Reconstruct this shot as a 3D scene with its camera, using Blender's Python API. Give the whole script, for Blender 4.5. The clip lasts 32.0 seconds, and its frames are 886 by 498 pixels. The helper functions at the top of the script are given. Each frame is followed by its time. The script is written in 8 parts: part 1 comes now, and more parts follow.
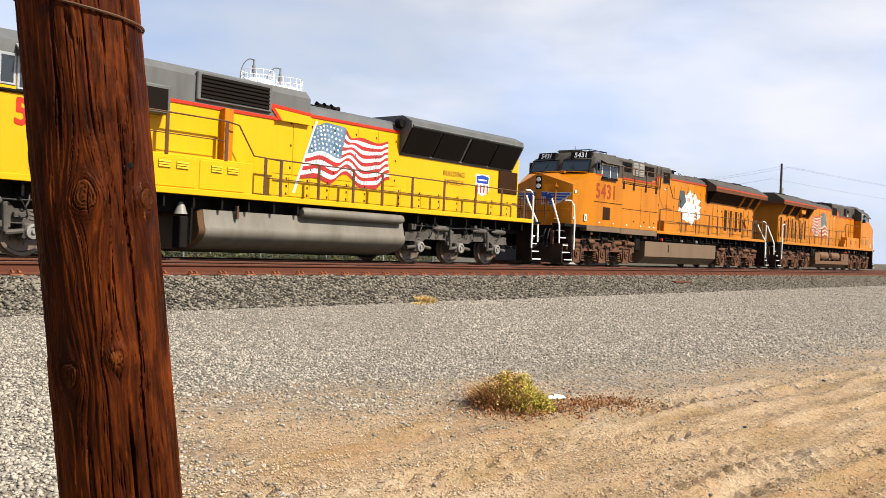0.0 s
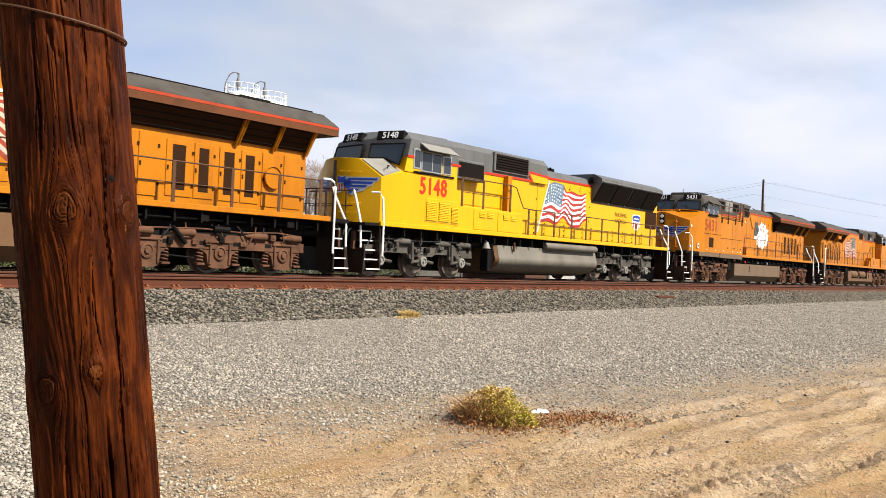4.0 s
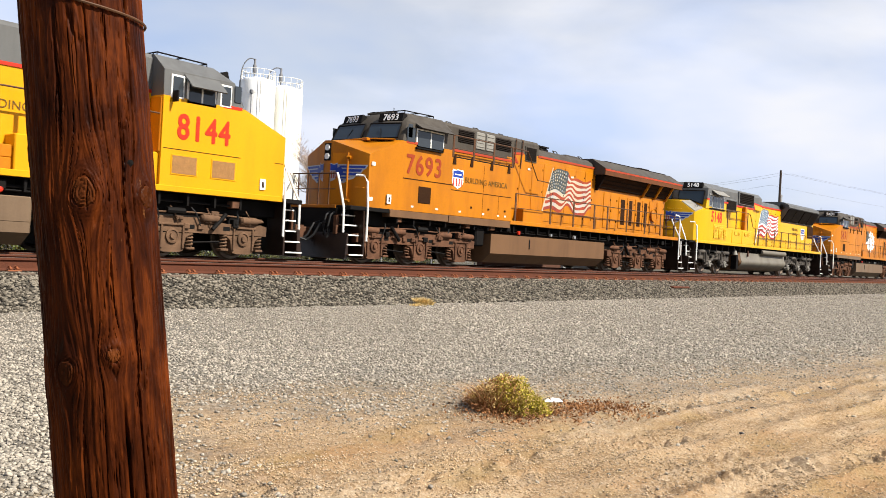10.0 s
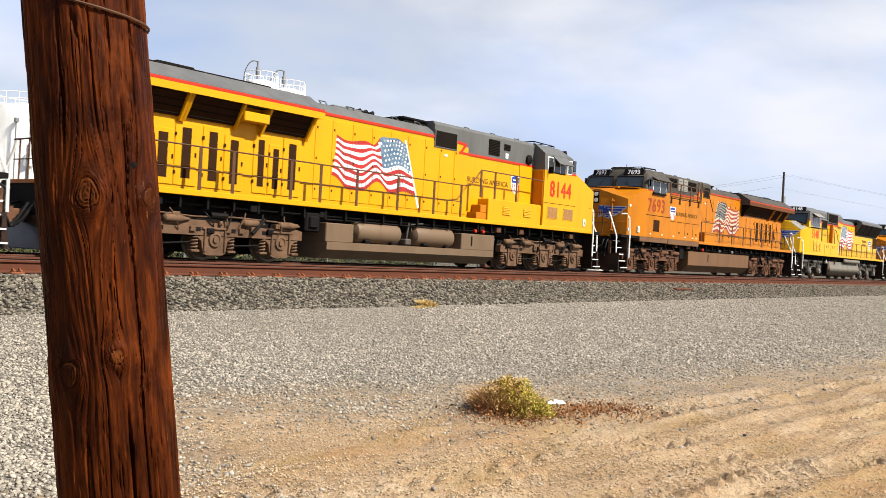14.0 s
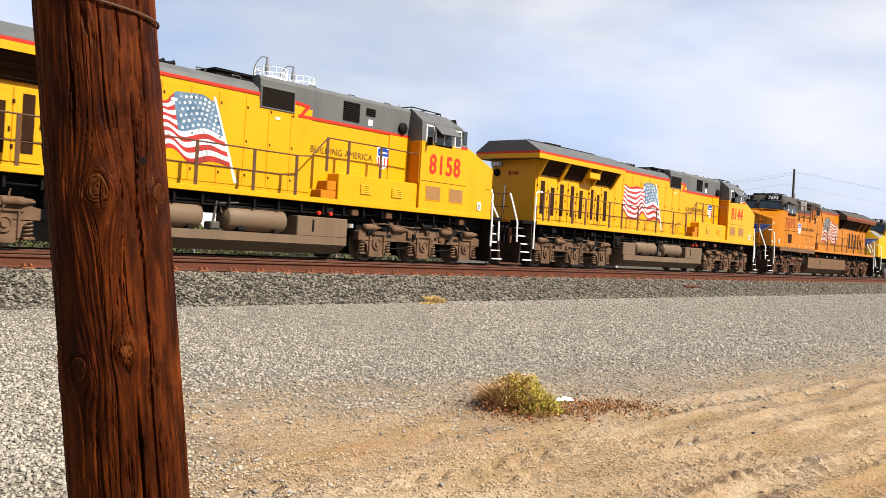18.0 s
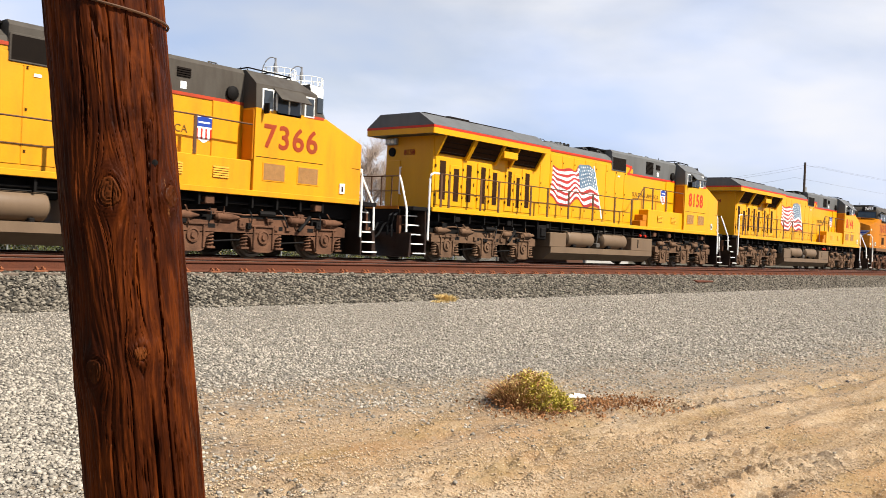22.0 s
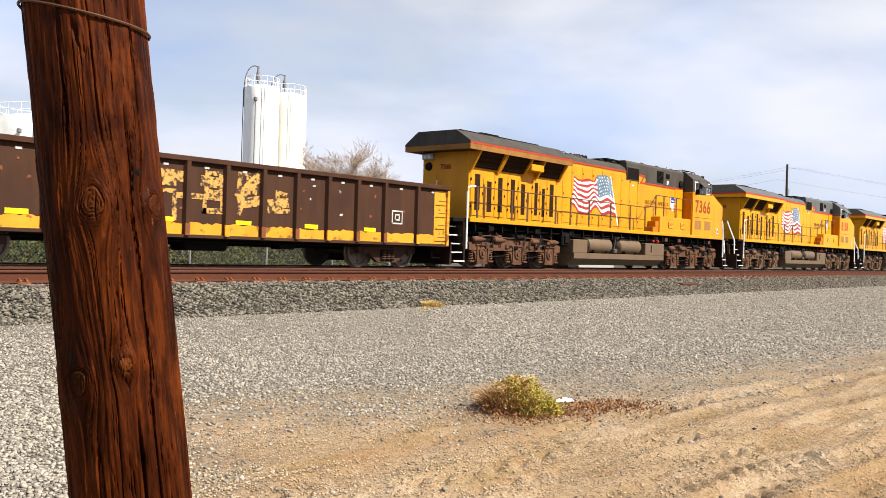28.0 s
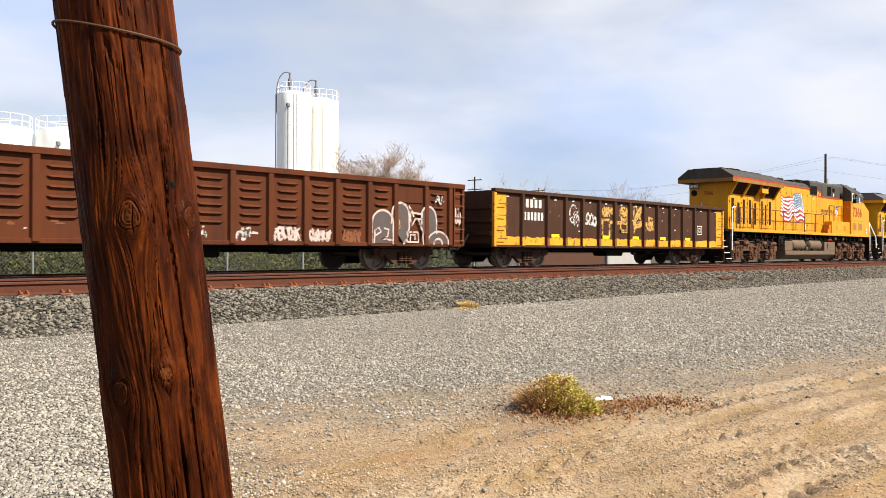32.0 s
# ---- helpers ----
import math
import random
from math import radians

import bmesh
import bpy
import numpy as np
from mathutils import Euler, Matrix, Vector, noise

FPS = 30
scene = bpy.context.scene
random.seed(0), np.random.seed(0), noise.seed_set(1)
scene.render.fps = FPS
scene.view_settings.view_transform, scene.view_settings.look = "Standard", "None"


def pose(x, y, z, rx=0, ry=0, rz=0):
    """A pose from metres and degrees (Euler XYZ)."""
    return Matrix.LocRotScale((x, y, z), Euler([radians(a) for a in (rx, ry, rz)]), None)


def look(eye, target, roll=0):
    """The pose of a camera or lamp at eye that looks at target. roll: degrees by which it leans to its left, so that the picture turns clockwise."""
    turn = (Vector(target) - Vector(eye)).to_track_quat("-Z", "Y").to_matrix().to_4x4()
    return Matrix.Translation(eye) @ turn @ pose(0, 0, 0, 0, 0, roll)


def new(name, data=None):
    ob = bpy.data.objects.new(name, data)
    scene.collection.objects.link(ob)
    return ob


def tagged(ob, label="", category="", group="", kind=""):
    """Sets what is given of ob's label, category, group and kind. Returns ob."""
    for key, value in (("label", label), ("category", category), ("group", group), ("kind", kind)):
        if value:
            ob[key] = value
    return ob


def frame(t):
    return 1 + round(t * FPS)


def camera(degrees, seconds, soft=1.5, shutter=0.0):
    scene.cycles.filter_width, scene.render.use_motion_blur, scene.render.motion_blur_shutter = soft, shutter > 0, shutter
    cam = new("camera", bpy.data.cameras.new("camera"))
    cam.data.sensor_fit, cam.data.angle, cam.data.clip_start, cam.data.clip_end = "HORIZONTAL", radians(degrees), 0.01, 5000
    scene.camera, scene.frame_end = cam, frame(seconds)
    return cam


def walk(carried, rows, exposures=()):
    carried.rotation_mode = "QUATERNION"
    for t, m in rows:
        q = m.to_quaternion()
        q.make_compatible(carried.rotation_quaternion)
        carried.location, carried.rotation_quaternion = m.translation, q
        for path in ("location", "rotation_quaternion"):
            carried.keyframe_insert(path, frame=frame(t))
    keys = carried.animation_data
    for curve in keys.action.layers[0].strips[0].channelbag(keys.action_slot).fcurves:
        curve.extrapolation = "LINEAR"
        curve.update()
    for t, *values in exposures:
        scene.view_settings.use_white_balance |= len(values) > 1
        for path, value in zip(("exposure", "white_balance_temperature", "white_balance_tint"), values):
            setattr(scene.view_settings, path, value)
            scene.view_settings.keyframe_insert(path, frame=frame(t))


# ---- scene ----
cam = camera(52.35, 32.0, soft=0.75, shutter=0.2)

# seconds, eye x, y, z, heading to the right of the track's normal, tilt, roll
EYE_ROWS = (
    (0, 0.000, -0.003, 0.482, 51.232, -0.191, 2.352),
    (0.5, 0.001, -0.003, 0.482, 51.581, -0.005, 2.383),
    (1, 0.004, -0.002, 0.482, 52.026, 0.175, 2.604),
    (1.5, 0.005, -0.001, 0.482, 52.419, 0.273, 2.805),
    (2, 0.005, -0.001, 0.481, 52.591, 0.461, 2.874),
    (2.5, 0.005, -0.002, 0.483, 52.478, 0.584, 2.599),
    (3, 0.003, -0.002, 0.482, 52.367, 0.772, 2.624),
    (3.5, 0.003, -0.003, 0.482, 52.317, 0.824, 2.509),
    (5.5, 0.002, -0.005, 0.481, 51.822, 0.423, 2.890),
    (6, 0.001, -0.006, 0.481, 51.804, 0.360, 2.833),
    (6.5, 0.001, -0.004, 0.480, 51.783, 0.308, 2.825),
    (7, 0.000, -0.005, 0.480, 51.730, 0.237, 3.043),
    (7.5, 0.002, -0.002, 0.480, 51.633, 0.112, 3.192),
    (8, 0.003, 0.002, 0.480, 51.599, 0.077, 3.101),
    (8.5, 0.003, 0.002, 0.480, 51.485, 0.052, 3.177),
    (9, 0.003, 0.000, 0.480, 51.382, 0.007, 3.075),
    (9.5, 0.002, 0.001, 0.479, 51.335, -0.048, 3.134),
    (10, 0.002, 0.002, 0.481, 51.332, -0.054, 3.128),
    (10.5, 0.002, 0.001, 0.480, 51.316, -0.025, 3.135),
    (11, 0.003, 0.000, 0.479, 51.285, 0.019, 3.177),
    (11.5, 0.002, 0.001, 0.480, 51.295, 0.114, 3.163),
    (12, 0.002, 0.001, 0.480, 51.245, 0.185, 3.165),
    (12.5, 0.001, -0.000, 0.479, 51.187, 0.205, 2.926),
    (13, 0.001, 0.001, 0.480, 51.131, 0.113, 3.016),
    (13.5, 0.002, 0.001, 0.480, 51.173, 0.070, 2.996),
    (14, 0.001, 0.001, 0.480, 51.146, 0.067, 3.084),
    (14.5, 0.001, 0.000, 0.479, 51.045, 0.001, 3.189),
    (16.5, 0.000, 0.001, 0.479, 50.725, -0.205, 3.190),
    (17, 0.001, 0.002, 0.480, 50.699, -0.213, 3.097),
    (17.5, 0.000, 0.002, 0.480, 50.685, -0.194, 3.113),
    (18, 0.001, -0.000, 0.480, 50.608, -0.199, 3.272),
    (18.5, -0.002, 0.000, 0.480, 50.527, -0.205, 3.300),
    (19, -0.000, 0.001, 0.480, 50.419, -0.150, 3.265),
    (19.5, -0.002, 0.001, 0.479, 50.339, -0.175, 3.296),
    (20, -0.003, 0.000, 0.479, 50.221, -0.307, 3.178),
    (20.5, -0.002, 0.001, 0.480, 50.162, -0.361, 2.786),
    (21, -0.003, 0.001, 0.480, 50.092, -0.328, 2.612),
    (21.5, -0.002, 0.001, 0.479, 50.016, -0.309, 2.658),
    (22, -0.001, 0.002, 0.480, 49.966, -0.349, 2.547),
    (22.5, -0.002, 0.001, 0.479, 49.961, -0.349, 2.481),
    (23, -0.001, 0.002, 0.479, 49.982, -0.329, 2.466),
    (23.5, -0.002, 0.002, 0.479, 49.932, -0.388, 2.679),
    (24, -0.004, 0.000, 0.478, 49.866, -0.431, 2.703),
    (24.5, -0.003, 0.001, 0.479, 49.758, -0.505, 2.734),
    (25, -0.003, 0.001, 0.479, 49.633, -0.479, 2.465),
    (25.5, -0.000, 0.004, 0.479, 50.027, -0.238, 2.000),
    (27.5, 0.000, 0.004, 0.477, 50.892, 0.006, 1.982),
    (28, -0.000, 0.003, 0.479, 50.859, 0.084, 1.749),
    (28.5, -0.000, 0.003, 0.479, 50.826, 0.210, 1.944),
    (29, -0.001, 0.003, 0.479, 50.805, 0.266, 2.238),
    (29.5, -0.002, 0.001, 0.479, 50.671, 0.314, 2.102),
    (30, -0.005, -0.000, 0.479, 50.534, 0.314, 2.033),
    (30.5, -0.005, 0.000, 0.477, 50.158, 0.220, 2.121),
    (31, -0.007, -0.002, 0.478, 49.857, 0.325, 1.643),
    (31.5, -0.008, -0.007, 0.483, 48.827, 0.855, -0.135),
    (32, -0.002, -0.007, 0.486, 48.635, 0.074, 0.243),
)


def eye_pose(x, y, z, heading, tilt, roll):
    h, t = radians(heading), radians(tilt)
    way = Vector((math.sin(h) * math.cos(t), math.cos(h) * math.cos(t), math.sin(t)))
    return look((x, y, z), Vector((x, y, z)) + way * 10, roll)


walk(cam, [(t, eye_pose(*r)) for t, *r in EYE_ROWS], exposures=[(0.0, 0.88), (32.0, 0.88)])

# the train's way along the track: seconds and metres
TRAIN_WAY = ((0, -0.00), (3, 9.17), (6, 18.70), (9, 29.18), (12, 40.03), (15, 51.42), (18, 62.89), (21, 75.08), (24, 87.56), (27, 100.11), (30, 112.08), (32, 120.67))

# ---- world and sun ----
SUN_AZIMUTH, SUN_HEIGHT = radians(165), radians(46)   # azimuth clockwise from +y


def make_world():
    w = bpy.data.worlds.new("sky")
    scene.world = w
    w.use_nodes = True
    nt = w.node_tree
    nt.nodes.clear()
    N, L = nt.nodes.new, nt.links.new
    out, bg = N("ShaderNodeOutputWorld"), N("ShaderNodeBackground")
    sky = N("ShaderNodeTexSky")
    sky.sky_type, sky.sun_disc = "NISHITA", False
    sky.sun_elevation, sky.sun_rotation = SUN_HEIGHT, SUN_AZIMUTH
    sky.air_density, sky.dust_density, sky.ozone_density = 1.0, 0.6, 3.0
    co = N("ShaderNodeTexCoord")
    mp = N("ShaderNodeMapping")
    mp.inputs["Scale"].default_value = (1.0, 1.0, 2.6)
    mp.inputs["Location"].default_value = (0.35, 1.1, 0.2)
    L(co.outputs["Generated"], mp.inputs["Vector"])
    n1 = N("ShaderNodeTexNoise")
    n1.inputs["Scale"].default_value, n1.inputs["Detail"].default_value, n1.inputs["Roughness"].default_value = 2.6, 7.0, 0.5
    n1.inputs["Distortion"].default_value = 0.35
    L(mp.outputs["Vector"], n1.inputs["Vector"])
    ramp = N("ShaderNodeValToRGB")
    ramp.color_ramp.elements[0].position, ramp.color_ramp.elements[1].position = 0.40, 0.60
    ramp.color_ramp.elements[0].color, ramp.color_ramp.elements[1].color = (0.64, 0.64, 0.64, 1), (1, 1, 1, 1)
    L(n1.outputs["Fac"], ramp.inputs["Fac"])
    n2 = N("ShaderNodeTexNoise")
    n2.inputs["Scale"].default_value, n2.inputs["Detail"].default_value = 4.5, 4.0
    L(mp.outputs["Vector"], n2.inputs["Vector"])
    tone = N("ShaderNodeMix")
    tone.data_type = "RGBA"
    tone.inputs[6].default_value, tone.inputs[7].default_value = (6.3, 7.5, 10.4, 1), (9.2, 9.35, 10.0, 1)
    n2.inputs["Scale"].default_value = 3.2
    spread = N("ShaderNodeMapRange")
    spread.inputs["From Min"].default_value, spread.inputs["From Max"].default_value = 0.36, 0.64
    L(n2.outputs["Fac"], spread.inputs["Value"])
    L(spread.outputs["Result"], tone.inputs[0])
    mix = N("ShaderNodeMix")
    mix.data_type = "RGBA"
    # thinner cloud overhead than towards the horizon, out of view, to lessen fill light
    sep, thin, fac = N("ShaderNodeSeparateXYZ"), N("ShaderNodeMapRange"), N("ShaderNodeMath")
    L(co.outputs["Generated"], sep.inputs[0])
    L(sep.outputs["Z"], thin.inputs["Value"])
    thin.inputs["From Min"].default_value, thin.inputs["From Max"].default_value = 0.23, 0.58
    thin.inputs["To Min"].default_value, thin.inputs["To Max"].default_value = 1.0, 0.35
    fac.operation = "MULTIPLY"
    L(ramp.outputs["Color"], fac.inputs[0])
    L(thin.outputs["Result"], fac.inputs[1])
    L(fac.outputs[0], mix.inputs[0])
    L(sky.outputs["Color"], mix.inputs[6])
    L(tone.outputs[2], mix.inputs[7])
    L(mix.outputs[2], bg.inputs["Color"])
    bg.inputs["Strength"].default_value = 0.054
    L(bg.outputs["Background"], out.inputs["Surface"])


make_world()
sun_data = bpy.data.lights.new("sun", "SUN")
sun_data.energy, sun_data.angle, sun_data.color = 5.0, radians(0.6), (1.0, 0.94, 0.84)
sun = new("sun", sun_data)
sun_way = Vector((math.sin(SUN_AZIMUTH) * math.cos(SUN_HEIGHT), math.cos(SUN_AZIMUTH) * math.cos(SUN_HEIGHT), math.sin(SUN_HEIGHT)))
sun.matrix_world = look(sun_way * 50, (0, 0, 0))

# ---- materials ----
def mat(name, colour, rough=0.6, metal=0.0, vary=0.25, scale=3.0, fine=40.0, bump=0.15, dirt=None, dirt_amount=0.0,
        streak=False, spec=0.22, each=0.0, island=0.0, dist=0.02, dirt_scale=1.6, dirt_from=0.42):
    """Base colour with broad and fine variation, optional dirt (noise, drawn down into streaks) and bump."""
    m = bpy.data.materials.new(name)
    m.use_nodes = True
    nt = m.node_tree
    N, L = nt.nodes.new, nt.links.new
    b = nt.nodes["Principled BSDF"]
    b.inputs["Metallic"].default_value = metal
    b.inputs["Specular IOR Level"].default_value = spec
    geo = N("ShaderNodeTexCoord")
    n1, n2 = N("ShaderNodeTexNoise"), N("ShaderNodeTexNoise")
    for n, s, d in ((n1, scale, 4.0), (n2, fine, 3.0)):
        n.inputs["Scale"].default_value, n.inputs["Detail"].default_value = s, d
        L(geo.outputs["Object"], n.inputs["Vector"])
    add = N("ShaderNodeMath")
    add.operation = "ADD"
    L(n1.outputs["Fac"], add.inputs[0])
    L(n2.outputs["Fac"], add.inputs[1])
    fac = add.outputs[0]
    if each or island:
        info = N("ShaderNodeObjectInfo") if each else N("ShaderNodeNewGeometry")
        mul = N("ShaderNodeMath")
        mul.operation = "MULTIPLY_ADD"
        L(info.outputs["Random" if each else "Random Per Island"], mul.inputs[0])
        mul.inputs[1].default_value = (each or island) * 2
        L(fac, mul.inputs[2])
        sub = N("ShaderNodeMath")
        sub.operation = "SUBTRACT"
        L(mul.outputs[0], sub.inputs[0])
        sub.inputs[1].default_value = each or island
        fac = sub.outputs[0]
    rng = N("ShaderNodeMapRange")
    rng.inputs["From Min"].default_value, rng.inputs["From Max"].default_value = 0.5, 1.5
    rng.inputs["To Min"].default_value, rng.inputs["To Max"].default_value = 1 - vary, 1 + vary
    L(fac, rng.inputs["Value"])
    hsv = N("ShaderNodeHueSaturation")
    hsv.inputs["Color"].default_value = (*colour, 1)
    L(rng.outputs["Result"], hsv.inputs["Value"])
    col = hsv.outputs["Color"]
    if dirt:
        mp = N("ShaderNodeMapping")
        mp.inputs["Scale"].default_value = (1.5, 1.5, 0.30) if streak else (1.3, 1.3, 1.3)
        L(geo.outputs["Object"], mp.inputs["Vector"])
        n3 = N("ShaderNodeTexNoise")
        n3.inputs["Scale"].default_value, n3.inputs["Detail"].default_value, n3.inputs["Roughness"].default_value = dirt_scale, 4.0 if streak else 8.0, 0.6
        L(mp.outputs["Vector"], n3.inputs["Vector"])
        r = N("ShaderNodeMapRange")
        r.inputs["From Min"].default_value, r.inputs["From Max"].default_value = dirt_from, dirt_from + 0.33 if dirt_from < 0.45 else dirt_from + 0.06
        r.inputs["To Max"].default_value = dirt_amount
        L(n3.outputs["Fac"], r.inputs["Value"])
        mx = N("ShaderNodeMix")
        mx.data_type = "RGBA"
        L(r.outputs["Result"], mx.inputs[0])
        L(col, mx.inputs[6])
        mx.inputs[7].default_value = (*dirt, 1)
        col = mx.outputs[2]
    L(col, b.inputs["Base Color"])
    rr = N("ShaderNodeMapRange")
    rr.inputs["From Min"].default_value, rr.inputs["From Max"].default_value = 0.6, 1.4
    rr.inputs["To Min"].default_value, rr.inputs["To Max"].default_value = max(0.03, rough - 0.12), min(1, rough + 0.12)
    L(fac, rr.inputs["Value"])
    L(rr.outputs["Result"], b.inputs["Roughness"])
    if bump:
        bp = N("ShaderNodeBump")
        bp.inputs["Strength"].default_value, bp.inputs["Distance"].default_value = bump, dist
        L(n2.outputs["Fac"], bp.inputs["Height"])
        L(bp.outputs["Normal"], b.inputs["Normal"])
    return m


YELLOW = mat("clean_yellow_paint", (0.600, 0.280, 0.002), 0.40, vary=0.07, scale=0.7, fine=25, bump=0.03, dirt=(0.36, 0.15, 0.006), dirt_amount=0.22, streak=True)
YELLOW_OLD = mat("grimy_orange_yellow_paint", (0.4275, 0.144, 0.0018), 0.46, vary=0.14, scale=0.7, fine=25, bump=0.04, dirt=(0.216, 0.0675, 0.0063), dirt_amount=0.5, streak=True)
YELLOW_DULL = mat("faded_yellow_paint", (0.590, 0.252, 0.004), 0.46, vary=0.1, scale=0.7, fine=25, bump=0.04, dirt=(0.32, 0.115, 0.012), dirt_amount=0.42, streak=True)
YELLOW_BRIGHT = mat("bright_lemon_yellow_paint", (0.600, 0.325, 0.0025), 0.38, vary=0.06, scale=0.7, fine=25, bump=0.03, dirt=(0.36, 0.17, 0.008), dirt_amount=0.2, streak=True)
TANK_STEEL = mat("grimy_grey_tank_steel", (0.150, 0.135, 0.108), 0.5, vary=0.18, scale=1.2, bump=0.04, dirt=(0.075, 0.058, 0.038), dirt_amount=0.6, streak=True)
GREY = mat("grey_roof_paint", (0.106, 0.106, 0.102), 0.5, vary=0.12, scale=0.8, bump=0.03, dirt=(0.0511, 0.0474, 0.0438), dirt_amount=0.5, streak=True)
GREY_OLD = mat("sooty_grey_roof_paint", (0.066, 0.057, 0.046), 0.6, vary=0.22, scale=0.8, bump=0.04, dirt=(0.030, 0.021, 0.015), dirt_amount=0.7, streak=True, spec=0.15)
EDGE_TAN = mat("browned_roof_edge_paint", (0.27, 0.125, 0.030), 0.6, vary=0.25, scale=0.6, bump=0.04, dirt=(0.10, 0.045, 0.018), dirt_amount=0.7, spec=0.12)
EDGE_RUST = mat("rust_brown_roof_edge_paint", (0.115, 0.042, 0.016), 0.65, vary=0.25, scale=0.6, bump=0.04, dirt=(0.05, 0.024, 0.012), dirt_amount=0.6, spec=0.12)
RED = mat("red_stripe_paint", (0.482, 0.0256, 0.0088), 0.45, vary=0.08, bump=0.02)
RED_OLD = mat("dusty_red_stripe_paint", (0.365, 0.0401, 0.0109), 0.55, vary=0.2, bump=0.02, dirt=(0.0876, 0.0365, 0.0219), dirt_amount=0.5)
NUMBER_RED = mat("red_number_paint", (0.438, 0.0256, 0.0073), 0.45, vary=0.1, bump=0.02)
NUMBER_OLD = mat("worn_dark_red_number_paint", (0.263, 0.0328, 0.0073), 0.55, vary=0.2, bump=0.02, dirt=(0.182, 0.0511, 0.0109), dirt_amount=0.6)
BLACK = mat("black_underframe", (0.0065, 0.0055, 0.005), 0.7, vary=0.4, bump=0.2, spec=0.10)
PLOW = mat("dark_brown_plow_steel", (0.016, 0.009, 0.006), 0.35, vary=0.4, scale=2, bump=0.12, dirt=(0.06, 0.03, 0.018), dirt_amount=0.5, spec=0.3)
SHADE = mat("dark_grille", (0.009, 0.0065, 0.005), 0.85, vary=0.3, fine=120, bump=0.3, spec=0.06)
GRILLE = mat("brown_radiator_screen", (0.030, 0.013, 0.0055), 0.85, vary=0.3, fine=160, bump=0.4, spec=0.06)
TRUCK_TAN = mat("dust_covered_cast_steel", (0.135, 0.0774, 0.045), 0.85, vary=0.35, scale=4, bump=0.3, dirt=(0.0405, 0.0234, 0.0153), dirt_amount=0.75, spec=0.12)
TRUCK_RED = mat("red_brown_dusty_cast_steel", (0.1215, 0.0576, 0.0324), 0.85, vary=0.35, scale=4, bump=0.3, dirt=(0.0315, 0.0162, 0.0108), dirt_amount=0.75, spec=0.12)
TRUCK_GREY = mat("grey_cast_steel", (0.085, 0.074, 0.062), 0.7, vary=0.35, scale=4, bump=0.25, dirt=(0.022, 0.017, 0.014), dirt_amount=0.75, spec=0.2)
TANK_TAN = mat("dusty_tan_tank_paint", (0.1422, 0.0936, 0.0558), 0.55, vary=0.14, scale=1.2, bump=0.05, dirt=(0.081, 0.0504, 0.0306), dirt_amount=0.4, streak=True)
TANK_BROWN = mat("dusty_brown_tank_paint", (0.135, 0.0702, 0.0324), 0.6, vary=0.16, scale=1.2, bump=0.05, dirt=(0.072, 0.036, 0.018), dirt_amount=0.45, streak=True)
TANK_GREY = mat("grey_tank_paint", (0.219, 0.208, 0.182), 0.5, vary=0.1, scale=1.2, bump=0.03, dirt=(0.146, 0.120, 0.0949), dirt_amount=0.3, streak=True)
RAIL_BROWN = mat("brown_handrail_paint", (0.0803, 0.0365, 0.0161), 0.6, vary=0.25, bump=0.1)
RAIL_WHITE = mat("white_handrail_paint", (0.80, 0.79, 0.74), 0.5, vary=0.1, bump=0.05, dirt=(0.35, 0.28, 0.2), dirt_amount=0.25)
LETTER = mat("dark_brown_lettering", (0.0949, 0.0548, 0.0109), 0.6, vary=0.2, bump=0.02)
WHITE = mat("white_paint", (0.78, 0.78, 0.76), 0.5, vary=0.06, bump=0.02)
FLAG_RED = mat("flag_red", (0.350, 0.0256, 0.0219), 0.45, vary=0.25, scale=2.5, bump=0.02)
FLAG_WHITE = mat("flag_white", (0.72, 0.71, 0.68), 0.45, vary=0.16, scale=2.5, bump=0.02)
FLAG_RED_FOLD = mat("flag_red_in_fold", (0.20, 0.035, 0.028), 0.5, vary=0.3, scale=2.5, bump=0.02)
FLAG_WHITE_FOLD = mat("flag_white_in_fold", (0.33, 0.35, 0.38), 0.5, vary=0.25, scale=2.5, bump=0.02)
FLAG_WHITE_OLD = mat("dusty_flag_white", (0.44, 0.37, 0.27), 0.55, vary=0.2, scale=2.5, bump=0.02)
FLAG_RED_OLD = mat("dusty_flag_red", (0.27, 0.045, 0.02), 0.55, vary=0.25, scale=2.5, bump=0.02)
FLAG_BLUE_OLD = mat("dusty_flag_blue", (0.05, 0.06, 0.06), 0.55, vary=0.4, scale=3, bump=0.02)
FLAG_BLUE = mat("flag_blue", (0.06, 0.12, 0.19), 0.45, vary=0.5, scale=3, bump=0.02, dirt=(0.30, 0.36, 0.40), dirt_amount=0.5, dirt_scale=2.0)
BLUE = mat("emblem_blue", (0.0146, 0.0438, 0.263), 0.45, vary=0.12, bump=0.02)
STEEL = mat("worn_wheel_steel", (0.17, 0.13, 0.10), 0.5, metal=0.6, vary=0.3, bump=0.1)
RUBBER = mat("black_rubber_hose", (0.0109, 0.0109, 0.0109), 0.6, vary=0.2, bump=0.1)
RUST = mat("rusty_rail_steel", (0.0954, 0.02952, 0.01377), 0.85, vary=0.3, scale=3, bump=0.3, dirt=(0.04599, 0.01971, 0.01314), dirt_amount=0.5)
RAILHEAD = mat("rail_head_steel", (0.20, 0.15, 0.13), 0.45, metal=0.6, vary=0.2, bump=0.05)
CLIP = mat("orange_rust_clip", (0.219, 0.073, 0.0292), 0.85, vary=0.3, bump=0.3)
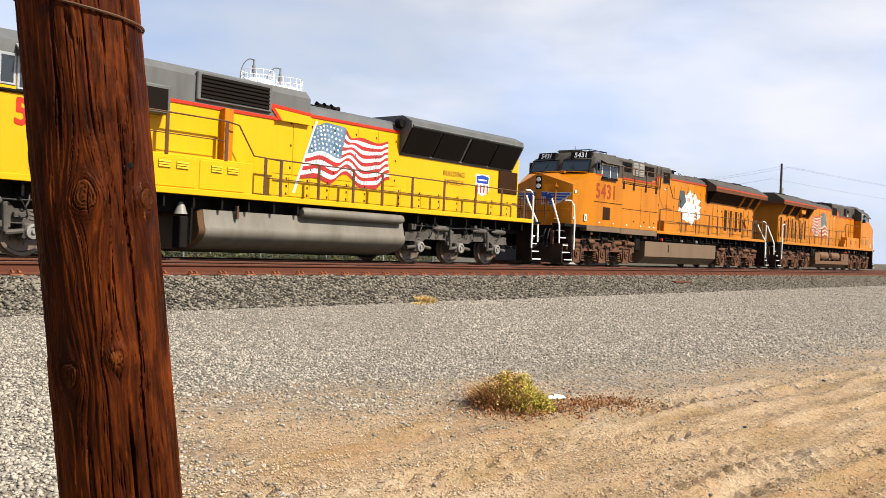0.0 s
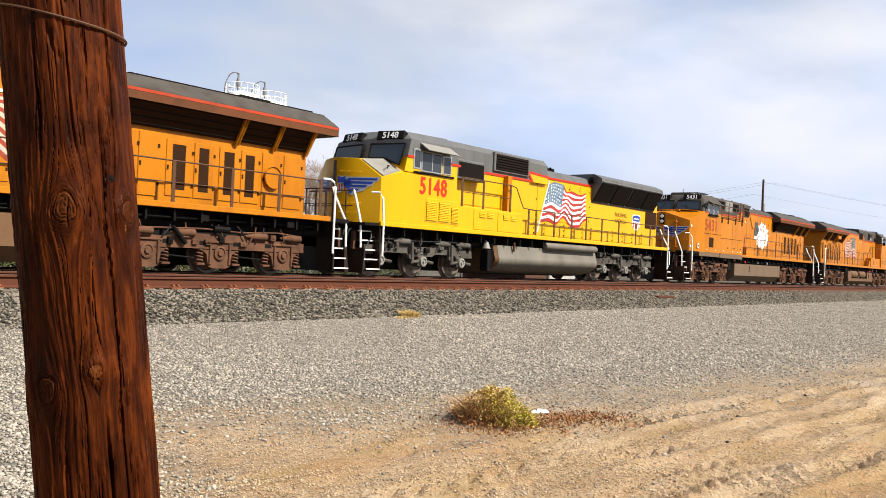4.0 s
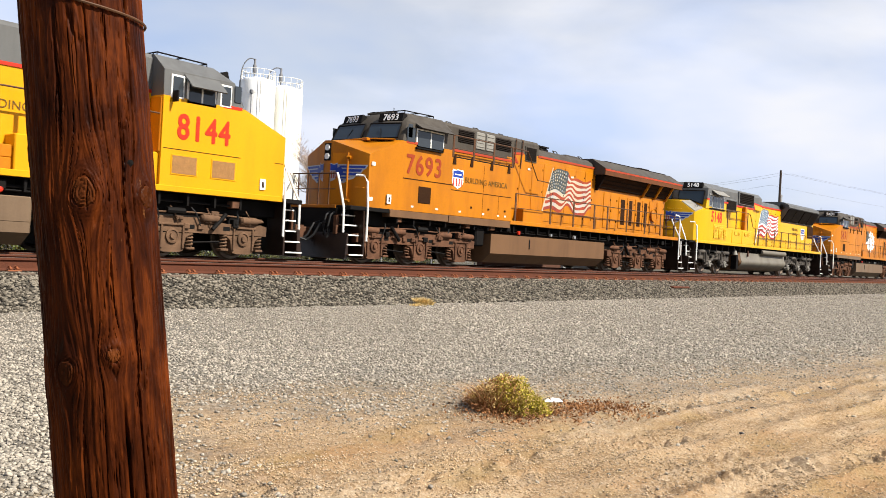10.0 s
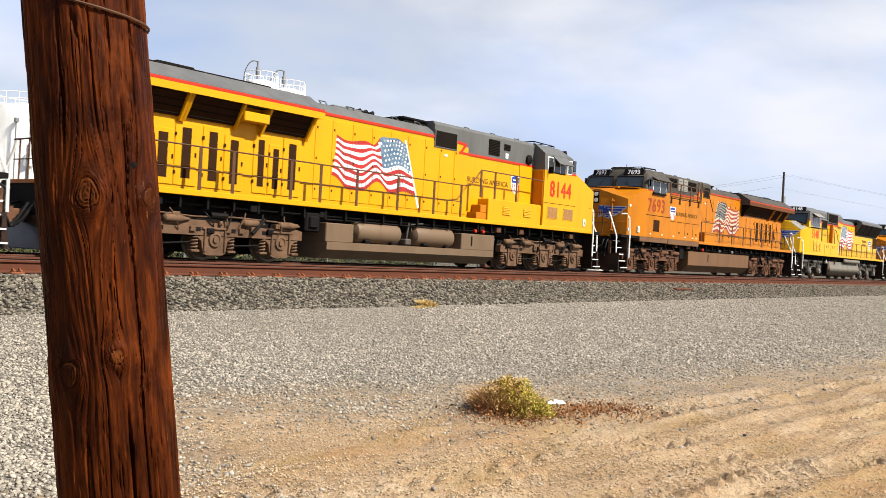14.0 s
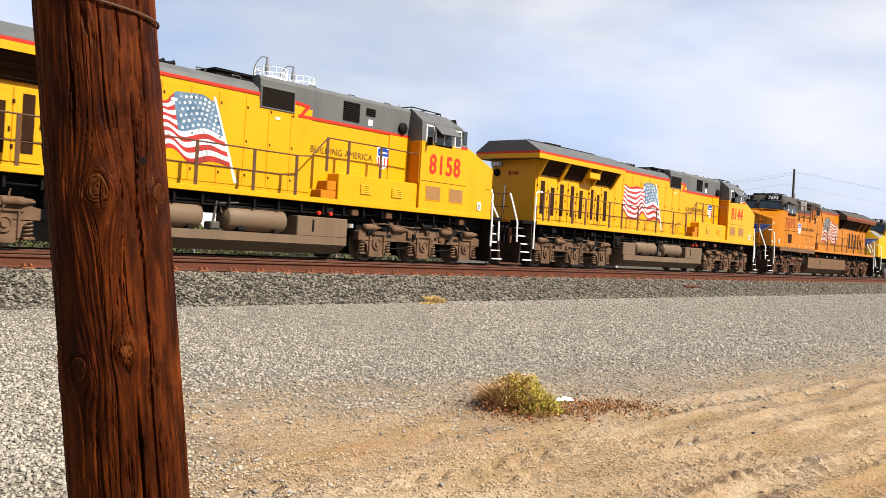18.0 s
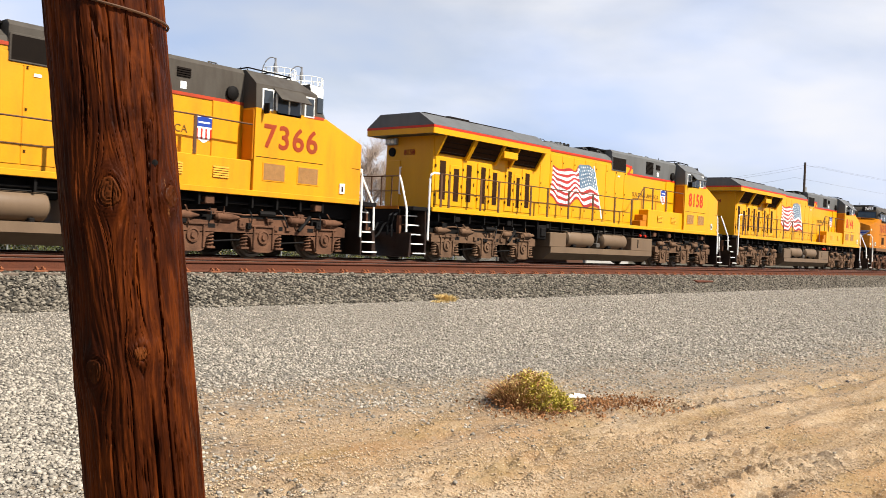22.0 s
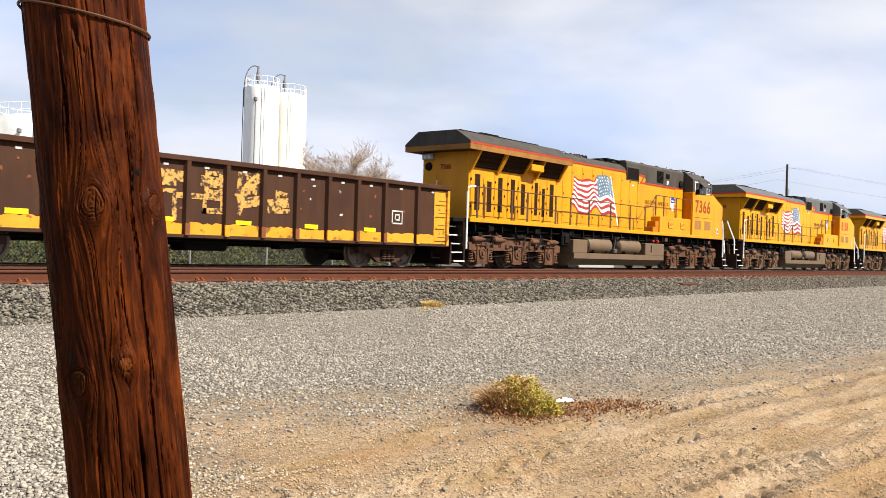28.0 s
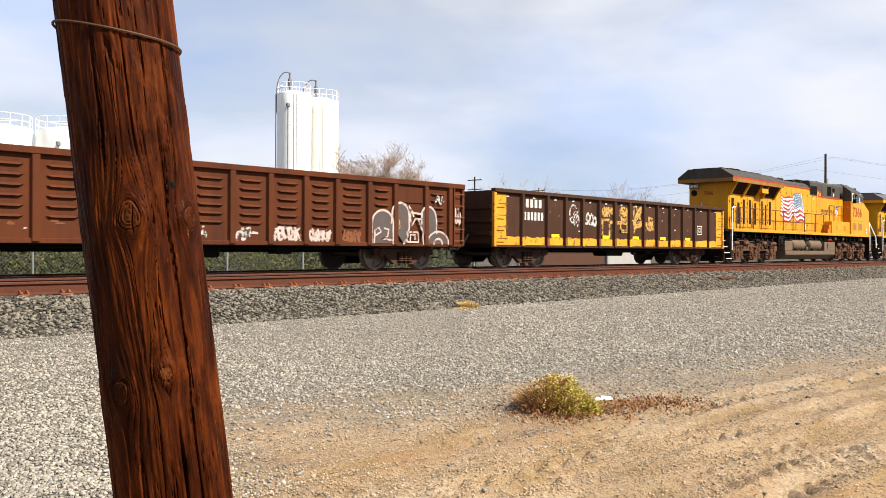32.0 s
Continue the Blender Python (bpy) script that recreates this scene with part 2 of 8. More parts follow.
TIE = mat("weathered_sleeper", (0.117, 0.0876, 0.0657), 0.9, vary=0.3, scale=2, fine=60, bump=0.5, each=0.2)
GON_DARK = mat("dark_brown_wagon_paint", (0.048, 0.022, 0.013), 0.75, vary=0.3, scale=1.5, bump=0.15, dirt=(0.085, 0.036, 0.017), dirt_amount=0.6, streak=True, spec=0.12)
GON_RED = mat("red_brown_wagon_paint", (0.0882, 0.0252, 0.009), 0.8, vary=0.28, scale=1.2, bump=0.2, dirt=(0.0405, 0.0144, 0.0072), dirt_amount=0.75, streak=True, spec=0.12)
GON_TRUCK = mat("dark_rusty_cast_steel", (0.0621, 0.0277, 0.0175), 0.85, vary=0.35, scale=4, bump=0.3, dirt=(0.0219, 0.0131, 0.0088), dirt_amount=0.7)
GON_RUST = mat("bare_rust", (0.175, 0.0621, 0.0256), 0.9, vary=0.35, scale=2.5, bump=0.3)
GON_YELLOW = mat("scraped_yellow_band", (0.60, 0.265, 0.018), 0.65, vary=0.3, scale=2, bump=0.15, dirt=(0.16, 0.07, 0.02), dirt_amount=0.85, dirt_scale=4.0, dirt_from=0.58)
REFLECT = mat("yellow_reflector_strip", (0.88, 0.66, 0.01), 0.35, vary=0.04, bump=0.0)
SPRAY = mat("white_spray_paint", (0.482, 0.453, 0.423), 0.7, vary=0.2, bump=0.05)
SPRAY_PINK = mat("pale_pink_spray_paint", (0.453, 0.365, 0.321), 0.7, vary=0.25, scale=6, bump=0.1, dirt=(0.117, 0.0438, 0.0234), dirt_amount=0.9, dirt_scale=7.0, dirt_from=0.56)
SPRAY_GREY = mat("grey_spray_paint", (0.0766, 0.0657, 0.0621), 0.75, vary=0.3, bump=0.1, dirt=(0.110, 0.0438, 0.0219), dirt_amount=0.7)
SPRAY_OCHRE = mat("flaking_ochre_paint", (0.482, 0.270, 0.0657), 0.7, vary=0.35, scale=6, bump=0.1, dirt=(0.0621, 0.0343, 0.0234), dirt_amount=1.0, dirt_scale=8.0, dirt_from=0.50)
SPRAY_WORN = mat("flaking_white_paint", (0.482, 0.453, 0.416), 0.7, vary=0.35, scale=6, bump=0.1, dirt=(0.0621, 0.0343, 0.0234), dirt_amount=1.0, dirt_scale=9.0, dirt_from=0.49)
SILO_CREAM = mat("cream_stained_silo_steel", (0.87, 0.855, 0.76), 0.5, vary=0.04, scale=0.5, fine=6, bump=0.02, dirt=(0.80, 0.66, 0.36), dirt_amount=0.35, streak=True)
SILO = mat("white_silo_steel", (0.90, 0.90, 0.88), 0.45, vary=0.03, scale=0.5, fine=6, bump=0.02, dirt=(0.80, 0.70, 0.45), dirt_amount=0.3, streak=True)
GALV = mat("galvanised_steel", (0.36, 0.37, 0.37), 0.5, metal=0.7, vary=0.15, bump=0.05)
PIPE_GREY = mat("grey_pipe_paint", (0.161, 0.161, 0.168), 0.6, vary=0.15, bump=0.05)
WOOD_DARK = mat("weathered_pole_timber", (0.0657, 0.0474, 0.0365), 0.9, vary=0.3, bump=0.3)
BARK = mat("grey_bark", (0.34, 0.26, 0.205), 0.95, vary=0.25, bump=0.4)
LEAF = mat("hedge_leaf", (0.075, 0.088, 0.015), 0.6, vary=0.4, bump=0.0, island=0.5)
LEAF_DRY = mat("dry_vine_leaf", (0.21, 0.155, 0.050), 0.8, vary=0.35, bump=0.0, island=0.5)
TWIG = mat("dry_twig", (0.161, 0.117, 0.073), 0.9, vary=0.3, bump=0.1, island=0.3)
BLADE = mat("grass_blade_olive", (0.36, 0.30, 0.035), 0.65, vary=0.35, bump=0.0, island=0.5)
BLADE_DRY = mat("grass_blade_straw", (0.55, 0.39, 0.15), 0.75, vary=0.3, bump=0.0, island=0.4)
BLADE_RED = mat("dead_weed_red_brown", (0.25, 0.115, 0.045), 0.85, vary=0.4, bump=0.0, island=0.45)
CONCRETE = mat("pale_concrete", (0.380, 0.365, 0.343), 0.85, vary=0.12, bump=0.15)
BROWN_WALL = mat("rust_brown_sheet", (0.0876, 0.0401, 0.0256), 0.8, vary=0.2, bump=0.1)
LITTER = mat("white_paper", (0.80, 0.80, 0.78), 0.7, vary=0.05, bump=0.1)
STONE = mat("light_gravel_stone", (0.292, 0.2576, 0.2096), 0.95, spec=0.05, vary=0.36, fine=90, bump=0.25, island=0.75)
STONE_DARK = mat("dark_ballast_stone", (0.132, 0.1144, 0.0896), 0.95, spec=0.05, vary=0.62, fine=90, bump=0.3, island=0.9)
CLOD = mat("sandy_clod", (0.424, 0.308, 0.188), 0.95, spec=0.04, vary=0.28, fine=90, bump=0.3, island=0.6)
PEBBLE = mat("tan_pebble", (0.376, 0.288, 0.196), 0.95, spec=0.05, vary=0.34, fine=90, bump=0.3, island=0.8)


def glass(name, tint):
    m = bpy.data.materials.new(name)
    m.use_nodes = True
    b = m.node_tree.nodes["Principled BSDF"]
    b.inputs["Base Color"].default_value = (*tint, 1)
    b.inputs["Roughness"].default_value, b.inputs["Specular IOR Level"].default_value = 0.06, 0.5
    n = m.node_tree.nodes.new("ShaderNodeTexNoise")
    n.inputs["Scale"].default_value = 3.0
    r = m.node_tree.nodes.new("ShaderNodeMapRange")
    r.inputs["To Min"].default_value, r.inputs["To Max"].default_value = 0.03, 0.16
    m.node_tree.links.new(n.outputs["Fac"], r.inputs["Value"])
    m.node_tree.links.new(r.outputs["Result"], b.inputs["Roughness"])
    return m


MESH_TAN = mat("rusty_vent_mesh", (0.277, 0.139, 0.0474), 0.8, vary=0.3, scale=8, fine=140, bump=0.5)
GLASS = glass("dark_cab_glass", (0.03, 0.035, 0.04))
# blue of the reflected sky is put into the windscreen base colour
GLASS_SKY = glass("windscreen_with_sky_reflection", (0.022, 0.034, 0.046))


# ---- shapes ----
class Shape:
    """Vertices and faces of one mesh, put together from plain solids."""

    def __init__(self):
        self.v, self.f = [], []

    def add(self, verts, faces):
        n = len(self.v)
        self.v += verts
        self.f += [tuple(n + i for i in q) for q in faces]
        return self

    def box(self, x0, x1, y0, y1, z0, z1, c=0.0):
        x0, x1 = min(x0, x1), max(x0, x1)
        y0, y1 = min(y0, y1), max(y0, y1)
        z0, z1 = min(z0, z1), max(z0, z1)
        if c <= 0:
            v = [(x, y, z) for x in (x0, x1) for y in (y0, y1) for z in (z0, z1)]
            return self.add(v, [(0, 1, 3, 2), (4, 6, 7, 5), (0, 4, 5, 1), (2, 3, 7, 6), (0, 2, 6, 4), (1, 5, 7, 3)])
        c = min(c, (x1 - x0) / 2.1, (y1 - y0) / 2.1, (z1 - z0) / 2.1)
        v, idx = [], {}
        lo, hi = (x0, y0, z0), (x1, y1, z1)
        for s in [(a, b, d) for a in (0, 1) for b in (0, 1) for d in (0, 1)]:
            for k in range(3):
                p = [(hi[i] if s[i] else lo[i]) + (0 if i == k else (-c if s[i] else c)) for i in range(3)]
                idx[s, k] = len(v)
                v.append(tuple(p))
        f = []
        for k in range(3):
            i, j = (k + 1) % 3, (k + 2) % 3
            for side in (0, 1):
                q = []
                for a, b in ((0, 0), (1, 0), (1, 1), (0, 1)):
                    s = [0, 0, 0]
                    s[k], s[i], s[j] = side, a, b
                    q.append(idx[tuple(s), k])
                f.append(tuple(q if side else q[::-1]))
            for a in (0, 1):
                for b in (0, 1):
                    s0, s1 = [0, 0, 0], [0, 0, 0]
                    s0[i] = s1[i] = a
                    s0[j] = s1[j] = b
                    s1[k] = 1
                    q = (idx[tuple(s0), i], idx[tuple(s1), i], idx[tuple(s1), j], idx[tuple(s0), j])
                    f.append(q if a != b else q[::-1])
        for s in [(a, b, d) for a in (0, 1) for b in (0, 1) for d in (0, 1)]:
            q = (idx[s, 0], idx[s, 1], idx[s, 2])
            f.append(q if sum(s) % 2 else q[::-1])
        return self.add(v, f)

    def prism(self, poly, axis, a0, a1):
        """poly: points in the two other axes (in the order x, y, z), drawn out along axis."""
        put = {"x": lambda p, a: (a, p[0], p[1]), "y": lambda p, a: (p[0], a, p[1]), "z": lambda p, a: (p[0], p[1], a)}[axis]
        n = len(poly)
        v = [put(p, a0) for p in poly] + [put(p, a1) for p in poly]
        f = [tuple(range(n - 1, -1, -1)), tuple(range(n, 2 * n))] + [(i, (i + 1) % n, n + (i + 1) % n, n + i) for i in range(n)]
        return self.add(v, f)

    def pipe(self, pts, r, n=6):
        pts = [Vector(p) for p in pts]
        v, f = [], []
        for i, p in enumerate(pts):
            d = (pts[min(i + 1, len(pts) - 1)] - pts[max(i - 1, 0)]).normalized()
            up = Vector((0, 0, 1)) if abs(d.z) < 0.9 else Vector((1, 0, 0))
            s = d.cross(up).normalized()
            t = s.cross(d)
            rr = r[i] if isinstance(r, (list, tuple)) else r
            v += [tuple(p + (s * math.cos(k * 2 * math.pi / n) + t * math.sin(k * 2 * math.pi / n)) * rr) for k in range(n)]
        for i in range(len(pts) - 1):
            f += [(i * n + k, i * n + (k + 1) % n, (i + 1) * n + (k + 1) % n, (i + 1) * n + k) for k in range(n)]
        f += [tuple(range(n - 1, -1, -1)), tuple(range((len(pts) - 1) * n, len(pts) * n))]
        return self.add(v, f)

    def lathe(self, prof, axis, at, n=20):
        """prof: (along, radius) pairs from end to end, turned about an axis through at."""
        v, f = [], []
        for a, r in prof:
            for k in range(n):
                c, s = r * math.cos(k * 2 * math.pi / n), r * math.sin(k * 2 * math.pi / n)
                p = {"x": (a, c, s), "y": (s, a, c), "z": (c, s, a)}[axis]
                v.append(tuple(p[i] + at[i] for i in range(3)))
        for i in range(len(prof) - 1):
            f += [(i * n + k, i * n + (k + 1) % n, (i + 1) * n + (k + 1) % n, (i + 1) * n + k) for k in range(n)]
        f += [tuple(range(n - 1, -1, -1)), tuple(range((len(prof) - 1) * n, len(prof) * n))]
        return self.add(v, f)

    def loft(self, rings):
        """Rings of equal length, joined one to the next and capped."""
        n = len(rings[0])
        v = [p for r in rings for p in r]
        f = [tuple(range(n - 1, -1, -1)), tuple(range((len(rings) - 1) * n, len(rings) * n))]
        for i in range(len(rings) - 1):
            f += [(i * n + k, i * n + (k + 1) % n, (i + 1) * n + (k + 1) % n, (i + 1) * n + k) for k in range(n)]
        return self.add(v, f)

    def quad(self, a, b, c, d):
        return self.add([a, b, c, d], [(0, 1, 2, 3)])

    def flip_x(self, sign):
        if sign < 0:
            self.v = [(-x, y, z) for x, y, z in self.v]
            self.f = [q[::-1] for q in self.f]
        return self

    def mesh(self, name, materials, index=None, sharp=31):
        me = bpy.data.meshes.new(name)
        me.from_pydata(self.v, [], self.f)
        for m in materials if isinstance(materials, (list, tuple)) else [materials]:
            me.materials.append(m)
        if index:
            me.polygons.foreach_set("material_index", index)
        me.polygons.foreach_set("use_smooth", [True] * len(me.polygons))
        me.set_sharp_from_angle(angle=radians(sharp))
        me.update()
        return me


def part(name, shape, material, parent, label="", at=None, index=None):
    ob = new(name, shape.mesh(name, material, index) if isinstance(shape, Shape) else shape)
    ob.parent = parent
    if at is not None:
        ob.matrix_basis = at
    if label:
        ob["label"] = label
    return ob


def thing(name, label, category, group="", kind="", at=None):
    ob = new(name)
    ob.empty_display_size = 0.3
    if at is not None:
        ob.matrix_basis = at
    return tagged(ob, label, category, group, kind)


def solid(name, shape, material, label, category="", group="", kind="", index=None):
    return tagged(new(name, shape.mesh(name, material, index)), label, category, group, kind)


def words_mesh(name, text, size, material, align="CENTER", bold=0.0, spread=1.0, narrow=1.0):
    """Lettering as a flat mesh in the xz plane, facing -y."""
    cu = bpy.data.curves.new(name, "FONT")
    cu.body, cu.size, cu.align_x, cu.extrude = text, size, align, 0.002
    cu.space_character = spread
    ob = bpy.data.objects.new(name, cu)
    scene.collection.objects.link(ob)
    me = bpy.data.meshes.new_from_object(ob.evaluated_get(bpy.context.evaluated_depsgraph_get()))
    bpy.data.objects.remove(ob)
    bpy.data.curves.remove(cu)
    me.transform(Matrix.Rotation(radians(90), 4, "X") @ Matrix.Diagonal((narrow, 1, 1, 1)))
    if bold:
        # heavier strokes: the same letters laid slightly apart, one behind another
        base = [Vector(v.co) for v in me.vertices]
        faces = [tuple(p.vertices) for p in me.polygons]
        s = Shape()
        for k, (dx, dz) in enumerate(((0, 0), (1, 0), (-1, 0), (0, 1), (0, -1), (0.7, 0.7), (-0.7, 0.7), (0.7, -0.7), (-0.7, -0.7))):
            s.add([(v.x + dx * bold, v.y + 0.0004 * k, v.z + dz * bold) for v in base], faces)
        return s.mesh(name, material)
    me.materials.clear()
    me.materials.append(material)
    return me

# ---- ground ----
NEAR_Y, FAR_Y = 13.82, 18.12     # track centres
FAR_RAIL = -0.05                 # rail top of the far track; the near track's is 0


def ground_z(y):
    """The plain cross-section: yard, ballast shoulder, track bed, far side."""
    pts = ((-400, -0.85), (2, -0.85), (11.1, -0.62), (12.62, -0.215), (15.2, -0.215), (16.2, -0.25), (19.8, -0.26), (21.2, -0.62), (3000, -0.62))
    for (a, za), (b, zb) in zip(pts, pts[1:]):
        if y <= b:
            return za + (zb - za) * max(0.0, (y - a) / (b - a))
    return -0.62


def sand_edge(x):
    return min(2.05 + 14.0 / max(x, 2.4), 2.9 + (x - 2.2) * 1.6)


def ground_height(x, y):
    z = ground_z(y)
    near = 1.0 if y < 11 else 0.35
    z += near * 0.022 * noise.noise((x * 0.5, y * 0.5, 0)) + 0.008 * noise.noise((x * 3, y * 3, 5))
    sand = min(1.0, max(0.0, (sand_edge(x) - y) * 1.2 + 0.5))
    if sand > 0:
        z += sand * (0.003 * noise.noise((x * 14, y * 14, 2)) + 0.004 * noise.noise((x * 5, y * 7, 4)) + 0.030 * noise.noise((x * 0.9, y * 3.6, 9)) + 0.012 * noise.noise((x * 2.2, y * 9.0, 19)))
        # wheel ruts with tread marks
        for y0, slope, depth in ((1.35, -0.06, 0.050), (1.78, -0.08, 0.044), (2.3, -0.05, 0.030), (2.75, -0.08, 0.036), (3.1, -0.07, 0.030), (3.45, -0.06, 0.034), (3.9, -0.10, 0.022)):
            d = (y - (y0 + slope * (x - 6) + 0.22 * noise.noise((x * 0.5, y0, 7)))) / 0.13
            if abs(d) < 2:
                g = math.exp(-d * d * 1.5)
                z -= sand * depth * g * (0.5 + 0.9 * math.sin(x * 27 + abs(d) * 4 + 2 * noise.noise((x * 2, y * 2, 3)))) * (0.5 + noise.noise((x * 0.9, y0 * 3, 1)))
                z += sand * depth * 0.5 * math.exp(-(abs(d) - 1.5) ** 2 * 5)
        # lugs of a coarse tyre, pressed across a short stretch
        u, w = (x - 5.5) - 0.2 * (y - 2.12), (y - 2.12) + 0.2 * (x - 5.5)
        if -0.9 < u < 1.3 and abs(w) < 0.26:
            lug = math.sin((u + 0.55 * abs(w)) * 34.0)
            z += 0.026 * max(-0.8, min(1.0, lug * 1.6)) * (1 - (w / 0.26) ** 4) * min(1.0, (u + 0.9) * 3, (1.3 - u) * 3) * (0.65 + 0.7 * noise.noise((x * 3, y * 3, 8)))
    return z


def ground_material():
    m = bpy.data.materials.new("yard_ground")
    m.use_nodes = True
    nt = m.node_tree
    N, L = nt.nodes.new, nt.links.new
    b = nt.nodes["Principled BSDF"]
    b.inputs["Roughness"].default_value, b.inputs["Specular IOR Level"].default_value = 0.95, 0.2
    geo = N("ShaderNodeNewGeometry")
    sep = N("ShaderNodeSeparateXYZ")
    L(geo.outputs["Position"], sep.inputs[0])

    def math_node(op, a, c, third=None):
        n = N("ShaderNodeMath")
        n.operation = op
        for i, s in enumerate((a, c, third)):
            if s is None:
                continue
            if isinstance(s, (int, float)):
                n.inputs[i].default_value = s
            else:
                L(s, n.inputs[i])
        return n.outputs[0]

    def noise_node(scale, detail=4.0, rough=0.6, vec=None):
        n = N("ShaderNodeTexNoise")
        n.inputs["Scale"].default_value, n.inputs["Detail"].default_value, n.inputs["Roughness"].default_value = scale, detail, rough
        L(vec or geo.outputs["Position"], n.inputs["Vector"])
        return n.outputs["Fac"]

    def ramp(fac, stops):
        n = N("ShaderNodeValToRGB")
        e = n.color_ramp.elements
        while len(e) < len(stops):
            e.new(0.5)
        for k, (p, c) in zip(e, stops):
            k.position, k.color = p, (*c, 1)
        L(fac, n.inputs["Fac"])
        return n.outputs["Color"]

    def mix(fac, a, c):
        n = N("ShaderNodeMix")
        n.data_type = "RGBA"
        L(fac, n.inputs[0])
        L(a, n.inputs[6])
        L(c, n.inputs[7])
        return n.outputs[2]

    def cells(scale):
        v = N("ShaderNodeTexVoronoi")
        v.inputs["Scale"].default_value = scale
        L(geo.outputs["Position"], v.inputs["Vector"])
        return v

    x, y = sep.outputs["X"], sep.outputs["Y"]
    broad, mid, fine = noise_node(0.35), noise_node(1.7), noise_node(14.0, 6.0)
    # the edge between sand and gravel
    edge = math_node("ADD", math_node("DIVIDE", 14.0, math_node("MAXIMUM", x, 2.4)), 2.05)
    edge = math_node("MINIMUM", edge, math_node("MULTIPLY_ADD", x, 1.6, -0.62))
    d = math_node("SUBTRACT", edge, y)
    d = math_node("ADD", d, math_node("MULTIPLY", math_node("SUBTRACT", mid, 0.5), 3.6))
    d = math_node("ADD", d, math_node("MULTIPLY", math_node("SUBTRACT", fine, 0.5), 3.4))
    sand_f = N("ShaderNodeMapRange")
    sand_f.inputs["From Min"].default_value, sand_f.inputs["From Max"].default_value = -1.5, 1.2
    L(d, sand_f.inputs["Value"])
    # the edge between yard gravel and ballast
    e = math_node("ADD", math_node("SUBTRACT", y, 11.25), math_node("MULTIPLY", math_node("SUBTRACT", mid, 0.5), 1.2))
    bal_f = N("ShaderNodeMapRange")
    bal_f.inputs["From Min"].default_value, bal_f.inputs["From Max"].default_value = -0.12, 0.15
    L(e, bal_f.inputs["Value"])
    far_f = N("ShaderNodeMapRange")
    far_f.inputs["From Min"].default_value, far_f.inputs["From Max"].default_value = 21.0, 22.0
    L(y, far_f.inputs["Value"])
    # colours
    stone = cells(30.0)
    g = math_node("ADD", math_node("MULTIPLY", stone.outputs["Color"], 0.6), math_node("MULTIPLY", fine, 0.4))
    gravel = ramp(g, ((0.15, (0.048, 0.0416, 0.0336)), (0.45, (0.18, 0.1584, 0.128)), (0.8, (0.344, 0.3104, 0.2576))))
    warm = ramp(broad, ((0.35, (0.1656, 0.1536, 0.1328)), (0.65, (0.1856, 0.1584, 0.1184))))
    half = N("ShaderNodeMath")
    half.operation, half.inputs[0].default_value, half.inputs[1].default_value = "ADD", 0.2, 0.0
    gravel = mix(half.outputs[0], gravel, warm)
    drawn = N("ShaderNodeMapping")
    drawn.inputs["Scale"].default_value = (0.5, 1.9, 1.0)
    drawn.inputs["Rotation"].default_value = (0, 0, radians(8))
    L(geo.outputs["Position"], drawn.inputs["Vector"])
    streaks = noise_node(1.9, 6.0, 0.62, drawn.outputs["Vector"])
    grit = cells(70.0)
    sand_n = math_node("ADD", math_node("MULTIPLY", streaks, 0.62), math_node("MULTIPLY", noise_node(60.0, 4.0, 0.75), 0.38))
    sand = ramp(sand_n, ((0.38, (0.2096, 0.1168, 0.048)), (0.46, (0.3656, 0.2336, 0.12)), (0.53, (0.4816, 0.3416, 0.2064)), (0.60, (0.5912, 0.4744, 0.3344))))
    speck = ramp(grit.outputs["Color"], ((0.08, (0.0928, 0.0544, 0.028)), (0.3, (0.3112, 0.2064, 0.1128)), (0.7, (0.4664, 0.3416, 0.2144)), (0.92, (0.5912, 0.4968, 0.3736))))
    some = N("ShaderNodeMath")
    some.operation, some.inputs[0].default_value, some.inputs[1].default_value = "ADD", 0.5, 0.0
    sand = mix(some.outputs[0], sand, speck)
    green = ramp(broad, ((0.5, (0.284, 0.1872, 0.0968)), (0.66, (0.204, 0.1448, 0.0512))))
    drift = N("ShaderNodeMapRange")
    drift.inputs["From Min"].default_value, drift.inputs["From Max"].default_value, drift.inputs["To Max"].default_value = 0.50, 0.62, 0.55
    long = N("ShaderNodeMapping")
    long.inputs["Scale"].default_value, long.inputs["Rotation"].default_value = (0.35, 1.5, 1.0), (0, 0, radians(6))
    L(geo.outputs["Position"], long.inputs["Vector"])
    L(noise_node(1.1, 3.0, 0.55, long.outputs["Vector"]), drift.inputs["Value"])
    rusty = ramp(mid, ((0.4, (0.32, 0.172, 0.068)), (0.6, (0.264, 0.172, 0.06))))
    quarter = N("ShaderNodeMath")
    quarter.operation, quarter.inputs[0].default_value, quarter.inputs[1].default_value = "ADD", 0.22, 0.0
    sand = mix(quarter.outputs[0], sand, green)
    sand = mix(drift.outputs["Result"], sand, rusty)
    dark = cells(22.0)
    ballast = ramp(dark.outputs["Color"], ((0.1, (0.0152, 0.0128, 0.0104)), (0.5, (0.072, 0.0632, 0.0496)), (0.9, (0.1856, 0.1688, 0.1376))))
    far = ramp(mid, ((0.35, (0.0656, 0.0552, 0.0376)), (0.65, (0.1008, 0.0856, 0.06))))
    col = mix(sand_f.outputs["Result"], gravel, sand)
    col = mix(bal_f.outputs["Result"], col, ballast)
    col = mix(far_f.outputs["Result"], col, far)
    L(col, b.inputs["Base Color"])
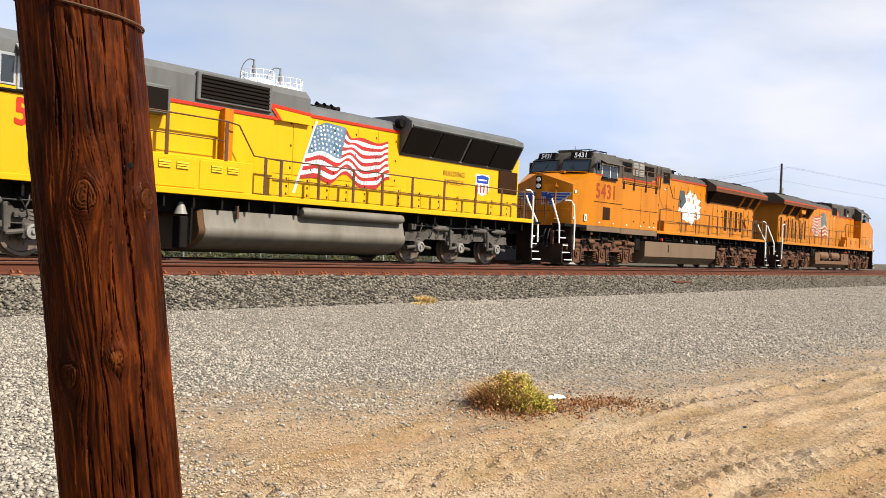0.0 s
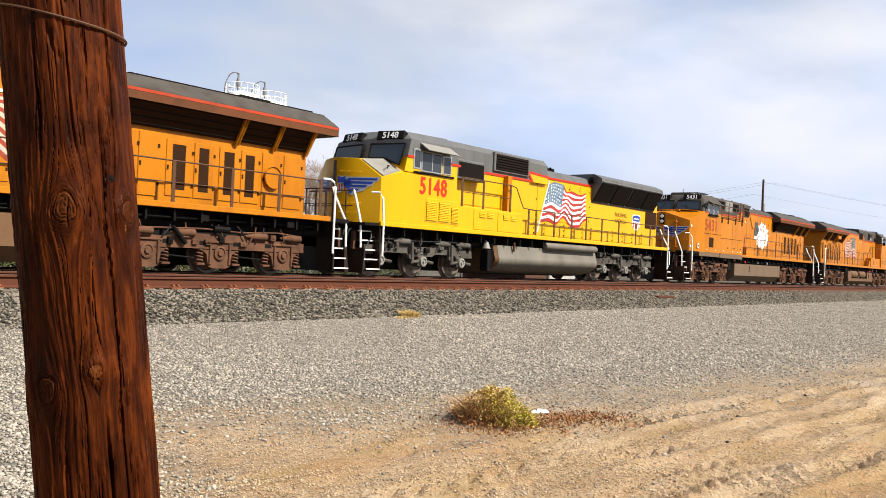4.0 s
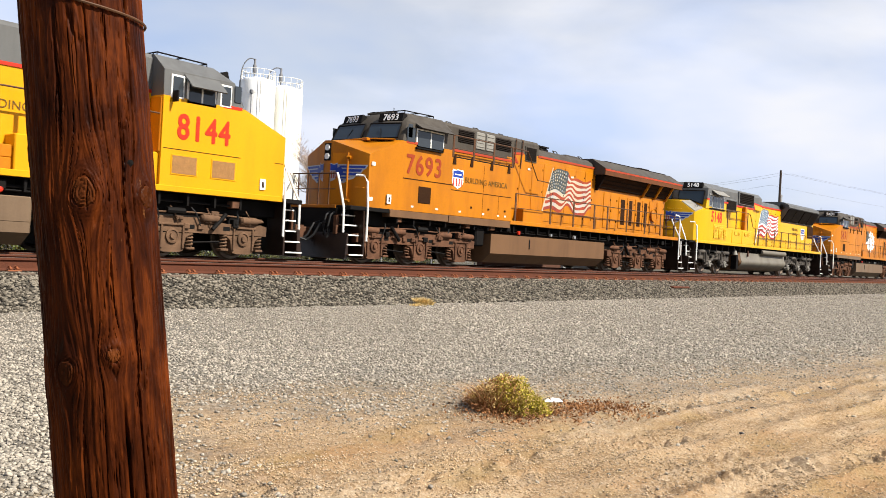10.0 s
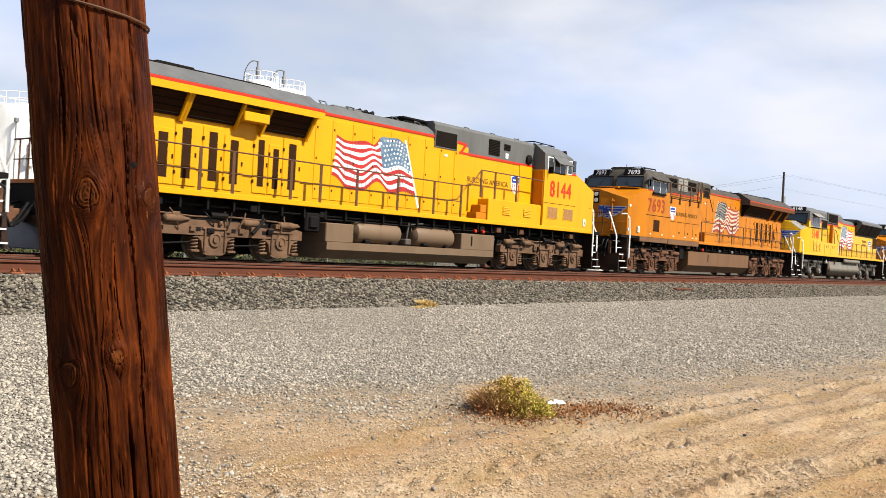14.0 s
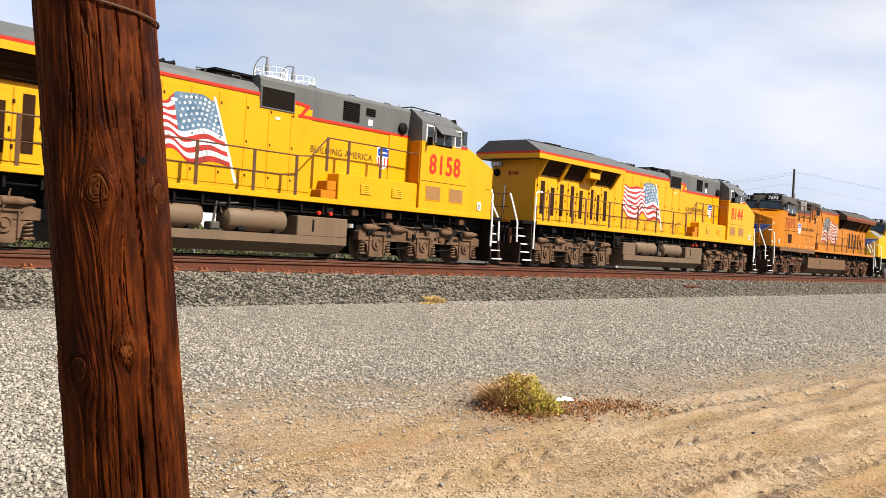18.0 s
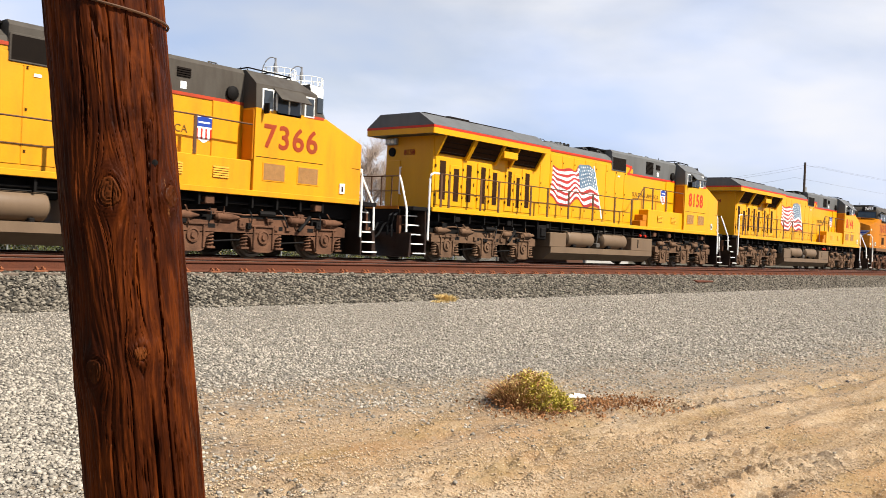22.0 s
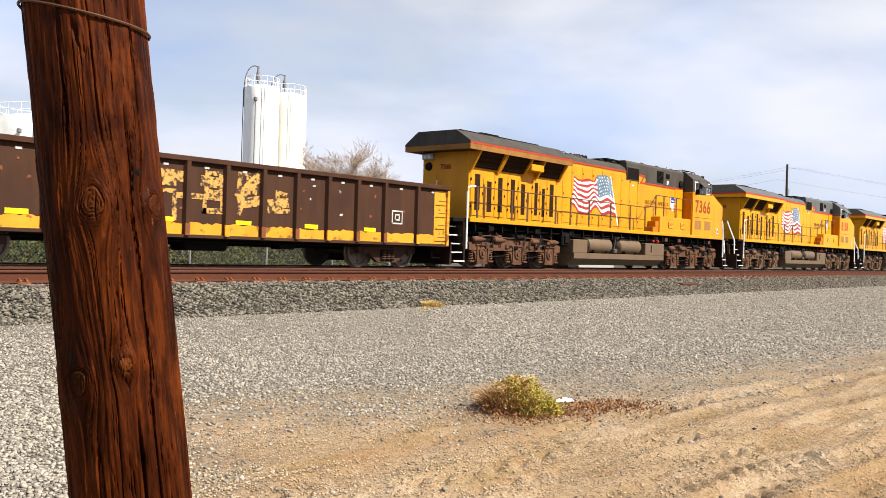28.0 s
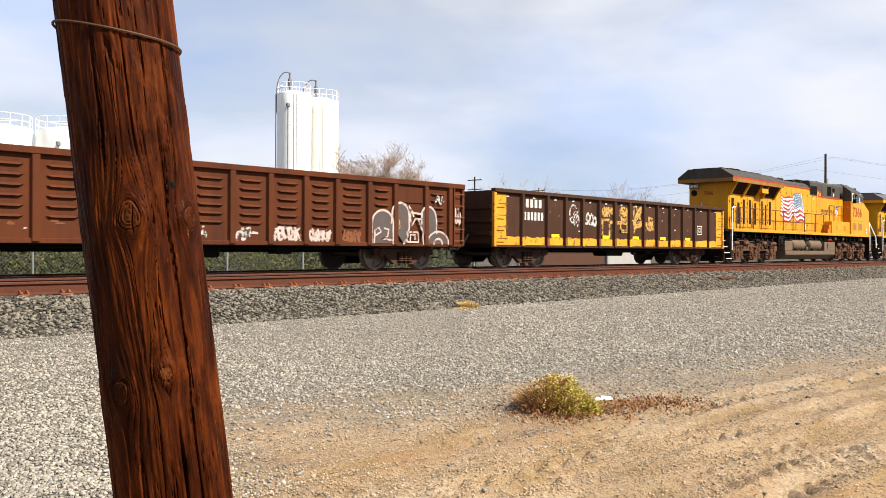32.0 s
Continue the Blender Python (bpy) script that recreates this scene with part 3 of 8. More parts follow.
    h = math_node("ADD", math_node("MULTIPLY", math_node("MULTIPLY", stone.outputs["Distance"], -1.2), math_node("SUBTRACT", 1.0, sand_f.outputs["Result"])), math_node("ADD", noise_node(38.0, 6.0, 0.75), math_node("MULTIPLY", noise_node(11.0, 5.0, 0.7), 1.6)))
    bp = N("ShaderNodeBump")
    bp.inputs["Strength"].default_value, bp.inputs["Distance"].default_value = 0.9, 0.025
    L(h, bp.inputs["Height"])
    L(bp.outputs["Normal"], b.inputs["Normal"])
    return m


def spaced(a, b, step):
    return [a + i * (b - a) / max(1, round((b - a) / step)) for i in range(max(1, round((b - a) / step)) + 1)]


def make_ground():
    """One sheet, fine by the eye and coarse out to the horizon."""
    xs = [-3000, -800, -200, -60, -20, -6, -2] + spaced(0, 2.9, 0.1) + spaced(2.95, 8, 0.036) + spaced(8.06, 14, 0.07) + spaced(14.3, 30, 0.3) + spaced(31, 90, 2) + [120, 180, 300, 600, 1500, 4000]
    ys = [-400, -100, -20, -4, 0] + spaced(0.8, 3.9, 0.034) + spaced(3.95, 6.5, 0.06) + spaced(6.65, 21.6, 0.15) + [23, 26, 32, 45, 70, 120, 250, 600, 1500, 3000]
    v = [(x, y, ground_height(x, y) if -3 < x < 60 and 0 < y < 22 else ground_z(y)) for y in ys for x in xs]
    n = len(xs)
    f = [(j * n + i, j * n + i + 1, (j + 1) * n + i + 1, (j + 1) * n + i) for j in range(len(ys) - 1) for i in range(n - 1)]
    s = Shape()
    s.v, s.f = v, f
    return solid("ground", s, ground_material(), "pale gravel yard with tan sand and a dark ballast bank", "ground", kind="structure")


make_ground()


def stones(name, count, place, sizes, material, label, seed):
    """Loose stones as one mesh: uneven eight-cornered lumps lying on the ground."""
    rng = np.random.RandomState(seed)
    base = np.array([(-1, -1, -.5), (1, -1, -.5), (1, 1, -.5), (-1, 1, -.5), (-.7, -.7, .8), (.7, -.7, .8), (.7, .7, .8), (-.7, .7, .8)], float)
    quads = np.array([(0, 3, 2, 1), (4, 5, 6, 7), (0, 1, 5, 4), (1, 2, 6, 5), (2, 3, 7, 6), (3, 0, 4, 7)])
    P = np.array([place(rng) for _ in range(count)])
    size = rng.uniform(sizes[0], sizes[1], count) * rng.choice([1.0, 1.0, 1.0, 1.45], count)
    V = base[None] * (1 + rng.uniform(-.38, .38, (count, 8, 3)))
    V *= (size[:, None] * rng.uniform(.65, 1.15, (count, 3)) * np.array([1, 1, .75]))[:, None, :] * .5
    a = rng.uniform(0, 6.283, count)
    tilt = rng.uniform(-.6, .6, count)
    c, s, ct, st = np.cos(a), np.sin(a), np.cos(tilt), np.sin(tilt)
    R = np.zeros((count, 3, 3))
    R[:, 0, 0], R[:, 0, 1], R[:, 0, 2] = c, -s * ct, s * st
    R[:, 1, 0], R[:, 1, 1], R[:, 1, 2] = s, c * ct, -c * st
    R[:, 2, 1], R[:, 2, 2] = st, ct
    V = np.einsum("nij,nkj->nki", R, V) + P[:, None, :]
    me = bpy.data.meshes.new(name)
    me.vertices.add(count * 8)
    me.vertices.foreach_set("co", V.ravel())
    F = (quads[None] + 8 * np.arange(count)[:, None, None]).reshape(-1, 4)
    me.loops.add(F.size)
    me.loops.foreach_set("vertex_index", F.ravel())
    me.polygons.add(len(F))
    me.polygons.foreach_set("loop_start", np.arange(len(F)) * 4)
    me.polygons.foreach_set("loop_total", np.full(len(F), 4))
    me.update(calc_edges=True)
    me.materials.append(material)
    return tagged(new(name, me), label, "gravel", kind="stuff")


def fan_place(rng, near, far, a0, a1, keep):
    """A spot on the ground, closer together by the eye; keep(x, y, chance) decides."""
    while True:
        r = near * (far / near) ** rng.rand()
        a = radians(rng.uniform(a0, a1))
        x, y = r * math.sin(a), r * math.cos(a)
        if keep(x, y, rng.rand()):
            return x, y, ground_height(x, y) + 0.004


stones("yard_gravel", 80000, lambda g: fan_place(g, 3.8, 26, 20, 86, lambda x, y, c: y < 11.3 and c < max(0.0018, min(1, max(0.0, (y - sand_edge(x)) * 0.26 + 0.50 + 0.30 * noise.noise((x * 1.3, y * 1.8, 3)) + 0.15 * noise.noise((x * 5, y * 5, 7)))) ** 3)),
       (0.010, 0.025), STONE, "loose pale grey gravel of the yard", 3)
stones("far_yard_gravel", 46000, lambda g: fan_place(g, 10, 75, 50, 87, lambda x, y, c: sand_edge(x) + 0.4 < y < 11.3 and c < (math.hypot(x, y) - 9) / 30), (0.016, 0.040), STONE, "loose pale grey gravel further along the yard", 7)
stones("sand_pebbles", 36000, lambda g: fan_place(g, 2.2, 14, 22, 86, lambda x, y, c: y < sand_edge(x) + 1.2 and c < 0.45 + 1.2 * noise.noise((x * 0.7, y * 2.2, 6))),
       (0.004, 0.011), PEBBLE, "small tan pebbles strewn over the sand", 4)
stones("sand_clods", 34000, lambda g: fan_place(g, 2.2, 18, 22, 86, lambda x, y, c: y < sand_edge(x) + 0.6 and c < 0.5 + 1.1 * noise.noise((x * 1.1, y * 2.6, 16))),
       (0.004, 0.012), CLOD, "crumbly sand clods strewn over the yard", 14)
stones("ballast_bank", 48000, lambda g: (lambda x, y: (x, y, ground_height(x, y) + 0.012))(1 + 75 * g.rand() ** 1.6, 11.1 + 1.75 * g.rand()),
       (0.026, 0.052), STONE_DARK, "coarse dark grey ballast stones of the bank", 5)
stones("track_bed_ballast", 9000, lambda g: (lambda x, y: (x, y, ground_height(x, y) + 0.01))(2 + 60 * g.rand() ** 1.4, 12.9 + 6.5 * g.rand()),
       (0.035, 0.065), STONE_DARK, "coarse dark ballast between the rails", 6)


# ---- tracks ----
def rail_profile(y, top):
    h = ((-.036, 0), (.036, 0), (.037, -.03), (.01, -.045), (.009, -.15), (.07, -.172), (.07, -.186), (-.07, -.186), (-.07, -.172), (-.009, -.15), (-.01, -.045), (-.037, -.03))
    return [(y + a, top + b) for a, b in h]


def make_track(name, yc, top, label, ties_near):
    t = thing(name, label, "railway track", kind="structure")
    for y in (yc - 0.7525, yc + 0.7525):
        s = Shape().prism(rail_profile(y, top), "x", -80, 420)
        part("rail", s, RUST, t, "rusty brown steel rail")
        part("rail_head", Shape().box(-80, 420, y - 0.034, y + 0.034, top - 0.002, top + 0.003), RAILHEAD, t, "rolled smooth rail head")
    tie = Shape().box(-0.115, 0.115, -1.3, 1.3, -0.16, 0.0, 0.012).mesh("sleeper", TIE)
    plate = Shape().box(-0.1, 0.1, -0.17, 0.17, 0, 0.018, 0.004).mesh("tie_plate", CLIP)
    c = Shape()
    for sx in (-0.05, 0.05):
        c.pipe([(sx, -0.13, 0.015), (sx, -0.12, 0.055), (sx, -0.075, 0.06), (sx, -0.06, 0.03)], 0.011, 5)
        c.box(sx - 0.02, sx + 0.02, -0.155, -0.115, 0.015, 0.045, 0.006)
    clip = c.mesh("rail_clip", CLIP)
    rest = Shape()
    for i in range(-12, 500):
        x = i * 0.61 + 0.2
        if ties_near and 0 <= i < 110:
            part("sleeper", tie, TIE, t, at=pose(x, yc, top - 0.192))
            part("tie_plate", plate, CLIP, t, at=pose(x, yc - 0.7525, top - 0.1915))
            part("rail_clip", clip, CLIP, t, at=pose(x, yc - 0.7525, top - 0.18))
        else:
            rest.box(x - 0.115, x + 0.115, yc - 1.3, yc + 1.3, top - 0.35, top - 0.192)
    tagged(part("sleepers_far_off", rest, TIE, t), kind="stuff")
    return t


make_track("track_near", NEAR_Y, 0.0, "empty near track with rusty rails on dark ballast", True)
make_track("track_far", FAR_Y, FAR_RAIL, "far track carrying the train", False)

# ---- locomotives ----
# Along a locomotive: u from its middle, front end positive; y -1.5 is the side towards the yard; z from the near track's rail top.
SIDE, HOOD = -1.5, -1.02


class Kit:
    """Adds parts to one locomotive, mirrored for one that faces the other way."""

    def __init__(self, root, sign):
        self.root, self.sign = root, sign

    def put(self, name, shape, material, label="", parent=None, index=None):
        return part(name, shape.flip_x(self.sign), material, parent or self.root, label, index=index)

    def words(self, name, text, size, material, u, y, z, label="", align="CENTER", bold=0.0, spread=1.0, narrow=1.0):
        me = words_mesh(name, text, size, material, align, bold, spread, narrow)
        return part(name, me, material, self.root, label, at=pose(u * self.sign, y, z))


def handrail(kit, posts, top, bottom, y, mid=True, material=None, ends=True):
    """Posts, each a part, and the rails between them."""
    material = material or RAIL_BROWN
    for u in posts:
        kit.put("handrail_post", Shape().box(u - 0.045, u + 0.045, y - 0.012, y + 0.012, bottom, top + 0.01, 0.006), material)
    pts = [(u, y, top) for u in sorted(posts)]
    kit.put("handrail", Shape().pipe(pts, 0.019, 6), material)
    if mid:
        m = (top + bottom) / 2
        kit.put("middle_rail", Shape().pipe([(p[0], y, m) for p in pts], 0.012, 5), material)


def grab_rail(kit, pts, r=0.030):
    return kit.put("grab_rail", Shape().pipe(pts, r, 7), RAIL_WHITE, "white painted grab rail")


def wheelset(kit, u, radius=0.485):
    s = Shape()
    for sy in (-1, 1):
        prof = [(0.02, 0.09), (0.02, radius - 0.09), (-0.01, radius - 0.06), (-0.01, radius + 0.028), (0.03, radius + 0.028), (0.045, radius), (0.135, radius - 0.012), (0.135, radius - 0.075), (0.09, radius - 0.1), (0.09, 0.15), (0.15, 0.13), (0.15, 0.06)]
        if sy < 0:
            s.lathe([(-0.76 - a, r) for a, r in prof], "y", (0, 0, 0), 28)
        else:
            s.lathe([(0.76 + a, r) for a, r in prof], "y", (0, 0, 0), 28)
    s.lathe([(-0.95, 0.085), (0.95, 0.085)], "y", (0, 0, 0), 12)
    for k in range(5):
        a = k * 2 * math.pi / 5
        s.box(0.25 * math.cos(a) - 0.03, 0.25 * math.cos(a) + 0.03, -0.88, -0.85, 0.25 * math.sin(a) - 0.03, 0.25 * math.sin(a) + 0.03)
    ob = part("wheelset", s, STEEL, kit.root, "worn steel wheels on an axle", at=pose(u * kit.sign, 0, radius + FAR_RAIL))
    ob["radius"] = radius
    return ob


def spring(s, u, y, z0, z1, r=0.075, turns=4):
    n = turns * 10
    s.pipe([(u + r * 0.85 * math.cos(k * 0.6283), y + r * 0.85 * math.sin(k * 0.6283), z0 + (z1 - z0) * k / n) for k in range(n + 1)], min(r * 0.3, (z1 - z0) / turns * 0.36), 5)


def truck_clutter(kit, t, uc, material, y, z):
    """Small pipes, hoses, brackets and bolts that crowd a truck."""
    g = random.Random(int(abs(uc) * 100))
    for k in range(9):
        u = uc - 2.3 + 4.6 * (k + g.random()) / 9
        a, b = g.uniform(-0.25, 0.25), g.uniform(0.05, 0.2)
        kit.put("hose", Shape().pipe([(u, -y + 0.05, z + 0.18), (u + a * 0.4, -y - 0.03, z + 0.05), (u + a, -y - 0.02, z - b), (u + a * 1.3, -y + 0.04, z - b - 0.12)], 0.016, 5), RUBBER if k % 2 else material, "", t)
    for k in range(8):
        u = uc - 2.4 + 4.8 * (k + g.random()) / 8
        w, h, q = g.uniform(0.04, 0.11), g.uniform(0.04, 0.1), g.uniform(-0.3, 0.12)
        kit.put("bracket", Shape().box(u - w, u + w, -y - 0.03, -y + 0.12, z + q - h, z + q + h, 0.012).lathe([(-y - 0.05, 0.0), (-y - 0.045, 0.025), (-y - 0.02, 0.025)], "y", (u, 0, z + q), 8), BLACK if k % 3 == 0 else material, "", t)


def ge_truck(kit, uc, material):
    """Three-axle truck: a heavy cast side frame with round bearing caps, coil springs and brake cylinders."""
    # black core and backing sheet stand in for shade behind the side frame
    t = kit.put("truck", Shape().box(uc - 2.5, uc + 2.5, -0.6, 0.6, 0.12, 0.8).box(uc - 2.5, uc + 2.5, -1.08, -0.98, 0.5, 0.95), BLACK, "three-axle truck with a heavy cast side frame")
    ax = (-1.93, 0.0, 1.93)
    for sy in (-1, 1):
        y0, y1 = sorted((sy * 1.12, sy * 1.32))
        top = [(-2.62, 0.50), (-2.62, 0.74), (-2.35, 0.80), (-1.45, 0.76), (-0.75, 0.86), (0.75, 0.86), (1.45, 0.76), (2.35, 0.80), (2.62, 0.74), (2.62, 0.50)]
        bottom = []
        for a in reversed(ax):
            bottom += [(a + 0.72, 0.52), (a + 0.50, 0.50), (a + 0.36, 0.40), (a + 0.30, 0.12), (a + 0.20, 0.08), (a - 0.20, 0.08), (a - 0.30, 0.12), (a - 0.36, 0.40), (a - 0.50, 0.50), (a - 0.72, 0.52)]
        poly = [(uc + a, b) for a, b in top + bottom]
        kit.put("side_frame", Shape().prism(poly, "y", y0, y1), material, "dust-covered cast side frame", t)
        if sy > 0:
            continue
        for a in ax:
            u = uc + a
            kit.put("bearing_cap", Shape().lathe([(-1.325, 0.17), (-1.36, 0.165), (-1.37, 0.12), (-1.35, 0.11), (-1.35, 0.075), (-1.39, 0.07), (-1.39, 0.0)], "y", (u, 0, 0.435), 18), material, "", t)
            kit.put("pedestal_rib", Shape().box(u - 0.36, u + 0.36, -1.36, -1.30, 0.66, 0.71, 0.01).box(u - 0.30, u - 0.25, -1.36, -1.3, 0.16, 0.66, 0.01).box(u + 0.25, u + 0.30, -1.36, -1.3, 0.16, 0.66, 0.01), material, "", t)
        for a in ax:
            for d in (-0.50, 0.50):
                s = Shape()
                spring(s, uc + a + d, -1.24, 0.20, 0.50, 0.085)
                kit.put("coil_spring", s, material, "", t)
                kit.put("spring_seat", Shape().box(uc + a + d - 0.11, uc + a + d + 0.11, -1.32, -1.12, 0.14, 0.20, 0.012), material, "", t)
        # openings are not cut: black patches give the shade of each hole
        for a in (-1.45, -0.48, 0.48, 1.45):
            kit.put("frame_opening", Shape().box(uc + a - 0.10, uc + a + 0.10, -1.324, -1.30, 0.60, 0.70, 0.006), BLACK, "", t)
        for a in (-2.15, -1.05, 1.05, 2.15):
            s = Shape().lathe([(-0.34, 0.04), (-0.30, 0.09), (0.10, 0.09), (0.14, 0.07), (0.34, 0.025)], "x", (uc + a, -1.34, 0.86), 14)
            s.box(uc + a - 0.22, uc + a + 0.05, -1.36, -1.24, 0.74, 0.86, 0.01)
            kit.put("brake_cylinder", s, material, "", t)
        for a in (-0.62, 0.35, 0.72):
            kit.put("frame_bracket", Shape().box(uc + a - 0.07, uc + a + 0.07, -1.37, -1.3, 0.60, 0.72, 0.01), material, "", t)
        kit.put("brake_pipe", Shape().pipe([(uc - 2.5, -1.34, 0.92), (uc - 1.7, -1.36, 0.98), (uc - 0.6, -1.36, 0.93), (uc + 0.5, -1.36, 0.97), (uc + 1.6, -1.36, 0.94), (uc + 2.45, -1.34, 0.9)], 0.02, 6), material, "", t)
        for a, b in (((-1.5, 0.3), (-0.55, 0.36)), ((0.55, 0.3), (1.5, 0.36))):
            kit.put("brake_rod", Shape().pipe([(uc + a[0], -1.2, a[1]), (uc + b[0], -1.22, b[1])], 0.022, 6), BLACK, "", t)
        kit.put("damper", Shape().pipe([(uc + 1.0, -1.4, 0.62), (uc + 1.35, -1.4, 0.98)], 0.05, 8), BLACK, "", t)
        kit.put("air_reservoir", Shape().pipe([(uc - 0.2, -1.38, 0.98), (uc + 0.25, -1.38, 0.98)], 0.07, 8), BLACK, "", t)
    truck_clutter(kit, t, uc, material, 1.36, 0.9)
    for a in ax:
        wheelset(kit, uc + a)
    return t


def emd_truck(kit, uc, material):
    """Radial three-axle truck: an arched upper frame in steps, with axle boxes and links showing between the wheels."""
    # black core and backing sheet paint in the shadows inside the truck
    t = kit.put("truck", Shape().box(uc - 2.4, uc + 2.4, -0.62, 0.62, 0.16, 0.8).box(uc - 2.4, uc + 2.4, -1.02, -0.9, 0.62, 1.1), BLACK, "grey three-axle radial truck with open wheels")
    ax = (-1.9, 0.0, 1.9)
    for sy in (-1, 1):
        y0, y1 = sorted((sy * 1.05, sy * 1.24))
        poly = [(-2.55, 0.60), (-2.5, 0.84), (-1.75, 0.88), (-1.6, 0.95), (-0.7, 0.95), (-0.6, 0.86), (0.35, 0.86), (0.45, 0.97), (1.5, 0.97), (1.6, 0.88), (2.5, 0.84), (2.55, 0.60),
                (1.75, 0.58), (1.6, 0.66), (0.7, 0.66), (0.55, 0.58), (-0.5, 0.58), (-0.65, 0.66), (-1.6, 0.66), (-1.75, 0.58)]
        kit.put("side_frame", Shape().prism([(uc + a, b) for a, b in poly[::-1]], "y", y0, y1), material, "grey stepped cast side frame", t)
        if sy > 0:
            continue
        for a in ax:
            u = uc + a
            s = Shape().box(u - 0.19, u + 0.19, -1.3, -1.0, 0.27, 0.6, 0.04)
            kit.put("axle_box", s, material, "", t)
            kit.put("bearing_cap", Shape().lathe([(-1.3, 0.15), (-1.35, 0.145), (-1.36, 0.1), (-1.33, 0.09), (-1.33, 0.05), (-1.37, 0.045), (-1.37, 0.0)], "y", (u, 0, 0.435), 18), TANK_GREY, "", t)
            for d in (-0.25, 0.25):
                kit.put("axle_link", Shape().pipe([(u + d * 0.7, -1.27, 0.44), (u + d * 2.1, -1.24, 0.40)], 0.05, 8), material, "", t)
            s = Shape()
            spring(s, u, -1.15, 0.6, 0.84, 0.1, 3)
            kit.put("coil_spring", s, material, "", t)
        for a in (-2.0, -0.95, 0.95):
            s = Shape().lathe([(-0.34, 0.04), (-0.3, 0.085), (0.12, 0.095), (0.2, 0.07), (0.38, 0.025)], "x", (uc + a, -1.28, 0.99), 14)
            kit.put("brake_cylinder", s, material, "", t)
        for a in (-1.35, 0.55):
            kit.put("damper", Shape().pipe([(uc + a, -1.34, 0.42), (uc + a + 0.03, -1.34, 0.98)], 0.055, 8).box(uc + a - 0.1, uc + a + 0.12, -1.34, -1.22, 0.5, 0.62, 0.01), material, "", t)
        kit.put("brake_pipe", Shape().pipe([(uc - 2.4, -1.28, 1.02), (uc - 1.4, -1.32, 1.06), (uc + 0.4, -1.32, 1.02), (uc + 2.3, -1.28, 1.05)], 0.02, 6), RUBBER, "", t)
        for d in (-1, 1):
            kit.put("sand_pipe", Shape().pipe([(uc + d * 2.3, -1.2, 0.9), (uc + d * 2.45, -1.1, 0.3)], 0.02, 6), RUBBER, "", t)
    truck_clutter(kit, t, uc, material, 1.30, 0.98)
    for a in ax:
        wheelset(kit, uc + a)
    return t


def flag_paint(kit, y, u_hoist=0.1, old=False):
    """A painted flag with a pole, flying to the rear: thirteen waving stripes with shaded folds, a blue field and rows of stars."""
    white, red, blue = (FLAG_WHITE_OLD, FLAG_RED_OLD, FLAG_BLUE_OLD) if old else (FLAG_WHITE, FLAG_RED, FLAG_BLUE)
    kit.put("flag_pole", Shape().prism([(u_hoist + 0.66, 1.66), (u_hoist + 0.74, 1.66), (u_hoist + 0.03, 3.55), (u_hoist - 0.03, 3.55)], "y", y - 0.003, y + 0.01), white, "painted white flag pole")
    cols, rows, field_a, field_b = 84, 26, 0.38, 14

    def curve(a, pts):
        for (a0, v0), (a1, v1) in zip(pts, pts[1:]):
            if a <= a1:
                k = (a - a0) / (a1 - a0)
                return v0 + (v1 - v0) * (0.5 - 0.5 * math.cos(math.pi * k))
        return pts[-1][1]

    def at(a, b):
        # a: from hoist to fly, b: from top to bottom; the cloth dips sharply behind the field and billows again
        top = curve(a, ((0, 3.44), (0.14, 3.55), (0.34, 3.52), (0.47, 3.26), (0.62, 3.32), (0.80, 3.24), (1, 3.34)))
        mid = curve(a, ((0, 2.74), (0.16, 2.86), (0.36, 2.72), (0.50, 2.84), (0.66, 2.60), (0.82, 2.68), (1, 2.84)))
        low = curve(a, ((0, 2.02), (0.14, 2.09), (0.30, 1.98), (0.48, 2.27), (0.64, 1.96), (0.80, 1.96), (1, 2.28)))
        z = top * (1 - b) * (1 - 2 * b) + 4 * mid * b * (1 - b) + low * b * (2 * b - 1)
        hoist = u_hoist + 0.02 + 0.52 * b
        u = hoist - a * (2.78 + 0.66 * b) + 0.09 * math.sin(a * 13.0 + 2.0 * b) * a
        return u, z

    s, idx = Shape(), []
    for j in range(rows):
        for i in range(cols):
            q = [at((i + di) / cols, (j + dj) / rows) for di, dj in ((0, 0), (0, 1), (1, 1), (1, 0))]
            s.quad(*[(u, y - 0.004, z) for u, z in q])
            a, b = (i + 0.5) / cols, (j + 0.5) / rows
            stripe = j // 2
            shade = max(math.sin(a * 19.0 - 3.2 * b + 0.6), math.sin(a * 11.0 + 4.0 * b + 3.4)) + 0.25 * math.sin(i * 2.3 + stripe * 1.7)
            if a < field_a and j < field_b:
                idx.append(2)
            elif stripe % 2 == 0:
                idx.append(3 if shade > 1.02 else 0)
            else:
                idx.append(4 if shade > 0.98 else 1)
    for r in range(6):
        for c in range(8):
            a, b = (c + 0.6 + (r % 2) * 0.4) / 9 * field_a, (r + 0.75) / 6.4 * 7 / 13
            u, z = at(a, b)
            pts = []
            for k in range(10):
                rad = 0.046 if k % 2 == 0 else 0.021
                pts.append((u + rad * math.sin(k * math.pi / 5), y - 0.007, z + rad * math.cos(k * math.pi / 5)))
            s.add(pts, [tuple(range(9, -1, -1))])
            idx.append(1 if (r * 8 + c * 5) % 7 > 1 else 4)
    kit.put("painted_flag", s, [red, white, blue, FLAG_RED_FOLD, FLAG_WHITE_FOLD], "waving flag painted on the hood side", index=idx)


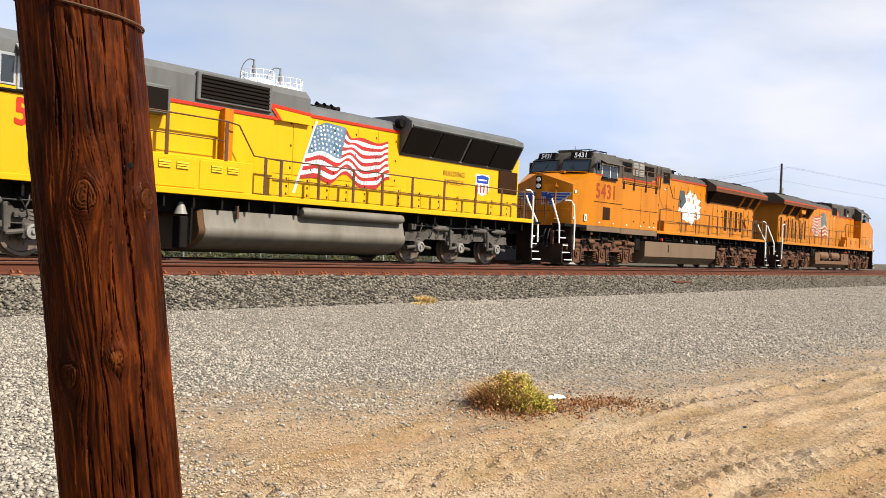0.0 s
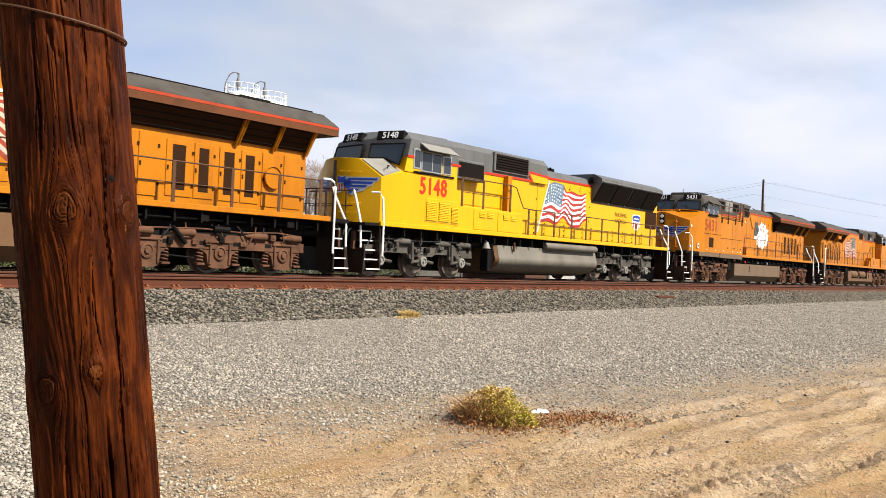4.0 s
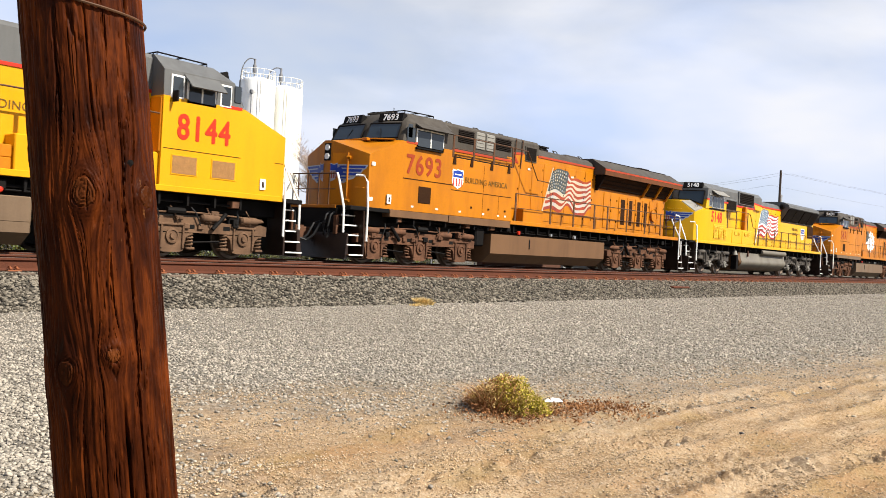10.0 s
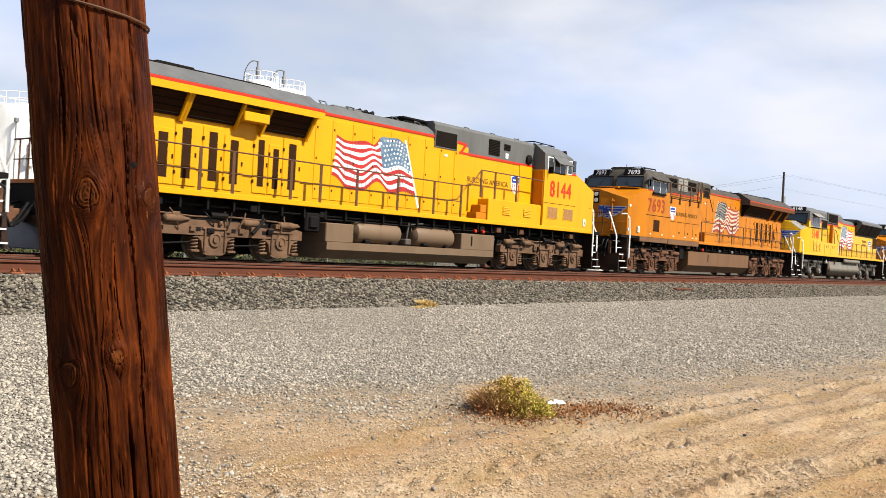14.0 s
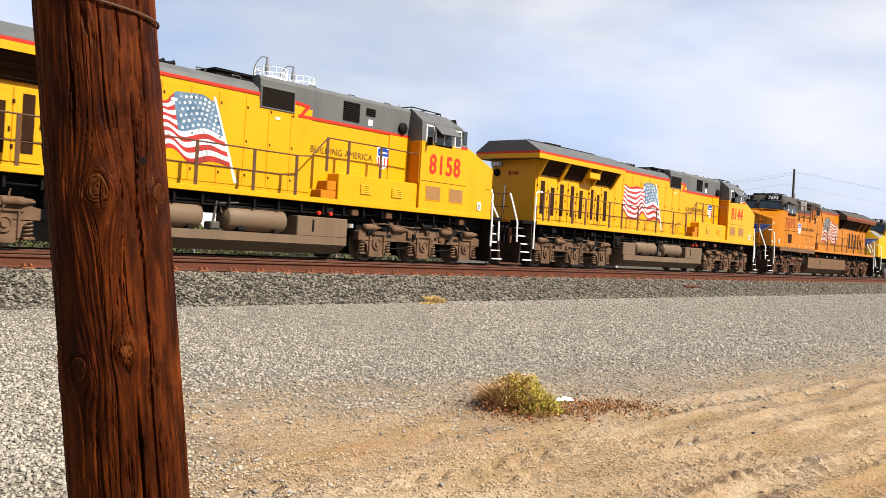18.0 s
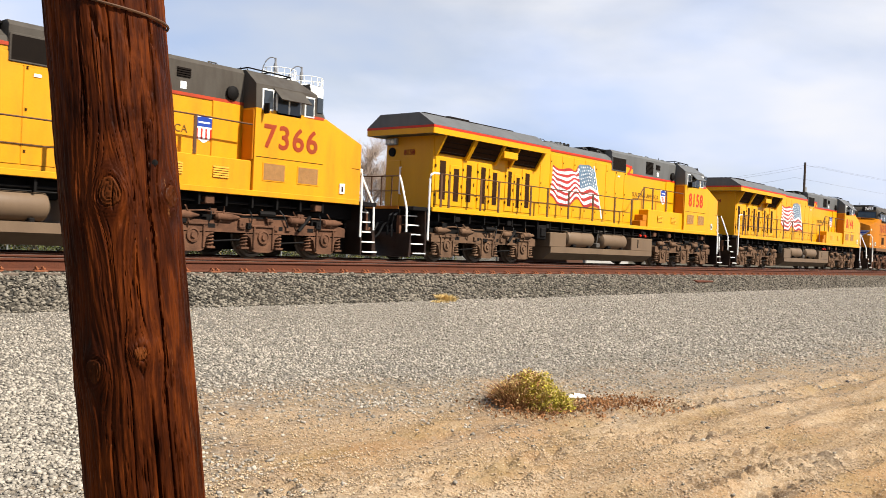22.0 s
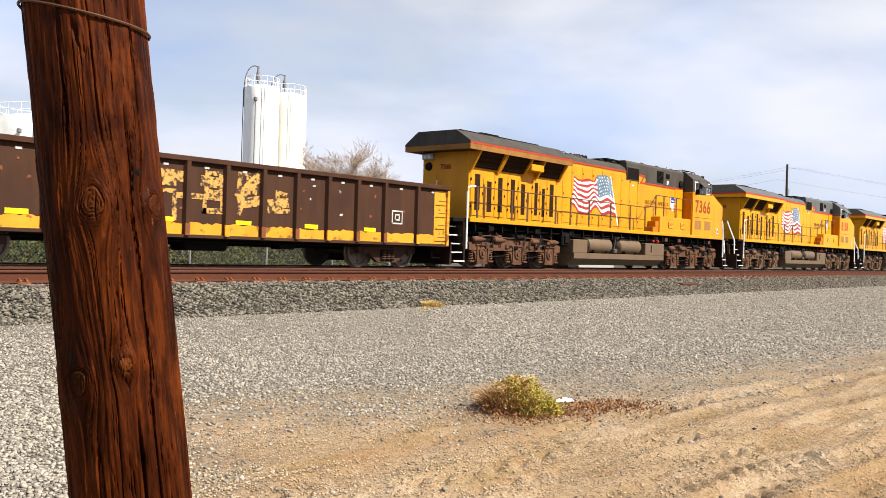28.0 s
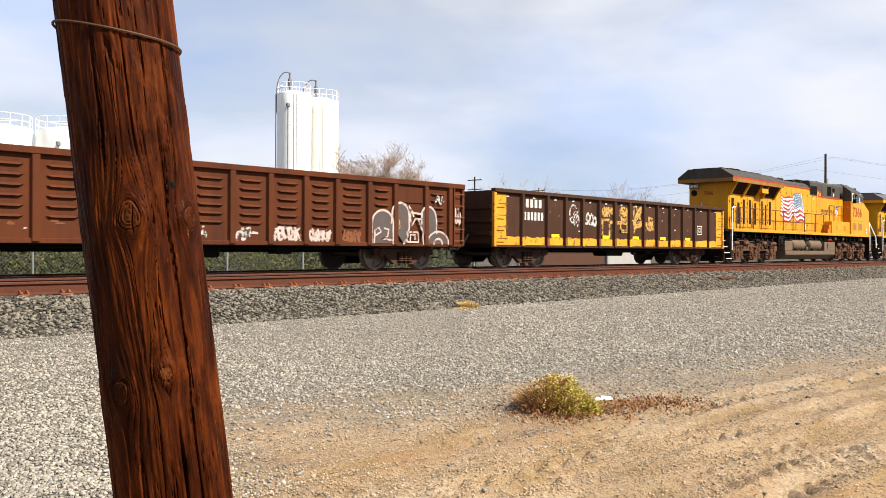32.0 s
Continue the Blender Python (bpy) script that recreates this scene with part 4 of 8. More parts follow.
def shield_paint(kit, u0, u1, z0, z1, y):
    """A plain shield: white edge, blue top, red and white stripes below."""
    w, h = u1 - u0, z1 - z0

    def outline(k):
        c, d = (u0 + u1) / 2, (z0 + z1) / 2
        pts = [(0.5, 0.40), (0.42, 0.5), (0.2, 0.46), (0, 0.5), (-0.2, 0.46), (-0.42, 0.5), (-0.5, 0.40), (-0.46, 0.2), (-0.5, -0.1), (-0.42, -0.32), (-0.2, -0.42), (0, -0.5), (0.2, -0.42), (0.42, -0.32), (0.5, -0.1), (0.46, 0.2)]
        return [(c + a * w * k, d + b * h * k) for a, b in pts]

    kit.put("shield_emblem", Shape().prism(outline(1.0), "y", y - 0.004, y + 0.004), WHITE, "plain shield emblem with a blue top")
    c, d = (u0 + u1) / 2, (z0 + z1) / 2
    kit.put("shield_top", Shape().prism([(c - 0.42 * w, d + 0.08 * h), (c + 0.42 * w, d + 0.08 * h), (c + 0.44 * w, d + 0.38 * h), (c + 0.2 * w, d + 0.43 * h), (c, d + 0.46 * h), (c - 0.2 * w, d + 0.43 * h), (c - 0.44 * w, d + 0.38 * h)], "y", y - 0.008, y), BLUE)
    kit.put("shield_band", Shape().box(c - 0.3 * w, c + 0.3 * w, y - 0.011, y - 0.006, d + 0.2 * h, d + 0.26 * h), WHITE)
    for i in range(4):
        a = c - 0.36 * w + i * 0.24 * w
        kit.put("shield_stripe", Shape().box(a - 0.05 * w, a + 0.05 * w, y - 0.008, y, d - 0.36 * h, d + 0.02 * h), RED)


def nose_wings(kit, face, z0, far=False):
    """A plain shield and one wing of feather bars on half of the nose front; face(a, z, off) runs from its middle to its corner."""
    def sheet(name, pts, off, material, label=""):
        kit.put(name, Shape().add([face(a, z0 + z, off) for a, z in pts], [tuple(range(len(pts)))[::-1 if far else 1]]), material, label)

    sheet("wing_backing", [(0.20, 0.0), (0.98, 0.0), (0.93, -0.10), (0.86, -0.14), (0.80, -0.24), (0.70, -0.28), (0.62, -0.38), (0.46, -0.44), (0.36, -0.52), (0.22, -0.46)], 0.010, FLAG_WHITE_FOLD, "pale outline of the nose wing")
    for top, low, a0, a1, lean in ((-0.03, -0.09, 0.24, 0.93, 0.03), (-0.125, -0.195, 0.22, 0.83, 0.04), (-0.23, -0.295, 0.22, 0.70, 0.05), (-0.335, -0.385, 0.24, 0.52, 0.05), (-0.41, -0.46, 0.25, 0.36, 0.03)):
        sheet("wing_bar", [(a0, top), (a1, top), (a1 - lean, low), (a0, low)], 0.014, BLUE)
    sheet("wing_root", [(0.24 + 0.10 * math.cos(k * 0.5236), -0.20 + 0.13 * math.sin(k * 0.5236)) for k in range(12)][::-1], 0.017, BLUE)
    sheet("nose_shield", [(0.0, 0.03), (0.10, 0.0), (0.19, 0.05), (0.20, -0.16), (0.18, -0.36), (0.10, -0.44), (0.0, -0.48)], 0.012, FLAG_WHITE_FOLD, "plain shield emblem with a blue top")
    sheet("shield_top", [(0.0, 0.01), (0.10, -0.02), (0.18, 0.02), (0.19, -0.17), (0.0, -0.17)], 0.016, BLUE)
    for a in (0.03, 0.09, 0.15):
        sheet("shield_stripe", [(a, -0.20), (a + 0.03, -0.20), (a + 0.03, -0.38), (a, -0.40)], 0.016, NUMBER_OLD)


def coupler(kit, u, out):
    """Knuckle coupler with hoses; out is +1 at the front end."""
    s = Shape().box(u, u + out * 0.42, -0.11, 0.11, 0.62, 0.86, 0.03)
    s.prism([(u + out * 0.40, -0.2), (u + out * 0.66, -0.17), (u + out * 0.66, 0.02), (u + out * 0.52, 0.05), (u + out * 0.50, 0.2), (u + out * 0.38, 0.2)][::int(out)], "z", 0.58, 0.9)
    kit.put("coupler", s, TRUCK_RED, "rusty knuckle coupler")
    for y in (-0.62, -0.36, 0.4):
        kit.put("air_hose", Shape().pipe([(u - out * 0.02, y, 1.02), (u + out * 0.2, y, 0.96), (u + out * 0.36, y * 0.9, 0.66), (u + out * 0.5, y * 0.7, 0.5), (u + out * 0.7, y * 0.55, 0.56)], 0.032, 7), RUBBER)


def end_steps(kit, u, out, side_mat, plow=True):
    """Corner stairs with lit step edges, the pilot plate and white grab rails."""
    a, b = (u - 0.62, u) if out > 0 else (u, u + 0.62)
    for sy in (-1, 1):
        for i in range(5):
            z = 0.16 + i * 0.26
            y0 = sy * (1.5 - i * 0.09)
            kit.put("step", Shape().box(a + 0.06, b - 0.03, y0, y0 - sy * 0.26, z, z + 0.022, 0.004), TRUCK_RED)
            kit.put("step_edge", Shape().box(a + 0.06, b - 0.03, y0 - sy * 0.004, y0 + sy * 0.012, z - 0.005, z + 0.03, 0.003), RAIL_WHITE)
        kit.put("step_side", Shape().prism([(sy * 1.48, 0.1), (sy * 1.48, 0.5), (sy * 1.44, 1.4), (sy * 0.8, 1.4), (sy * 0.9, 0.1)][::sy], "x", *((a, a + 0.05) if out > 0 else (b - 0.05, b))), PLOW)
        kit.put("step_back", Shape().box(a + 0.03, b - 0.02, sy * 0.86, sy * 0.92, 0.12, 1.4), BLACK)
    kit.put("pilot", Shape().box(u - out * 0.06, u, -1.0, 1.0, 0.62, 1.4, 0.015), BLACK, "black end plate")
    if plow:
        back = [(u - out * 0.1, -1.40, 0.08), (u - out * 0.1, 0.0, 0.08), (u - out * 0.1, 1.40, 0.08), (u - out * 0.1, 1.38, 0.72), (u - out * 0.1, 0.0, 0.72), (u - out * 0.1, -1.38, 0.72)]
        front = [(u + out * 0.04, -1.42, 0.06), (u + out * 0.42, 0.0, 0.06), (u + out * 0.04, 1.42, 0.06), (u - out * 0.04, 1.40, 0.74), (u + out * 0.12, 0.0, 0.74), (u - out * 0.04, -1.40, 0.74)]
        kit.put("snow_plow", Shape().loft([back, front][::int(out)]), PLOW, "dark brown wedge-shaped plow")
        for y in (-1.0, 1.0):
            kit.put("plow_bracket", Shape().box(u - out * 0.04, u + out * 0.05, y - 0.06, y + 0.06, 0.7, 1.2, 0.01), TRUCK_RED)
        for k, y in enumerate((-0.95, -0.78, 0.75, 0.92)):
            kit.put("spare_hose", Shape().pipe([(u + out * 0.03, y, 1.28), (u + out * 0.16, y, 1.2), (u + out * 0.22, y * 0.97, 0.9), (u + out * 0.18, y * 0.93, 0.62 + 0.05 * k), (u + out * 0.08, y * 0.9, 0.8)], 0.028, 7), RUBBER)
    kit.put("end_edge", Shape().box(u - out * 0.02, u + out * 0.03, -0.95, 0.95, 1.39, 1.475, 0.008), YELLOW_OLD, "browned yellow edge of the end deck")
    coupler(kit, u, out)
    e = u - out * 0.66
    for sy in (-1, 1):
        if out > 0:
            grab_rail(kit, [(e, sy * 1.5, 0.55), (e, sy * 1.5, 1.45), (e + out * 0.02, sy * 1.46, 2.15), (e + out * 0.08, sy * 1.38, 2.3), (e + out * 0.2, sy * 1.2, 2.3)])
        else:
            grab_rail(kit, [(e, sy * 1.5, 0.55), (e, sy * 1.5, 2.28), (e + 0.05, sy * 1.49, 2.40), (e + 0.18, sy * 1.48, 2.46), (e + 0.42, sy * 1.47, 2.46)])
        grab_rail(kit, [(u + out * 0.02, sy * 1.30, 0.75), (u + out * 0.02, sy * 1.28, 1.4), (u - out * 0.1, sy * 0.95, 2.1), (u - out * 0.1, sy * 0.85, 2.34)])
    handrail_y = [-0.6, -0.2, 0.2, 0.6]
    for y in handrail_y:
        kit.put("end_rail_post", Shape().box(u - out * 0.075, u - out * 0.045, y - 0.014, y + 0.014, 1.46, 2.3), RAIL_BROWN)
    kit.put("end_rail", Shape().pipe([(u - out * 0.06, -0.85, 2.32), (u - out * 0.06, 0.85, 2.32)], 0.02, 6), RAIL_BROWN)
    kit.put("end_rail", Shape().pipe([(u - out * 0.06, -0.85, 1.9), (u - out * 0.06, 0.85, 1.9)], 0.014, 6), RAIL_BROWN)


def cab_window(kit, u0, u1, z0, z1, y, bar=True, edge=None):
    w = kit.put("cab_window", Shape().box(u0 - 0.05, u1 + 0.05, y - 0.02, y + 0.03, z0 - 0.05, z1 + 0.05, 0.01), edge or GALV, "side window in a pale metal surround")
    kit.put("pane", Shape().box(u0, (u0 + u1) / 2 - 0.02, y - 0.03, y, z0, z1), GLASS, "", w)
    kit.put("pane", Shape().box((u0 + u1) / 2 + 0.02, u1, y - 0.03, y, z0, z1), GLASS, "", w)
    if bar:
        kit.put("window_bar", Shape().box((u0 + u1) / 2 - 0.02, (u0 + u1) / 2 + 0.02, y - 0.036, y, z0, z1), edge or GALV, "", w)
    return w


def vent_door(kit, u0, u1, z0, z1, y, paint, slots=((0.25, 0.75),), louvre=True):
    """A hood door: a raised panel with dark vent slots, hinges and a latch."""
    d = kit.put("hood_door", Shape().box(u0, u1, y - 0.022, y + 0.01, z0, z1, 0.008), paint)
    for a, b in slots:
        kit.put("vent", Shape().box(u0 + (u1 - u0) * a, u0 + (u1 - u0) * b, y - 0.026, y - 0.014, z0 + 0.12 * (z1 - z0), z1 - 0.08 * (z1 - z0)), GRILLE, "dark vent screen", d)
    for k in (0.2, 0.8):
        z = z0 + (z1 - z0) * k
        kit.put("hinge", Shape().box(u0 - 0.02, u0 + 0.03, y - 0.035, y - 0.015, z - 0.04, z + 0.04), GRILLE, "", d)
    kit.put("latch", Shape().box(u1 - 0.06, u1 - 0.02, y - 0.035, y - 0.015, (z0 + z1) / 2 - 0.05, (z0 + z1) / 2 + 0.05), GRILLE, "", d)
    return d


def plain_doors(kit, edges, z0, z1, y, paint):
    for a, b in zip(edges, edges[1:]):
        d = kit.put("hood_door", Shape().box(a + 0.012, b - 0.012, y - 0.014, y + 0.01, z0, z1, 0.006), paint)
        for k in (0.12, 0.5, 0.88):
            kit.put("latch", Shape().box(a + 0.05, a + 0.09, y - 0.024, y - 0.012, z0 + (z1 - z0) * k - 0.03, z0 + (z1 - z0) * k + 0.03), GRILLE, "", d)


def louvre_panel(kit, u0, u1, z0, z1, y, n, material, name="louvre_panel", label=""):
    p = kit.put(name, Shape().box(u0, u1, y - 0.004, y + 0.01, z0, z1), SHADE, label)
    for i in range(n):
        z = z0 + (z1 - z0) * (i + 0.5) / n
        h = (z1 - z0) / n * (0.32 if material is SHADE else 0.44)
        kit.put("slat", Shape().prism([(y - 0.03, z - h), (y - 0.004, z - h * 0.4), (y - 0.004, z + h), (y - 0.012, z + h)], "x", u0, u1), material, "", p)
    return p


def horn(kit, u, y, z):
    s = Shape().box(u - 0.35, u + 0.35, y - 0.05, y + 0.05, z, z + 0.06)
    for d in (-0.3, -0.05, 0.22):
        s.lathe([(-0.02, 0.03), (0.12, 0.045), (0.2, 0.085)], "x", (u + d, y - 0.05, z + 0.13), 10)
        s.lathe([(-0.2, 0.085), (-0.12, 0.045), (0.02, 0.03)], "x", (u + d, y + 0.07, z + 0.13), 10)
        s.box(u + d - 0.03, u + d + 0.03, y - 0.08, y + 0.1, z + 0.04, z + 0.12)
    kit.put("air_horn", s, BLACK, "black air horn on the roof")


def ge_cab(kit, paint, grey, red, number):
    """Wide cab with a sloped nose, grey upper part, windscreens and lit number boards."""
    b, c = 6.8, 8.97
    # the nose front is a blunt V in plan, its top highest along the middle
    cu, cy, tip = (10.25, 1.46, 10.62) if kit.sign > 0 else (10.03, 1.22, 10.42)
    plan = [(b, -1.5), (c, -1.5), (cu, -cy), (tip, -0.13), (tip, 0.13), (cu, cy), (c, 1.5), (b, 1.5)]
    low = [(u, y, 1.47) for u, y in plan]
    top = [(b, -1.5, 3.40), (c, -1.5, 3.40), (cu, -cy, 2.92), (tip, -0.13, 3.28), (tip, 0.13, 3.28), (cu, cy, 2.92), (c, 1.5, 3.40), (b, 1.5, 3.40)]
    cab = kit.put("cab", Shape().loft([low, [(u, y, 2.9) for u, y in plan]]), paint, "cab and sloped nose")
    v = [(u, y, 2.9) for u, y in plan] + top + [(c + 0.05, -0.13, 3.45), (c + 0.05, 0.13, 3.45), (c + 0.02, -1.44, 3.42), (c + 0.02, 1.44, 3.42)]
    kit.put("nose_top", Shape().add(v, [(i, (i + 1) % 8, 8 + (i + 1) % 8, 8 + i) for i in range(8)] + [(9, 10, 18), (18, 10, 11, 16), (16, 11, 12, 17), (17, 12, 13, 19), (13, 14, 19), (8, 9, 18, 16, 17, 19, 14, 15)]), paint, "ridged top of the nose", cab)
    r0 = [(b, -1.496, 3.40), (c - 0.1, -1.496, 3.40), (c, -1.44, 3.43), (c + 0.06, -0.75, 3.45), (c + 0.06, 0.75, 3.45), (c, 1.44, 3.43), (c - 0.1, 1.496, 3.40), (b, 1.496, 3.40)]
    r1 = [(b, -1.47, 3.96), (c - 0.32, -1.47, 3.96), (c - 0.24, -1.36, 3.98), (c - 0.15, -0.7, 4.0), (c - 0.15, 0.7, 4.0), (c - 0.24, 1.36, 3.98), (c - 0.32, 1.47, 3.96), (b, 1.47, 3.96)]
    r2 = [(b, -1.05, 4.30), (c - 0.62, -1.05, 4.28), (c - 0.52, -0.98, 4.27), (c - 0.45, -0.6, 4.27), (c - 0.45, 0.6, 4.27), (c - 0.52, 0.98, 4.27), (c - 0.62, 1.05, 4.28), (b, 1.05, 4.30)]
    kit.put("cab_roof", Shape().loft([r0, r1, r2]), grey, "grey upper cab and roof")
    # windscreens on the slanted front
    for sy in (-1, 1):
        q = [(c + 0.068, sy * 0.10, 3.50), (c + 0.03, sy * 1.30, 3.49), (c - 0.19, sy * 1.24, 3.93), (c - 0.135, sy * 0.10, 3.95)]
        q = [(u + 0.045, y, z) for u, y, z in q]
        w = kit.put("windscreen", Shape().quad(*(q if sy > 0 else q[::-1])), GLASS_SKY, "windscreen with blue sky reflection in its colour")
        f = Shape()
        for p, p2 in zip(q, q[1:] + q[:1]):
            f.pipe([p, p2], 0.022, 5)
        kit.put("windscreen_rubber", f, BLACK, "", w)
        kit.put("wiper", Shape().pipe([(c + 0.09, sy * 0.7, 3.48), (c - 0.02, sy * 0.55, 3.8)], 0.01, 5), BLACK, "", w)
        # number board
        m = Matrix.Translation(((c - 0.21) * kit.sign, sy * 0.76, 4.13)) @ Matrix.Rotation(radians((90 + 7 * sy) * kit.sign), 4, "Z") @ Matrix.Rotation(radians(-17), 4, "X")
        nb = part("number_board", Shape().box(-0.43, 0.43, 0.0, 0.18, -0.14, 0.14, 0.02), BLACK, kit.root, "black number board", at=m)
        if not number:
            continue
        part("board_digits", words_mesh("board_digits", number, 0.27, WHITE, "CENTER", 0.006), WHITE, nb, "white digits", at=pose(0, -0.006, -0.095))
    for sy in (-1, 1):
        kit.put("front_window", Shape().box(c - 0.33, c - 0.14, sy * 1.49, sy * 1.512, 3.52, 3.9, 0.01), GLASS)
    # nose door line, headlights, lamps
    kit.put("headlight_housing", Shape().box(tip - 0.02, tip + 0.02, -0.125, 0.125, 2.72, 3.2, 0.01), BLACK)
    for z in (2.84, 3.08):
        kit.put("headlight", Shape().lathe([(tip + 0.01, 0.085), (tip + 0.045, 0.085), (tip + 0.05, 0.06), (tip + 0.03, 0.0)], "x", (0, 0.0, z), 14), WHITE, "round headlight")
    run = Vector((cu - tip, -cy + 0.13)).normalized()
    out = Vector((-run.y, run.x))
    out = out if out.x > 0 else -out

    def near_face(a, z, off):
        return (tip + (cu - tip) * a + out.x * off, -0.13 + (0.13 - cy) * a + out.y * off, z)

    def far_face(a, z, off):
        p = near_face(a, z, off)
        return (p[0], -p[1], p[2])

    nose_wings(kit, near_face, 2.62)
    nose_wings(kit, far_face, 2.62, True)
    # nose door with its hinge bar, grab irons and a kick plate
    kit.put("nose_door", Shape().add([near_face(a, z, o) for o in (-0.01, 0.008) for a, z in ((0.06, 1.56), (0.44, 1.56), (0.44, 2.92), (0.06, 2.92))], [(0, 3, 2, 1), (4, 5, 6, 7), (0, 1, 5, 4), (1, 2, 6, 5), (2, 3, 7, 6), (3, 0, 4, 7)]), paint, "narrow nose door", cab)
    kit.put("hinge_bar", Shape().pipe([near_face(0.46, 1.62, 0.03), near_face(0.46, 2.95, 0.03)], 0.028, 6), paint, "", cab)
    for z in (1.64, 2.82):
        kit.put("door_hinge", Shape().pipe([near_face(0.44, z, 0.035), near_face(0.53, z, 0.035)], 0.05, 6), paint, "", cab)
    kit.put("nose_grab", Shape().pipe([near_face(0.70, 2.0, 0.01), near_face(0.70, 2.0, 0.07), near_face(0.90, 2.0, 0.07), near_face(0.90, 2.0, 0.01)], 0.014, 5), paint, "", cab)
    kit.put("windscreen_ledge", Shape().pipe([(c + 0.1, -1.25, 3.44), (c + 0.16, -0.5, 3.48), (c + 0.16, 0.5, 3.48), (c + 0.1, 1.25, 3.44)], 0.02, 5).box(c + 0.14, c + 0.3, -0.35, -0.15, 3.42, 3.50, 0.01), paint, "", cab)
    if kit.sign < 0:
        for u, z in ((9.82, 2.62), (9.86, 1.66)):
            y = -1.5 + (u + 0.07 - c) * (1.5 - cy) / (cu - c)
            kit.put("notice_plate", Shape().box(u, u + 0.14, y - 0.014, y + 0.02, z, z + 0.10), RAIL_WHITE, "", cab)
    # conditioner frame and rails on the cab roof
    kit.put("roof_rail", Shape().pipe([(7.0, -0.86, 4.30), (7.0, -0.86, 4.40), (8.3, -0.86, 4.38), (8.3, -0.86, 4.28)], 0.018, 5).pipe([(7.0, 0.5, 4.30), (7.0, 0.5, 4.40), (8.3, 0.5, 4.38), (8.3, 0.5, 4.28)], 0.018, 5).pipe([(7.0, -0.86, 4.40), (7.0, 0.5, 4.40)], 0.018, 5).pipe([(8.3, -0.86, 4.38), (8.3, 0.5, 4.38)], 0.018, 5).pipe([(7.65, -0.86, 4.39), (7.65, 0.5, 4.39)], 0.018, 5), BLACK, "dark rails on the cab roof")
    s = Shape()
    for i in range(5):
        s.pipe([(8.4 - i * 0.25, -0.5, 4.33), (8.4 - i * 0.25, 0.5, 4.33)], 0.03, 6)
    kit.put("roof_ribs", s.box(7.1, 8.2, -0.6, 0.6, 4.27, 4.36, 0.03), grey)
    kit.put("antenna", Shape().pipe([(7.6, 0.2, 4.3), (7.6, 0.2, 4.62)], 0.012, 5).lathe([(0, 0.12), (0.06, 0.11), (0.09, 0.05)], "z", (8.1, -0.3, 4.32), 12), BLACK)
    mu = 9.5 if kit.sign > 0 else 9.3
    my = -1.5 if kit.sign > 0 else -1.41
    kit.put("marker_plate", Shape().box(mu, mu + 0.16, my - 0.012, my + 0.02, 1.62, 1.87), RAIL_WHITE, "small white notice plate")
    kit.put("marker_figure", Shape().box(mu + 0.05, mu + 0.11, my - 0.016, my, 1.67, 1.80), GRILLE)
    for sy in (-1, 1):
        kit.put("stripe", Shape().box(c - 0.62, c - 0.1, sy * 1.506, sy * 1.49, 3.36, 3.43), red)
    return cab


